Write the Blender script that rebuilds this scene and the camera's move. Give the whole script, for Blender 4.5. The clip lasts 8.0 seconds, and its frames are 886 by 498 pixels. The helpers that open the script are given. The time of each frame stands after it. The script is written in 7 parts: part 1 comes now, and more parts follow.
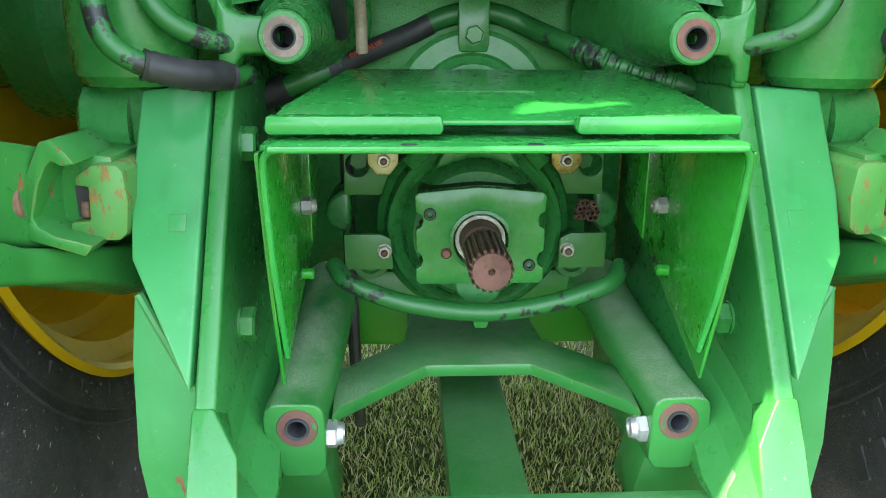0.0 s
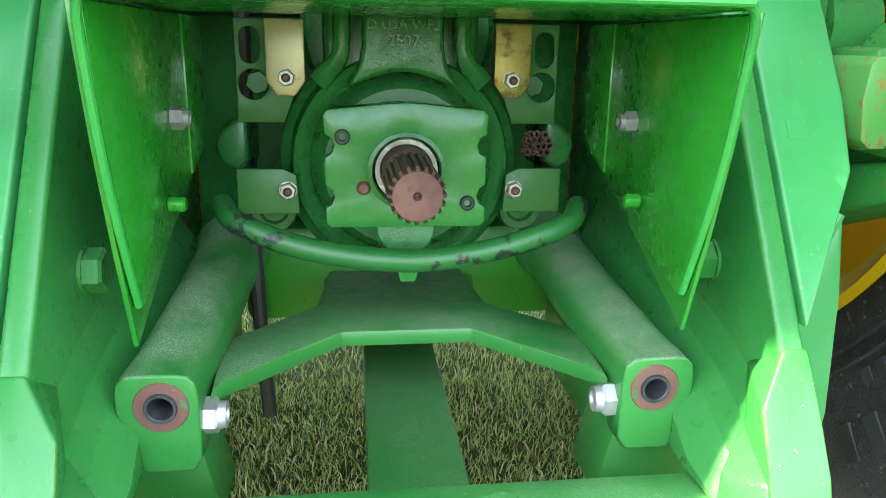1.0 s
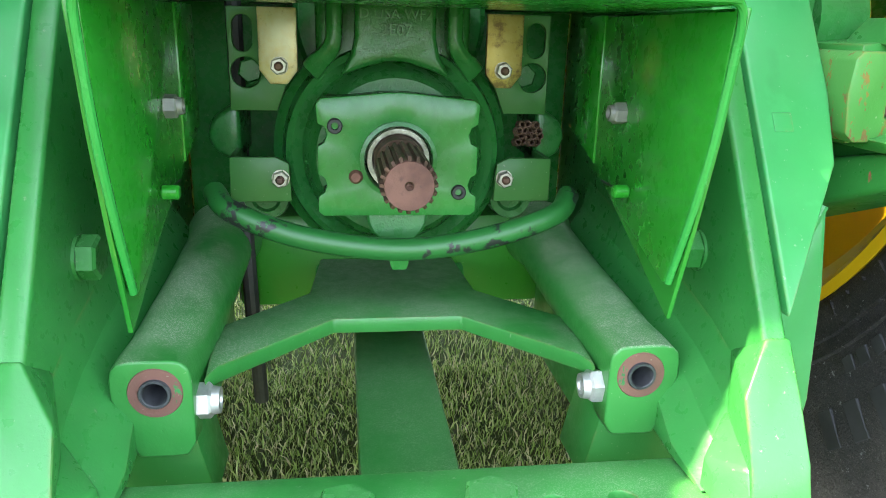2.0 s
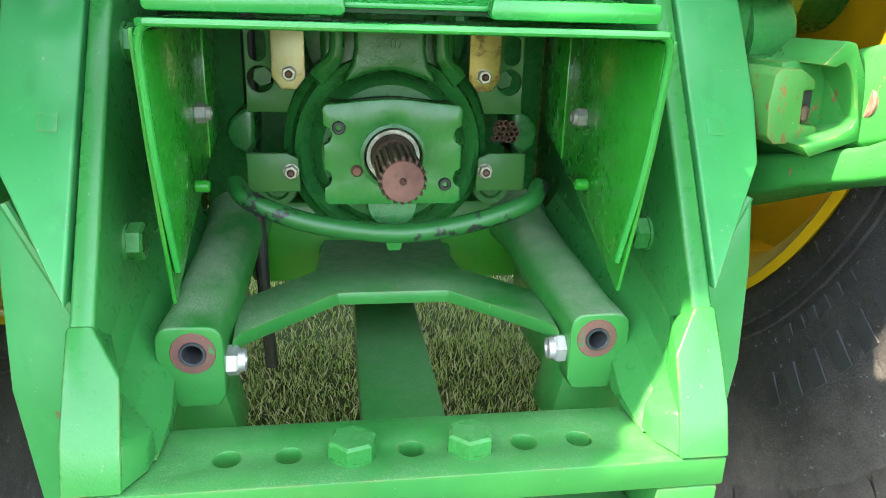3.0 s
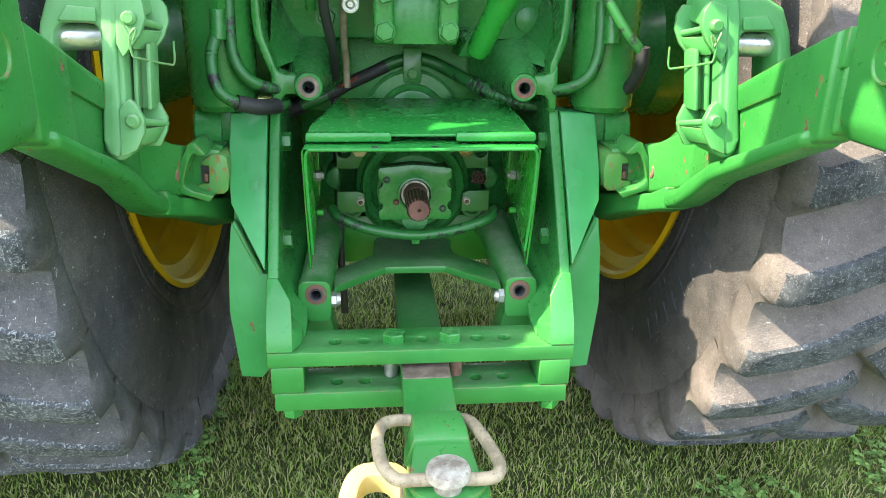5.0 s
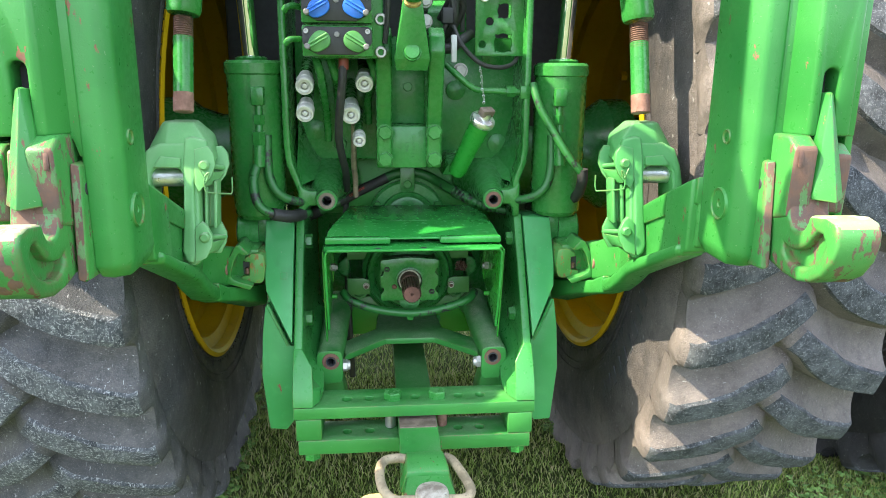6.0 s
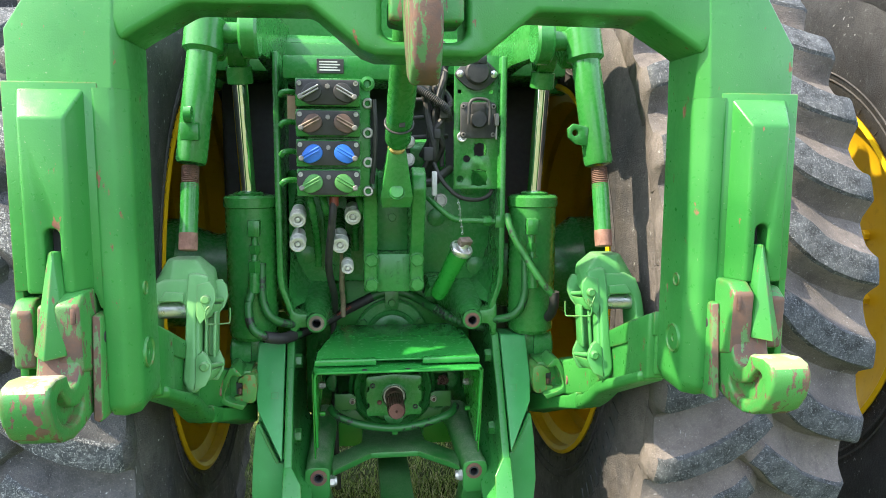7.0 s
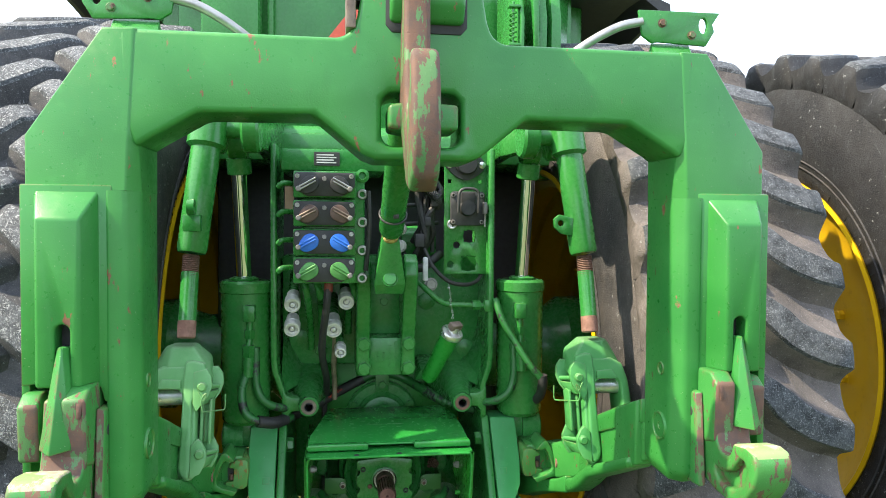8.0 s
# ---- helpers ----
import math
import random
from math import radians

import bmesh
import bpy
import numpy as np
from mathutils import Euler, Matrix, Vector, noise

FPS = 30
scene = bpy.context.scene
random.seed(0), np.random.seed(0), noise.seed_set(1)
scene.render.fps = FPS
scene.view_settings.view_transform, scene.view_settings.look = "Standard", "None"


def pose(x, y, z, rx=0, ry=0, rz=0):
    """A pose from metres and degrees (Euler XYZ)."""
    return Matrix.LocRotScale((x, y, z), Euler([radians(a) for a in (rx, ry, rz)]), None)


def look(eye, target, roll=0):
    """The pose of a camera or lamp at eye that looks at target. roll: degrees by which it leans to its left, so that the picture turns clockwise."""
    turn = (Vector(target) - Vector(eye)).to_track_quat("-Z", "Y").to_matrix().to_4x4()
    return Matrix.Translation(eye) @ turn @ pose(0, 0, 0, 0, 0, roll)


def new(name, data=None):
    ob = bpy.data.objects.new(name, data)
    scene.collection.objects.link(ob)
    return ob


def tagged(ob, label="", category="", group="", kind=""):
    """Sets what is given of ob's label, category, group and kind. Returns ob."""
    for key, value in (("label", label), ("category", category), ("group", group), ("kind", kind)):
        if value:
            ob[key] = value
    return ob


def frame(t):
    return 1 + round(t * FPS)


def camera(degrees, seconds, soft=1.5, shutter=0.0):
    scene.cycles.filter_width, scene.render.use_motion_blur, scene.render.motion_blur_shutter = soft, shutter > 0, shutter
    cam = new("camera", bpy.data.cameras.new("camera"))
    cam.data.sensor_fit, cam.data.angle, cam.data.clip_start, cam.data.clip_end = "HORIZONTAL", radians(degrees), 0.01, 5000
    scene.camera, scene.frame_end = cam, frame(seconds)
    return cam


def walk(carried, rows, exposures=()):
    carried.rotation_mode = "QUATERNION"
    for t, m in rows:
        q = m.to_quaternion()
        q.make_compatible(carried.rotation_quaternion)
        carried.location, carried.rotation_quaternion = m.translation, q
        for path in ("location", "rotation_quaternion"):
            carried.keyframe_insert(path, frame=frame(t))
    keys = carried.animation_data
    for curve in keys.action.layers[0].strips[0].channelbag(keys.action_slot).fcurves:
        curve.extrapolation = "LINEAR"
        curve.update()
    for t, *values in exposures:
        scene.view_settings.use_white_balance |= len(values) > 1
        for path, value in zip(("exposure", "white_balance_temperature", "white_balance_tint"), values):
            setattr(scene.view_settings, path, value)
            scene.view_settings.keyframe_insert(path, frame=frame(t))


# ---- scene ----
cam = camera(63.6, 8.0, soft=0.7)
PATH = [
    (0, (-0.078, -0.646, 0.974), (0.014, 1.268, 0.401), 0.3),
    (0.5, (-0.056, -0.565, 0.892), (0.136, 1.351, 0.352), 0.9),
    (1, (-0.046, -0.515, 0.864), (0.197, 1.394, 0.318), 1.1),
    (2.5, (-0.051, -0.538, 0.876), (0.227, 1.348, 0.27), 1.8),
    (3, (-0.059, -0.624, 0.906), (0.232, 1.248, 0.266), 1.8),
    (3.5, (-0.039, -0.725, 0.945), (0.248, 1.132, 0.261), 1.6),
    (4, (-0.066, -0.87, 0.992), (0.206, 0.974, 0.267), 1.6),
    (4.2, (-0.09, -0.941, 1.032), (0.173, 0.895, 0.284), 1.7),
    (5.3, (-0.079, -1.37, 1.143), (0.099, 0.524, 0.525), 0.8),
    (5.5, (-0.085, -1.449, 1.161), (0.103, 0.453, 0.572), 0.8),
    (6, (-0.083, -1.581, 1.269), (0.105, 0.349, 0.776), 0.5),
    (6.5, (-0.089, -1.657, 1.329), (0.126, 0.295, 0.952), 0.3),
    (7, (-0.095, -1.685, 1.374), (0.147, 0.284, 1.12), 0.3),
    (7.5, (-0.107, -1.722, 1.401), (0.161, 0.255, 1.258), 0.3),
    (8, (-0.12, -1.733, 1.419), (0.169, 0.246, 1.356), 0.4),
]
walk(cam, [(t, look(eye, target, roll)) for t, eye, target, roll in PATH],
     [(0.0, 3.45), (1.0, 3.6), (3.5, 3.42), (5.5, 2.85), (7.0, 2.47), (8.0, 2.1)])

# ---- world, sun ----
SUN_DIR = Vector((-0.669, -0.130, 0.731)).normalized()   # towards the sun
world = bpy.data.worlds.new("sky")
scene.world = world
world.use_nodes = True
wn = world.node_tree
wn.nodes.clear()
sky = wn.nodes.new("ShaderNodeTexSky")
sky.sky_type = "NISHITA"
sky.sun_disc = False
sky.sun_elevation = math.asin(SUN_DIR.z)
sky.sun_rotation = math.atan2(SUN_DIR.x, SUN_DIR.y)
sky.air_density, sky.dust_density, sky.ozone_density = 1.0, 1.5, 1.0
haze = wn.nodes.new("ShaderNodeMixRGB")
haze.inputs[0].default_value = 0.5
haze.inputs[2].default_value = (6.1, 6.7, 7.8, 1)
bgn = wn.nodes.new("ShaderNodeBackground")
bgn.inputs[1].default_value = 0.115
wout = wn.nodes.new("ShaderNodeOutputWorld")
wn.links.new(sky.outputs[0], haze.inputs[1])
wn.links.new(haze.outputs[0], bgn.inputs[0])
wn.links.new(bgn.outputs[0], wout.inputs[0])
sun_data = bpy.data.lights.new("sun", "SUN")
sun_data.energy, sun_data.angle, sun_data.color = 2.65, radians(0.8), (1.0, 0.87, 0.64)
sun = new("sun", sun_data)
sun.matrix_world = look(SUN_DIR * 20, (0, 0, 0))

# ---- materials ----
class Nodes:
    def __init__(self, name):
        self.m = bpy.data.materials.new(name)
        self.m.use_nodes = True
        self.t = self.m.node_tree
        self.t.nodes.clear()
        self.out = self.n("ShaderNodeOutputMaterial")
        self.b = self.n("ShaderNodeBsdfPrincipled")
        self.t.links.new(self.b.outputs[0], self.out.inputs[0])
        self.co = self.n("ShaderNodeTexCoord").outputs["Object"]

    def n(self, kind):
        return self.t.nodes.new(kind)

    def put(self, sock, val):
        if hasattr(val, "is_output"):
            self.t.links.new(val, sock)
        else:
            sock.default_value = val

    def noise(self, scale, detail=4.0, rough=0.55, stretch=None, co=None, w=0.0):
        n = self.n("ShaderNodeTexNoise")
        c = co or self.co
        if stretch or w:
            mp = self.n("ShaderNodeMapping")
            self.t.links.new(c, mp.inputs[0])
            mp.inputs["Scale"].default_value = stretch or (1, 1, 1)
            mp.inputs["Location"].default_value = (w, w * 1.7, -w)
            c = mp.outputs[0]
        self.t.links.new(c, n.inputs["Vector"])
        n.inputs["Scale"].default_value = scale
        n.inputs["Detail"].default_value = detail
        n.inputs["Roughness"].default_value = rough
        return n.outputs["Fac"]

    def ramp(self, fac, lo, hi, a=0.0, b=1.0):
        n = self.n("ShaderNodeMapRange")
        self.put(n.inputs[0], fac)
        n.inputs[1].default_value, n.inputs[2].default_value = lo, hi
        n.inputs[3].default_value, n.inputs[4].default_value = a, b
        return n.outputs[0]

    def mix(self, fac, a, b, mode="MIX"):
        n = self.n("ShaderNodeMixRGB")
        n.blend_type = mode
        self.put(n.inputs[0], fac)
        self.put(n.inputs[1], a if hasattr(a, "is_output") else (*a, 1))
        self.put(n.inputs[2], b if hasattr(b, "is_output") else (*b, 1))
        return n.outputs[0]

    def math(self, op, a, b=0.0):
        n = self.n("ShaderNodeMath")
        n.operation = op
        self.put(n.inputs[0], a)
        self.put(n.inputs[1], b)
        return n.outputs[0]

    def bump(self, height, strength, dist=0.001):
        n = self.n("ShaderNodeBump")
        n.inputs["Strength"].default_value = strength
        n.inputs["Distance"].default_value = dist
        self.put(n.inputs["Height"], height)
        self.t.links.new(n.outputs[0], self.b.inputs["Normal"])

    def upward(self):
        g = self.n("ShaderNodeNewGeometry")
        s = self.n("ShaderNodeSeparateXYZ")
        self.t.links.new(g.outputs["Normal"], s.inputs[0])
        return s.outputs[2]

    def edges(self, radius=0.004):
        b = self.n("ShaderNodeBevel")
        b.samples = 4
        b.inputs[0].default_value = radius
        g = self.n("ShaderNodeNewGeometry")
        d = self.n("ShaderNodeVectorMath")
        d.operation = "DOT_PRODUCT"
        self.t.links.new(b.outputs[0], d.inputs[0])
        self.t.links.new(g.outputs["Normal"], d.inputs[1])
        return self.math("SUBTRACT", 1.0, d.outputs["Value"])

    def done(self, color, rough, metal=0.0, spec=0.5):
        self.put(self.b.inputs["Base Color"], color if hasattr(color, "is_output") else (*color, 1))
        self.put(self.b.inputs["Roughness"], rough)
        self.put(self.b.inputs["Metallic"], metal)
        self.b.inputs["Specular IOR Level"].default_value = spec
        return self.m


def paint(name, dark, light, chips=0.0, dust=0.0, cast=0.0, rough=0.30, edge=0.0, shade=(0.30, 0.10, 0.06), er=0.004, fine_chips=1.0, spec=0.36, coat=0.16, coat_rough=0.14, marks=1.0):
    k = Nodes(name)
    big, fine = k.noise(5, 3), k.noise(90, 4)
    col = k.mix(k.ramp(big, 0.35, 0.68), dark, light)
    col = k.mix(k.ramp(k.noise(38, 5), 0.58, 0.80, 0, 0.22 * marks), col, tuple(c * 1.45 + 0.008 for c in light))
    # thin vertical grime runs
    col = k.mix(k.ramp(k.noise(26, 5, stretch=(1, 1, 0.16), w=3), 0.60, 0.84, 0, 0.35 * marks), col, tuple(c * 0.35 + 0.004 for c in dark))
    col = k.mix(k.ramp(k.noise(260, 2, w=9), 0.70, 0.76, 0, 0.4 * marks), col, (0.32, 0.34, 0.24))
    if dust:
        up = k.ramp(k.upward(), 0.30, 0.90)
        sp = k.ramp(k.noise(950, 2, 0.6, w=5), 0.50, 0.62, 0.18, 1.0)
        patch = k.ramp(k.noise(9, 5, 0.62, w=2), 0.36, 0.62)
        col = k.mix(k.math("MULTIPLY", k.math("MULTIPLY", up, sp), k.math("MULTIPLY", patch, dust)), col, (0.36, 0.40, 0.30))
    r = k.ramp(fine, 0.3, 0.7, rough - 0.10, rough + 0.05)
    if chips:
        m = k.ramp(k.noise(19 * fine_chips, 8, 0.68, stretch=(1.6, 1.6, 0.6), w=11), 0.745 - 0.16 * chips, 0.757 - 0.16 * chips)
        tone = k.mix(k.ramp(k.noise(60, 4), 0.4, 0.6), shade, tuple(c * 0.6 + 0.02 for c in shade))
        col = k.mix(m, col, tone)
        r = k.math("MAXIMUM", r, k.math("MULTIPLY", m, 0.75))
    if edge:
        e = k.math("MULTIPLY", k.ramp(k.edges(er), 0.02, 0.09), k.ramp(k.noise(33, 6, 0.7, w=7), 0.44, 0.56))
        col = k.mix(k.math("MULTIPLY", e, edge), col, shade)
    pit = k.ramp(k.noise(150, 2, 0.5, w=15), 0.70, 0.76)
    h = k.math("ADD", k.math("MULTIPLY", k.noise(420, 3, w=1), 0.3 + cast), k.math("MULTIPLY", k.noise(55, 3), 0.12 + 0.8 * cast))
    h = k.math("SUBTRACT", h, k.math("MULTIPLY", pit, 1.2 * cast))
    k.bump(h, 0.18 + 0.5 * cast, 0.0009)
    k.b.inputs["Coat Weight"].default_value = coat * max(0.0, 1.0 - 1.4 * cast)
    k.b.inputs["Coat Roughness"].default_value = coat_rough
    return k.done(col, r, 0, spec)


G0, G1 = (0.021, 0.158, 0.029), (0.040, 0.218, 0.044)
green = paint("green_paint", G0, G1, dust=0.25)
green_cast = paint("green_cast_iron", (0.021, 0.162, 0.032), (0.039, 0.226, 0.050), cast=0.35, dust=0.1, rough=0.30)
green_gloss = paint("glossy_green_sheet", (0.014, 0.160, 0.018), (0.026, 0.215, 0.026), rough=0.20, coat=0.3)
sheet_gloss = paint("mirror_glossy_green_sheet", (0.018, 0.235, 0.018), (0.024, 0.262, 0.022), rough=0.32, coat=0.5, coat_rough=0.09, marks=0.15)
pto_cast = paint("dark_glossy_casting", (0.015, 0.124, 0.025), (0.030, 0.180, 0.037), cast=0.5, rough=0.32, spec=0.42, dust=0.15)
bracket_green = paint("grimy_bracket_paint", (0.017, 0.120, 0.026), (0.060, 0.170, 0.036), rough=0.46, spec=0.30, coat=0.05)
# sheet green lightened for the sky that the lid and hood reflect
lid_sky_gloss = paint("skylit_glossy_green_lid", (0.020, 0.215, 0.036), (0.032, 0.262, 0.048), rough=0.26, coat=0.2, coat_rough=0.14, marks=0.35)
# dull dark green: the shade behind the cap plate, put into the colour
spacer_shade = paint("shaded_green_casting", (0.038, 0.062, 0.026), (0.062, 0.088, 0.042), cast=0.9, rough=0.75, spec=0.2)
green_dusty = paint("green_dusty_paint", G0, G1, chips=0.06, dust=0.32, cast=0.2, rough=0.40, edge=0.25)
green_bar = paint("scuffed_green_bar", G0, G1, chips=0.62, dust=0.42, cast=0.25, rough=0.40, edge=0.9, shade=(0.19, 0.115, 0.075), fine_chips=1.2)
yoke_dusty = paint("dusty_yoke_paint", G0, G1, chips=0.06, dust=0.8, cast=0.25, rough=0.42, edge=0.25)
green_boss = paint("green_dusty_casting", G0, G1, chips=0.10, dust=1.5, cast=0.3, rough=0.40)
green_worn = paint("green_worn_paint", G0, G1, chips=0.58, dust=0.10, cast=0.35, rough=0.36, edge=0.55, shade=(0.24, 0.095, 0.05), fine_chips=1.5)
green_scuffed = paint("green_scuffed_hook", (0.024, 0.155, 0.034), (0.046, 0.225, 0.046), chips=1.0, cast=0.6, rough=0.45, edge=1.0, shade=(0.150, 0.078, 0.052), er=0.016, fine_chips=2.1)
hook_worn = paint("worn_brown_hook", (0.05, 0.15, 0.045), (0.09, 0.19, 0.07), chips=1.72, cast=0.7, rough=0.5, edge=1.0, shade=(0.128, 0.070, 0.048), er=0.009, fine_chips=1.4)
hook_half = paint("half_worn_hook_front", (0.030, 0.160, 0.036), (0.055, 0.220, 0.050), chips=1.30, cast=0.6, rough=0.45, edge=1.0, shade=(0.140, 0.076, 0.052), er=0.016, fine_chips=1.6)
hook_pale = paint("pale_hook_top", (0.16, 0.27, 0.09), (0.22, 0.32, 0.12), chips=1.3, cast=0.4, rough=0.5, edge=1.0, shade=(0.44, 0.37, 0.27), er=0.009, fine_chips=1.2)
rusty_green = paint("rust_stained_green", (0.045, 0.20, 0.04), (0.085, 0.25, 0.06), chips=1.05, rough=0.5, edge=0.8, cast=0.4, shade=(0.23, 0.145, 0.035), fine_chips=3.2)
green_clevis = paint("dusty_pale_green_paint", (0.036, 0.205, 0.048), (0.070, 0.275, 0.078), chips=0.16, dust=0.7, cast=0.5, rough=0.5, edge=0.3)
# paler copy of the dusty clevis paint, with sunlight put into the colour
clevis_sunlit = paint("sunlit_dusty_green_paint", (0.085, 0.280, 0.090), (0.150, 0.350, 0.140), chips=0.16, dust=0.9, cast=0.4, rough=0.5, edge=0.3)
green_bright = paint("bright_green_paint", (0.014, 0.21, 0.022), (0.026, 0.27, 0.034), rough=0.33)
green_yellow = paint("yellowish_green_paint", (0.022, 0.165, 0.015), (0.042, 0.22, 0.020), rough=0.36, dust=0.3)
green_mint = paint("weathered_light_green_paint", (0.028, 0.225, 0.056), (0.060, 0.300, 0.098), chips=0.10, rough=0.40, edge=0.3)
def rim_paint():
    k = Nodes("yellow_rim_paint")
    col = k.mix(k.ramp(k.noise(4, 4), 0.35, 0.68), (0.58, 0.35, 0.008), (0.66, 0.41, 0.010))
    col = k.mix(k.ramp(k.noise(30, 6, 0.7, w=3), 0.56, 0.78, 0, 0.35), col, (0.22, 0.12, 0.012))
    k.bump(k.noise(60, 3), 0.06, 0.0006)
    return k.done(col, k.ramp(k.noise(25, 4, w=6), 0.3, 0.7, 0.28, 0.42), 0, 0.18)


yellow = rim_paint()
cream = paint("cream_yellow_worn_paint", (0.46, 0.35, 0.13), (0.54, 0.44, 0.20), chips=0.5, rough=0.5, shade=(0.03, 0.16, 0.03))


def rust(name, a, b, rough=0.75, metal=0.2):
    k = Nodes(name)
    col = k.mix(k.ramp(k.noise(42, 6, 0.65), 0.38, 0.62), a, b)
    col = k.mix(k.ramp(k.noise(160, 3, w=4), 0.60, 0.72, 0, 0.6), col, tuple(c * 0.4 for c in a))
    k.bump(k.noise(230, 5), 0.45, 0.0008)
    return k.done(col, rough, metal)


rusty = rust("rusty_steel", (0.17, 0.085, 0.062), (0.30, 0.165, 0.125))
rusty_dark = rust("dark_rusty_steel", (0.075, 0.042, 0.032), (0.16, 0.085, 0.06), 0.6, 0.35)
rust_ring = rust("rust_brown_ring", (0.15, 0.060, 0.045), (0.23, 0.105, 0.08), 0.7, 0.1)
worn_steel = rust("worn_brown_steel", (0.15, 0.11, 0.088), (0.26, 0.20, 0.16), 0.55, 0.4)
tan_steel = rust("tan_dusty_steel", (0.19, 0.155, 0.10), (0.33, 0.27, 0.175), 0.7, 0.1)


def plain(name, a, b, rough, metal=0.0, scale=60.0, bump=0.12, stretch=None, spec=0.5):
    k = Nodes(name)
    f = k.noise(scale, 5, 0.6, stretch=stretch)
    col = k.mix(k.ramp(f, 0.35, 0.66), a, b)
    col = k.mix(k.ramp(k.noise(scale * 0.2, 4, w=6), 0.55, 0.8, 0, 0.35), col, tuple(c * 0.55 for c in a))
    k.bump(k.noise(scale * 5, 3), bump, 0.0006)
    return k.done(col, k.ramp(f, 0.3, 0.7, rough - 0.05, rough + 0.08), metal, spec)


steel = plain("zinc_plated_steel", (0.55, 0.56, 0.56), (0.74, 0.74, 0.72), 0.32, 0.85)
aluminium = plain("bright_aluminium", (0.62, 0.62, 0.62), (0.80, 0.80, 0.79), 0.30, 0.9)
green_rough = paint("rough_cast_green", (0.017, 0.155, 0.023), (0.032, 0.220, 0.036), cast=1.2, rough=0.34)
nut_zinc = plain("dull_yellowed_zinc", (0.34, 0.32, 0.27), (0.52, 0.50, 0.43), 0.40, 0.7)
bore_steel = plain("dark_bore_steel", (0.035, 0.037, 0.042), (0.075, 0.078, 0.085), 0.5, 0.3)
pin_steel = rust("pitted_pale_steel", (0.20, 0.165, 0.13), (0.42, 0.39, 0.33), 0.6, 0.25)
rust_face = rust("rust_brown_face", (0.072, 0.026, 0.019), (0.138, 0.060, 0.044), 0.7, 0.1)
mark_rubber = plain("raised_grey_rubber", (0.024, 0.026, 0.030), (0.048, 0.049, 0.053), 0.6, scale=40)
rust_flaked = paint("rust_ring_with_paint_flakes", (0.115, 0.050, 0.040), (0.18, 0.085, 0.066), chips=1.0, rough=0.6, cast=0.4, shade=(0.03, 0.19, 0.05), fine_chips=2.2)
green_foot = paint("weathered_green_foot", (0.022, 0.165, 0.032), (0.040, 0.225, 0.050), chips=0.12, rough=0.34, edge=0.3, cast=0.25)
lock_zinc = plain("weathered_zinc_nut", (0.42, 0.42, 0.40), (0.62, 0.61, 0.58), 0.42, 0.7)
coupler_zinc = plain("pale_zinc_coupler", (0.55, 0.55, 0.53), (0.76, 0.76, 0.74), 0.42, 0.4)
dark_red = plain("dull_red_plastic", (0.16, 0.030, 0.022), (0.24, 0.045, 0.030), 0.5)
nut_grey = plain("greyed_nut", (0.20, 0.20, 0.19), (0.30, 0.30, 0.28), 0.5, 0.4)
dull_steel = plain("dull_grey_steel", (0.30, 0.30, 0.29), (0.42, 0.42, 0.40), 0.42, 0.8)
chrome = plain("chromed_rod", (0.80, 0.80, 0.80), (0.86, 0.86, 0.86), 0.07, 1.0, bump=0.02)
def zinc_plate(name, pale, yellow, stain, worn):
    k = Nodes(name)
    col = k.mix(k.ramp(k.noise(26, 5, 0.65), 0.38, 0.62), pale, yellow)
    col = k.mix(k.ramp(k.noise(55, 6, 0.72, w=4), 0.60 - 0.12 * worn, 0.72 - 0.12 * worn, 0, 0.85), col, stain)
    col = k.mix(k.math("MULTIPLY", k.ramp(k.edges(0.005), 0.02, 0.10), k.ramp(k.noise(70, 4, w=8), 0.40, 0.60)), col, stain)
    k.bump(k.noise(300, 4), 0.2, 0.0006)
    return k.done(col, k.ramp(k.noise(40, 4, w=2), 0.3, 0.7, 0.34, 0.55), 0.45)


gold = zinc_plate("yellow_zinc_plate", (0.62, 0.58, 0.40), (0.58, 0.44, 0.15), (0.20, 0.11, 0.045), 0.2)
brassy = zinc_plate("tarnished_yellow_zinc", (0.50, 0.40, 0.15), (0.42, 0.31, 0.07), (0.15, 0.085, 0.035), 0.8)
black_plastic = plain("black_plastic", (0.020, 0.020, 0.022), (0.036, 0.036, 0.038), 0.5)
grey_black = plain("dusty_black_plastic", (0.030, 0.031, 0.033), (0.060, 0.061, 0.064), 0.55)
black_rubber = plain("black_hose_rubber", (0.016, 0.016, 0.017), (0.034, 0.033, 0.032), 0.55, scale=90)
dark_hole = plain("dark_bore", (0.012, 0.013, 0.014), (0.03, 0.03, 0.032), 0.6)
brown_plastic = plain("brown_plastic", (0.095, 0.055, 0.045), (0.13, 0.08, 0.066), 0.45)
blue_plastic = plain("blue_plastic", (0.015, 0.12, 0.55), (0.03, 0.18, 0.68), 0.38)
lime_plastic = plain("green_plastic", (0.05, 0.21, 0.045), (0.09, 0.29, 0.075), 0.4)
grey_plastic = plain("grey_plastic", (0.16, 0.15, 0.145), (0.22, 0.21, 0.20), 0.45)
white_grease = plain("pale_seal_lip", (0.22, 0.22, 0.15), (0.60, 0.59, 0.48), 0.6, scale=130)
red_print = plain("red_print", (0.50, 0.05, 0.025), (0.62, 0.09, 0.04), 0.6)
orange_red = plain("red_orange_reflector", (0.62, 0.06, 0.03), (0.72, 0.10, 0.04), 0.35)
pale_print = plain("pale_print", (0.5, 0.5, 0.5), (0.62, 0.62, 0.62), 0.5)
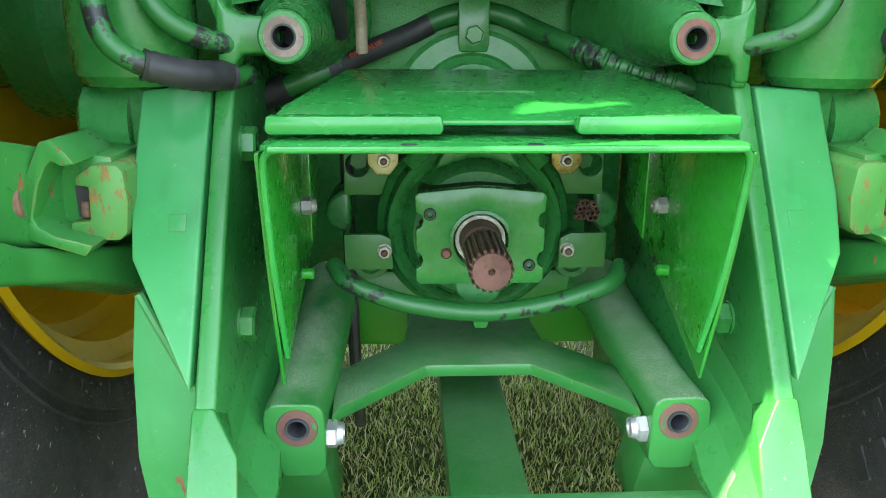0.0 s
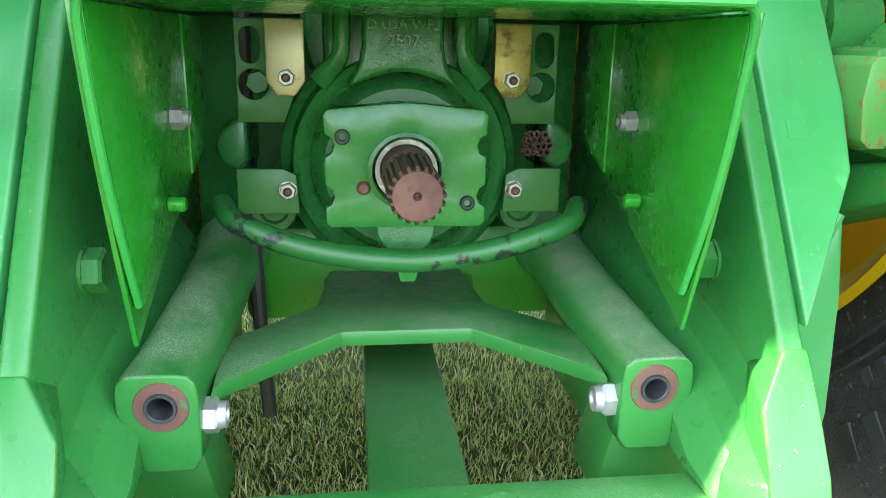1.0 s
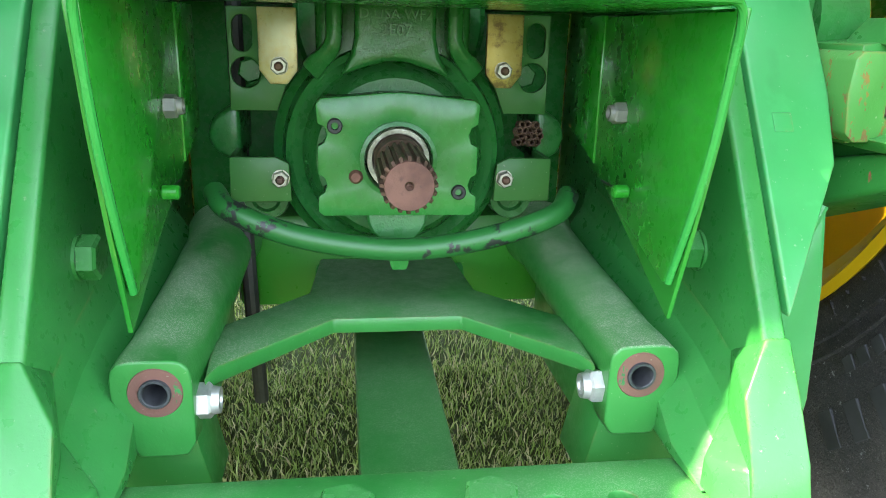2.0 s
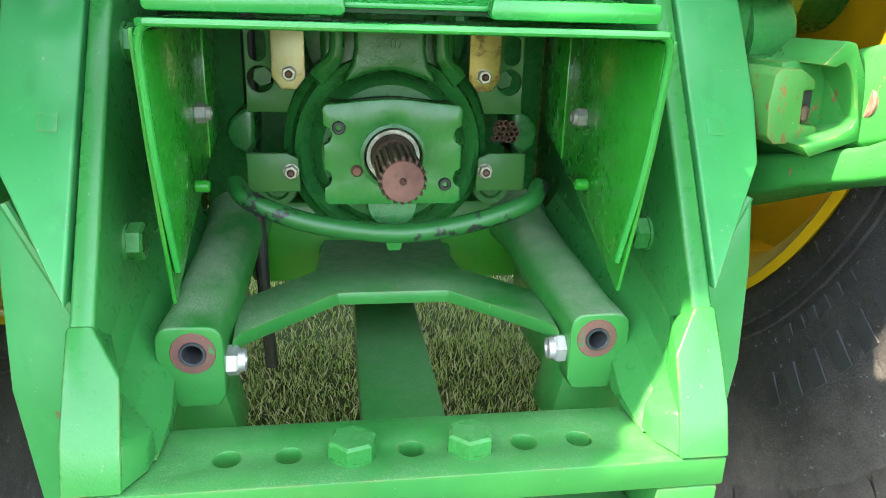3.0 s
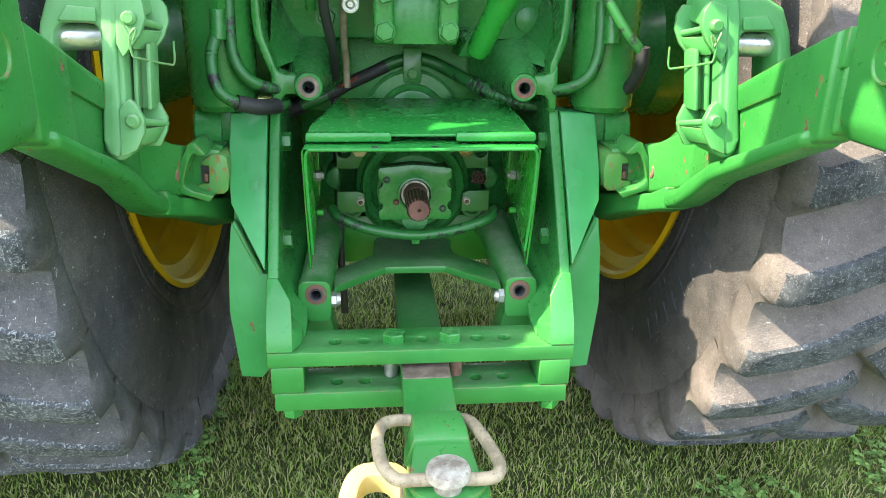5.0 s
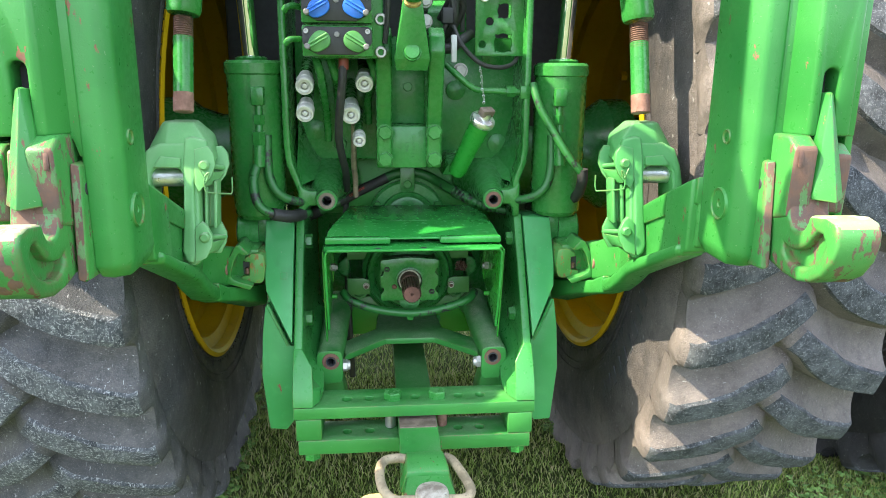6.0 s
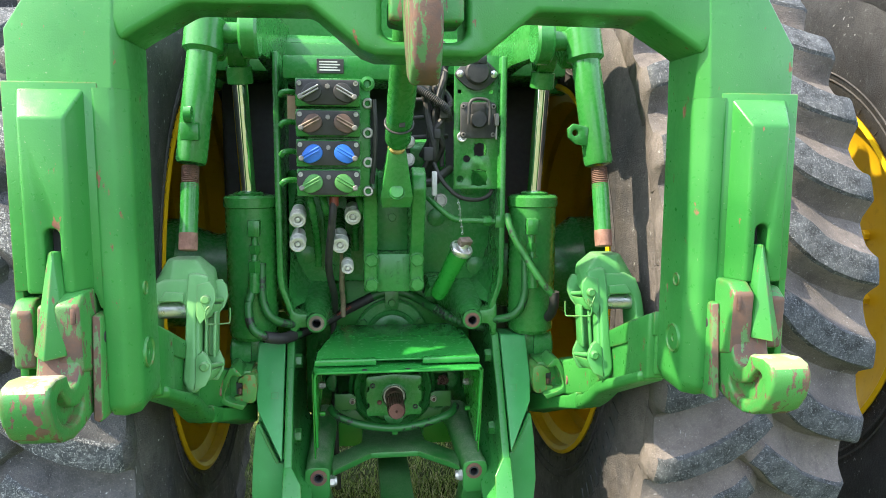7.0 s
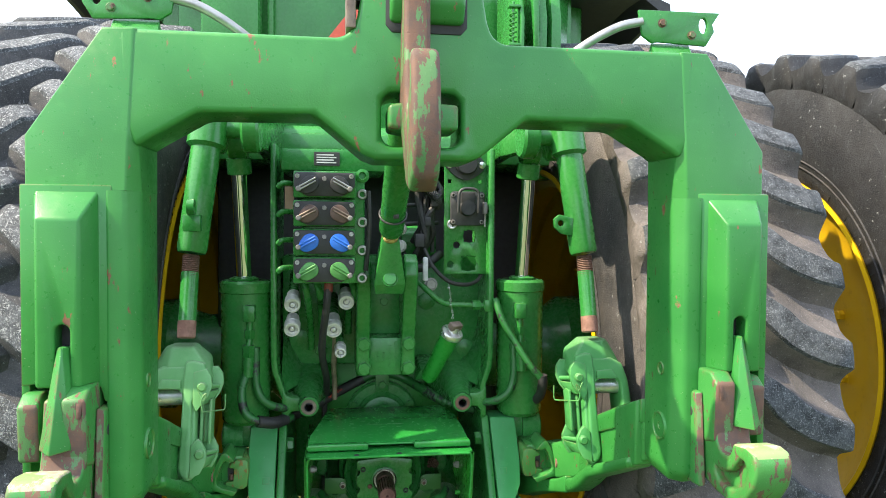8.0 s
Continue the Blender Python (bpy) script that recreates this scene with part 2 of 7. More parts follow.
tan_card = plain("tan_label", (0.30, 0.19, 0.12), (0.36, 0.24, 0.15), 0.6)
dry_dirt = plain("dried_mud_clod", (0.075, 0.040, 0.026), (0.15, 0.085, 0.055), 0.95, scale=120, bump=0.8)


def hose_paint():
    # green overspray that has flaked off a black hose
    k = Nodes("green_painted_hose")
    flake = k.math("MULTIPLY", k.ramp(k.noise(19, 4, 0.6), 0.545, 0.57), k.ramp(k.noise(130, 5, 0.7, w=3), 0.46, 0.49))
    col = k.mix(flake, k.mix(k.ramp(k.noise(9, 3), 0.35, 0.7), (0.014, 0.112, 0.022), (0.024, 0.155, 0.032)), (0.016, 0.017, 0.017))
    k.bump(k.math("ADD", k.noise(120, 3), k.math("MULTIPLY", flake, -1.2)), 0.3, 0.0006)
    return k.done(col, 0.42)


painted_hose = hose_paint()


def tyre_rubber(name, base, dust, dusty, bits, side=None):
    """side: another base and dust for the flank of the tyre, inside the tread's radius."""
    k = Nodes(name)

    def coat(base, dust, dusty):
        col = k.mix(k.ramp(k.noise(9, 5, 0.65), 0.35, 0.68), base, tuple(c * 1.9 for c in base))
        d = k.ramp(k.noise(5.5, 6, 0.65, w=3), 0.34, 0.66)
        d = k.math("MULTIPLY", d, k.ramp(k.noise(150, 5, 0.75), 0.28, 0.72, 0.25, 1.0))
        col = k.mix(k.math("MULTIPLY", d, dusty), col, dust)
        col = k.mix(k.ramp(k.noise(23, 6, 0.7, w=12), 0.52, 0.70, 0, 0.65), col, tuple(c * 0.8 for c in base))
        return k.mix(k.ramp(k.noise(480, 3, 0.7, w=6), 0.56, 0.70, 0, 0.45), col, tuple(c * 1.7 + 0.02 for c in dust))

    col = coat(base, dust, dusty)
    if side:
        sep = k.n("ShaderNodeSeparateXYZ")
        k.t.links.new(k.co, sep.inputs[0])
        zz = k.math("SUBTRACT", sep.outputs[2], AXLE_Z)
        rad = k.math("SQRT", k.math("ADD", k.math("MULTIPLY", sep.outputs[1], sep.outputs[1]), k.math("MULTIPLY", zz, zz)))
        rad = k.math("ADD", rad, k.ramp(k.noise(6, 5, 0.65, w=21), 0.3, 0.7, -0.06, 0.06))
        col = k.mix(k.ramp(rad, 0.76, 0.95), coat(*side), col)
    # pale scratches and cut grass that stick to it
    a = k.ramp(k.noise(70, 5, 0.7, stretch=(3.2, 0.7, 0.9), w=8), 0.64, 0.68)
    b = k.ramp(k.noise(70, 5, 0.7, stretch=(0.8, 2.2, 3.0), w=2), 0.64, 0.68)
    sc = k.math("MULTIPLY", k.math("MAXIMUM", a, b), k.ramp(k.noise(8, 4, w=5), 0.34, 0.56))
    col = k.mix(k.math("MULTIPLY", sc, bits), col, (0.46, 0.47, 0.48))
    k.bump(k.math("ADD", k.noise(45, 7, 0.78), k.math("MULTIPLY", k.noise(260, 4, w=2), 0.5)), 1.0, 0.0045)
    return k.done(col, k.ramp(k.noise(12, 4, w=9), 0.3, 0.7, 0.55, 0.8), 0, 0.3)


AXLE_Z = 1.0
FLANK = ((0.018, 0.0190, 0.022), (0.115, 0.100, 0.090), 0.72)
rubber = tyre_rubber("black_sidewall_rubber", *FLANK, 0.4)
rubber_lug = tyre_rubber("dusty_tread_rubber", (0.065, 0.059, 0.057), (0.195, 0.165, 0.152), 0.95, 0.5, FLANK)
# right outer tyre: darker than the inner one, on tread and flank
rubber_outer = tyre_rubber("darker_outer_rubber", (0.013, 0.014, 0.016), (0.055, 0.054, 0.054), 0.7, 0.55, ((0.009, 0.0095, 0.011), (0.040, 0.038, 0.038), 0.45))
rubber_left = tyre_rubber("dark_tread_rubber", (0.030, 0.032, 0.037), (0.165, 0.155, 0.146), 0.85, 1.0, FLANK)


def lug_wall(name, lo, hi, fleck, amount):
    k = Nodes(name)
    col = k.mix(k.ramp(k.noise(30, 5, 0.7), 0.35, 0.68), lo, hi)
    a = k.noise(120, 6, 0.8, stretch=(1, 1, 2.2))
    b = k.noise(130, 6, 0.8, stretch=(2.4, 0.8, 1), w=4)
    sc = k.ramp(k.math("MAXIMUM", a, b), 0.66 - 0.16 * amount, 0.78 - 0.18 * amount)
    col = k.mix(k.math("MULTIPLY", sc, 0.35 + 0.5 * amount), col, fleck)
    k.bump(k.noise(130, 7, 0.8), 1.0, 0.006)
    return k.done(col, 0.7, 0, 0.35)


rubber_wall = lug_wall("rough_lug_top", (0.018, 0.021, 0.026), (0.098, 0.108, 0.120), (0.38, 0.40, 0.42), 0.66)
rubber_wall_pale = lug_wall("grass_scuffed_lug_top", (0.028, 0.033, 0.040), (0.115, 0.125, 0.138), (0.66, 0.68, 0.69), 0.72)


def soil():
    k = Nodes("lawn_soil")
    col = k.mix(k.ramp(k.noise(3, 6), 0.35, 0.65), (0.050, 0.078, 0.021), (0.090, 0.118, 0.040))
    col = k.mix(k.ramp(k.noise(60, 5, 0.7, w=2), 0.5, 0.7), col, (0.09, 0.075, 0.04))
    k.bump(k.noise(80, 6, 0.7), 0.8, 0.01)
    return k.done(col, 0.95, 0, 0.2)


def blades():
    k = Nodes("grass_blades")
    g = k.n("ShaderNodeNewGeometry")
    r = k.n("ShaderNodeValToRGB")
    k.t.links.new(g.outputs["Random Per Island"], r.inputs[0])
    stops = [(0.0, (0.045, 0.075, 0.012)), (0.18, (0.150, 0.235, 0.040)), (0.45, (0.275, 0.400, 0.080)), (0.68, (0.400, 0.490, 0.150)), (0.86, (0.44, 0.42, 0.19)), (1.0, (0.58, 0.52, 0.30))]
    r.color_ramp.elements[0].position, r.color_ramp.elements[0].color = 0.0, (*stops[0][1], 1)
    r.color_ramp.elements[1].position, r.color_ramp.elements[1].color = 1.0, (*stops[-1][1], 1)
    for p, c in stops[1:-1]:
        e = r.color_ramp.elements.new(p)
        e.color = (*c, 1)
    col = k.mix(k.ramp(k.noise(2.2, 4), 0.35, 0.68, 0, 0.35), r.outputs[0], (0.17, 0.22, 0.065))
    k.done(col, 0.5, 0, 0.35)
    tr, mx = k.n("ShaderNodeBsdfTranslucent"), k.n("ShaderNodeMixShader")
    k.t.links.new(col, tr.inputs[0])
    mx.inputs[0].default_value = 0.35
    k.t.links.new(k.b.outputs[0], mx.inputs[1])
    k.t.links.new(tr.outputs[0], mx.inputs[2])
    k.t.links.new(mx.outputs[0], k.out.inputs[0])
    return k.m


soil_mat, blade_mat = soil(), blades()


# ---- mesh helpers ----
def bmn():
    return bmesh.new()


def soften(bm, off, seg=2, ang=28):
    bm.normal_update()
    es = [e for e in bm.edges if len(e.link_faces) == 2 and e.calc_face_angle(0) > radians(ang)]
    if es and off > 0:
        bmesh.ops.bevel(bm, geom=es, offset=off, segments=seg, profile=0.5, affect="EDGES", clamp_overlap=True)
    return bm


def merge(*bms):
    out = bmn()
    for b in bms:
        me = bpy.data.meshes.new("tmp")
        b.to_mesh(me)
        out.from_mesh(me)
        bpy.data.meshes.remove(me)
        b.free()
    return out


def box(x0, x1, y0, y1, z0, z1, bev=0.003, seg=2):
    bm = bmn()
    bmesh.ops.create_cube(bm, size=1)
    for v in bm.verts:
        v.co = Vector((x0 + (v.co.x + .5) * (x1 - x0), y0 + (v.co.y + .5) * (y1 - y0), z0 + (v.co.z + .5) * (z1 - z0)))
    return soften(bm, bev, seg)


def hull(pts, bev=0.004, seg=2):
    bm = bmn()
    for p in pts:
        bm.verts.new(p)
    r = bmesh.ops.convex_hull(bm, input=bm.verts)
    bmesh.ops.delete(bm, geom=[g for g in r["geom_interior"] if isinstance(g, bmesh.types.BMVert)], context="VERTS")
    bmesh.ops.dissolve_limit(bm, angle_limit=radians(2), verts=bm.verts, edges=bm.edges)
    return soften(bm, bev, seg, 18)


AX = {"x": lambda a, u, v: (a, u, v), "y": lambda a, u, v: (u, a, v), "z": lambda a, u, v: (u, v, a)}


def plate(outer, axis, a, b, holes=(), bev=0.002, seg=2):
    """A slab with an outline and holes, drawn in the plane across axis, from a to b."""
    bm = bmn()
    put = AX[axis]
    loops = []
    for pts in (outer, *holes):
        vs = [bm.verts.new(put(a, *p)) for p in pts]
        loops.append(vs)
        for i in range(len(vs)):
            bm.edges.new((vs[i], vs[(i + 1) % len(vs)]))
    if holes:
        bmesh.ops.triangle_fill(bm, use_beauty=True, edges=bm.edges[:])
    else:
        bm.faces.new(loops[0])
    caps = bm.faces[:]
    other = {v: bm.verts.new(v.co) for v in bm.verts[:]}
    d = Vector(put(b, 0, 0)) - Vector(put(a, 0, 0))
    for v in other.values():
        v.co += d
    for f in caps:
        bm.faces.new([other[v] for v in reversed(f.verts)])
    for vs in loops:
        for i in range(len(vs)):
            p, q = vs[i], vs[(i + 1) % len(vs)]
            bm.faces.new((p, q, other[q], other[p]))
    bmesh.ops.recalc_face_normals(bm, faces=bm.faces)
    if bev:
        soften(bm, bev, seg)
    return bm


def ring_pts(cx, cy, r, n=16, a0=0.0, ry=None):
    return [(cx + r * math.cos(a0 + 2 * math.pi * i / n), cy + (ry or r) * math.sin(a0 + 2 * math.pi * i / n)) for i in range(n)]


def slot_pts(cx, cy, w, h, n=6):
    r, k = w / 2, h / 2 - w / 2
    return [(cx + r * math.cos(t), cy + k + r * math.sin(t)) for t in (math.pi * i / n for i in range(n + 1))] + \
           [(cx + r * math.cos(t), cy - k + r * math.sin(t)) for t in (math.pi + math.pi * i / n for i in range(n + 1))]


def aligned(p0, p1):
    d = Vector(p1) - Vector(p0)
    return Matrix.Translation(p0) @ d.to_track_quat("Z", "Y").to_matrix().to_4x4(), d.length


def lathe(profile, p0, p1, n=24, closed=False, phase=0.0):
    """Turn (radius, distance along p0->p1) pairs round the line p0 to p1."""
    m, _ = aligned(p0, p1)
    bm = bmn()
    rows = []
    for r, h in profile:
        if r < 1e-6:
            rows.append([bm.verts.new(m @ Vector((0, 0, h)))])
        else:
            rows.append([bm.verts.new(m @ Vector((r * math.cos(phase + 2 * math.pi * i / n), r * math.sin(phase + 2 * math.pi * i / n), h))) for i in range(n)])
    pairs = list(zip(rows, rows[1:])) + ([(rows[-1], rows[0])] if closed else [])
    for a, b in pairs:
        for i in range(n):
            j = (i + 1) % n
            if len(a) == 1 and len(b) > 1:
                bm.faces.new((a[0], b[i], b[j]))
            elif len(b) == 1 and len(a) > 1:
                bm.faces.new((a[i], b[0], a[j]))
            elif len(a) > 1:
                bm.faces.new((a[i], a[j], b[j], b[i]))
    bmesh.ops.recalc_face_normals(bm, faces=bm.faces)
    return bm


def rod(p0, p1, r, r1=None, n=20, bev=0.002):
    L = (Vector(p1) - Vector(p0)).length
    r1 = r if r1 is None else r1
    e = min(bev, r * .4, r1 * .4)
    return lathe([(0, 0), (r - e, 0), (r, e), (r1, L - e), (r1 - e, L), (0, L)], p0, p1, n)


def pipe(p0, p1, r, bore, depth=0.05, n=24, bev=0.002):
    """A tube whose mouth is at p0."""
    L = (Vector(p1) - Vector(p0)).length
    return lathe([(0, depth), (bore, depth), (bore, bev), (bore + bev, 0), (r - bev, 0), (r, bev), (r, L), (0, L)], p0, p1, n)


def hexhead(p, way, af, h, washer=0.0):
    """A bolt head or nut whose seat is at p; af: across flats."""
    w = Vector(way).normalized()
    r = af / math.sqrt(3)
    bm = lathe([(0, 0), (r, 0), (r, h * 0.86), (r * 0.86, h), (0, h)], p, Vector(p) + w, 6, phase=0.3)
    if washer:
        bm = merge(bm, lathe([(0, -0.0005), (washer, -0.0005), (washer, h * 0.16), (0, h * 0.16)], p, Vector(p) + w, 20))
    return bm


def smooth_path(pts, per=8):
    pts = [Vector(p) for p in pts]
    ext = [pts[0] * 2 - pts[1]] + pts + [pts[-1] * 2 - pts[-2]]
    out = []
    for i in range(1, len(ext) - 2):
        a, b, c, d = ext[i - 1:i + 3]
        for s in range(per):
            t = s / per
            out.append(0.5 * ((2 * b) + (c - a) * t + (2 * a - 5 * b + 4 * c - d) * t * t + (3 * b - a - 3 * c + d) * t ** 3))
    out.append(pts[-1])
    return out


def tube(pts, r, n=12, per=8, ribs=None):
    """A hose, wire or bent pipe along a smooth path. ribs: (step, extra radius)."""
    path = smooth_path(pts, per) if per > 1 else [Vector(p) for p in pts]
    bm = bmn()
    rows = []
    up = Vector((0.13, 0.37, 0.92)).normalized()
    dist = 0.0
    for i, p in enumerate(path):
        d = (path[min(i + 1, len(path) - 1)] - path[max(i - 1, 0)]).normalized()
        s = d.cross(up)
        if s.length < 0.05:
            s = d.cross(Vector((1, 0, 0)))
        s.normalize()
        u = s.cross(d)
        rr = r + (ribs[1] if ribs and i % ribs[0] == 0 else 0)
        rows.append([bm.verts.new(p + rr * (s * math.cos(2 * math.pi * k / n) + u * math.sin(2 * math.pi * k / n))) for k in range(n)])
    for a, b in zip(rows, rows[1:]):
        for k in range(n):
            bm.faces.new((a[k], a[(k + 1) % n], b[(k + 1) % n], b[k]))
    bm.faces.new(rows[0])
    bm.faces.new(list(reversed(rows[-1])))
    bmesh.ops.recalc_face_normals(bm, faces=bm.faces)
    return bm


def moved(bm, m):
    bm.transform(m)
    if m.determinant() < 0:
        bmesh.ops.reverse_faces(bm, faces=bm.faces)
    return bm


def flip(bm):
    return moved(bm, Matrix.Diagonal((-1, 1, 1, 1)))


def thing(name, label, category, at=(0, 0, 0), group="", kind=""):
    e = new(name)
    e.location = at
    e.empty_display_size = 0.05
    return tagged(e, label, category, group, kind)


def root_place(ob):
    p = Vector(ob.location)
    while ob.parent:
        ob = ob.parent
        p += ob.location
    return p


def to_object(name, bm, material, ang=32):
    bm.normal_update()
    for f in bm.faces:
        f.smooth = True
    for e in bm.edges:
        if len(e.link_faces) == 2 and e.calc_face_angle(0) > radians(ang):
            e.smooth = False
    me = bpy.data.meshes.new(name)
    bm.to_mesh(me)
    bm.free()
    me.materials.append(material)
    return new(name, me)


def part(name, bm, material, parent, label="", ang=32):
    """Links a bmesh, drawn in the place's own metres, as one mesh under a thing or a part."""
    bm.transform(Matrix.Translation(-root_place(parent)))
    ob = to_object(name, bm, material, ang)
    ob.parent = parent
    if label:
        ob["label"] = label
    return ob


def single(name, bm, material, label, category, at=(0, 0, 0), group="", kind=""):
    bm.transform(Matrix.Translation(-Vector(at)))
    ob = to_object(name, bm, material)
    ob.location = at
    return tagged(ob, label, category, group, kind)


def lettering(words, size, m, material, parent, name="cast_lettering", depth=0.0014, label=""):
    cu = bpy.data.curves.new("letters", "FONT")
    cu.body, cu.size, cu.extrude, cu.align_x, cu.align_y = words, size, depth, "CENTER", "CENTER"
    cu.resolution_u = 2
    tmp = bpy.data.objects.new("letters", cu)
    me = bpy.data.meshes.new_from_object(tmp)
    bpy.data.objects.remove(tmp)
    bpy.data.curves.remove(cu)
    me.transform(Matrix.Translation(-root_place(parent)) @ m)
    me.materials.clear()
    me.materials.append(material)
    ob = new(name, me)
    ob.name = name
    ob.parent = parent
    if label:
        ob["label"] = label
    return ob


def facing(x, y, z, spin=0):
    """The pose of writing that faces -y; spin turns it in its plane."""
    return Matrix.Translation((x, y, z)) @ pose(0, 0, 0, 90, 0, 0) @ pose(0, 0, 0, 0, 0, spin)


def beam(sections, bev=0.006):
    """Loft of upright rectangles: (centre, half width along x, half height)."""
    bm = bmn()
    rows = []
    for (x, y, z), hx, hz in sections:
        rows.append([bm.verts.new((x + a * hx, y, z + b * hz)) for a, b in ((-1, -1), (1, -1), (1, 1), (-1, 1))])
    for a, b in zip(rows, rows[1:]):
        for i in range(4):
            bm.faces.new((a[i], a[(i + 1) % 4], b[(i + 1) % 4], b[i]))
    bm.faces.new(rows[0])
    bm.faces.new(list(reversed(rows[-1])))
    bmesh.ops.recalc_face_normals(bm, faces=bm.faces)
    return soften(bm, bev, 2, 25)


def loft(sections, bev=0.005, caps=(True, True)):
    """Skin over closed loops of as many points each."""
    bm = bmn()
    rows = [[bm.verts.new(p) for p in sec] for sec in sections]
    for a, b in zip(rows, rows[1:]):
        for i in range(len(a)):
            bm.faces.new((a[i], a[(i + 1) % len(a)], b[(i + 1) % len(a)], b[i]))
    for row, want in ((rows[0], caps[0]), (rows[-1], caps[1])):
        if want:
            bm.faces.new(row)
    bmesh.ops.recalc_face_normals(bm, faces=bm.faces)
    return soften(bm, bev, 3, 12)


def two_tone(ob, material, test):
    """Give the faces that test(normal, centre in the place) picks a second material."""
    ob.data.materials.append(material)
    at, slot = root_place(ob), len(ob.data.materials) - 1
    for f in ob.data.polygons:
        if test(f.normal, f.center + at):
            f.material_index = slot


def mirrored(fn, s, shift=0.0):
    """fn builds for the negative side; s = 1 turns it to the positive side."""
    bm = fn()
    if s > 0:
        flip(bm)
        bm.transform(Matrix.Translation((shift, 0, 0)))
    return bm


# ---- ground ----
def ground_height(x, y):
    return 0.012 * noise.noise((x * 1.3, y * 1.3, 0.3)) + 0.004


def make_ground():
    bm = bmn()
    xs = [-900, -60, -12, -5] + [-3 + 0.15 * i for i in range(47)] + [6, 14, 60, 900]
    ys = [-900, -60, -12, -4] + [-2 + 0.15 * i for i in range(41)] + [6, 14, 60, 900]
    grid = [[bm.verts.new((x, y, ground_height(x, y) if abs(x) < 4.1 and -2.1 < y < 4.1 else 0.004)) for x in xs] for y in ys]
    for j in range(len(ys) - 1):
        for i in range(len(xs) - 1):
            bm.faces.new((grid[j][i], grid[j][i + 1], grid[j + 1][i + 1], grid[j + 1][i]))
    return single("ground", bm, soil_mat, "flat lawn ground of mown grass and clover", "lawn", kind="structure")


make_ground()

AXLE_Y, TYRE_R = 0.690, 1.036
INNER_X, OUTER_X = 0.772, 1.618
GROW = TYRE_R / 1.022   # of the radii below
TW = 0.86   # width of the tyre section against the profile below


def grass():
    rng = np.random.default_rng(4)
    count = 270000
    x = rng.uniform(-1.75, 2.45, count)
    y = rng.uniform(-1.0, 2.3, count) ** 1.0
    # thin the far and hidden part
    keep = rng.uniform(0, 1, count) < np.where(y > 1.2, 0.45, 1.0)
    for cx in (-OUTER_X, -INNER_X, INNER_X, OUTER_X):
        keep &= ~((np.abs(x - cx) < 0.20) & (np.abs(y - AXLE_Y) < 0.22))
    x, y = x[keep], y[keep]
    n = len(x)
    tall = rng.uniform(0.014, 0.047, n) * (0.8 + 0.4 * np.array([noise.noise((a * 2.1, b * 2.1, 5.0)) for a, b in zip(x, y)]))
    w = rng.uniform(0.0010, 0.0023, n)
    th = rng.uniform(0, 2 * np.pi, n)
    lean = rng.uniform(0.15, 1.0, n) * tall
    la = rng.uniform(0, 2 * np.pi, n)
    z0 = np.array([ground_height(a, b) for a, b in zip(x, y)]) - 0.004
    sx, sy = np.cos(th) * w, np.sin(th) * w
    lx, ly = np.cos(la) * lean, np.sin(la) * lean
    co = np.empty((n, 5, 3))
    for i, (f, g) in enumerate(((0, 1), (0, -1), (0.62, -0.8), (0.62, 0.8))):
        co[:, i, 0] = x + sx * g + lx * f * f
        co[:, i, 1] = y + sy * g + ly * f * f
        co[:, i, 2] = z0 + tall * f
    co[:, 4, 0], co[:, 4, 1], co[:, 4, 2] = x + lx, y + ly, z0 + tall * 0.93
    base = (np.arange(n) * 5)[:, None]
    tri = np.concatenate([base + np.array([[0, 1, 2]]), base + np.array([[0, 2, 3]]), base + np.array([[3, 2, 4]])], 1).reshape(-1, 3)
    me = bpy.data.meshes.new("grass")
    me.from_pydata(co.reshape(-1, 3), [], tri)
    me.materials.append(blade_mat)
    tagged(new("grass", me), "short mown green grass with dry straw blades", "grass", kind="stuff")


def clover():
    rng = random.Random(8)
    verts, faces = [], []
    for _ in range(15000):
        x, y = rng.uniform(-1.5, 2.2), rng.uniform(-0.95, 1.0)
        if abs(x) < 0.5 and y > -0.35:
            continue
        if noise.noise((x * 1.7 + 9, y * 1.7, 2.0)) < -0.02:
            continue
        if any(abs(x - c) < 0.21 and abs(y - AXLE_Y) < 0.25 for c in (-OUTER_X, -INNER_X, INNER_X, OUTER_X)):
            continue
        z, r, a0 = rng.uniform(0.016, 0.042), rng.uniform(0.0036, 0.0082), rng.uniform(0, 6.3)
        tilt = (rng.uniform(-.35, .35), rng.uniform(-.35, .35))
        for k in range(3):
            a = a0 + k * 2.094
            c = (x + r * math.cos(a), y + r * math.sin(a))
            i0 = len(verts)
            for s in range(6):
                t = a + s * 1.047
                dx, dy = c[0] + r * .85 * math.cos(t) - x, c[1] + r * .85 * math.sin(t) - y
                verts.append((x + dx, y + dy, z + dx * tilt[0] + dy * tilt[1]))
            faces.append(tuple(range(i0, i0 + 6)))
    me = bpy.data.meshes.new("clover")
    me.from_pydata(verts, [], faces)
    k = Nodes("clover_leaf")
    g = k.n("ShaderNodeNewGeometry").outputs["Random Per Island"]
    me.materials.append(k.done(k.mix(g, (0.075, 0.170, 0.038), (0.24, 0.40, 0.11)), 0.6, 0, 0.2))
    tagged(new("clover", me), "low green clover leaves growing through the lawn", "clover", kind="stuff")


grass()
clover()


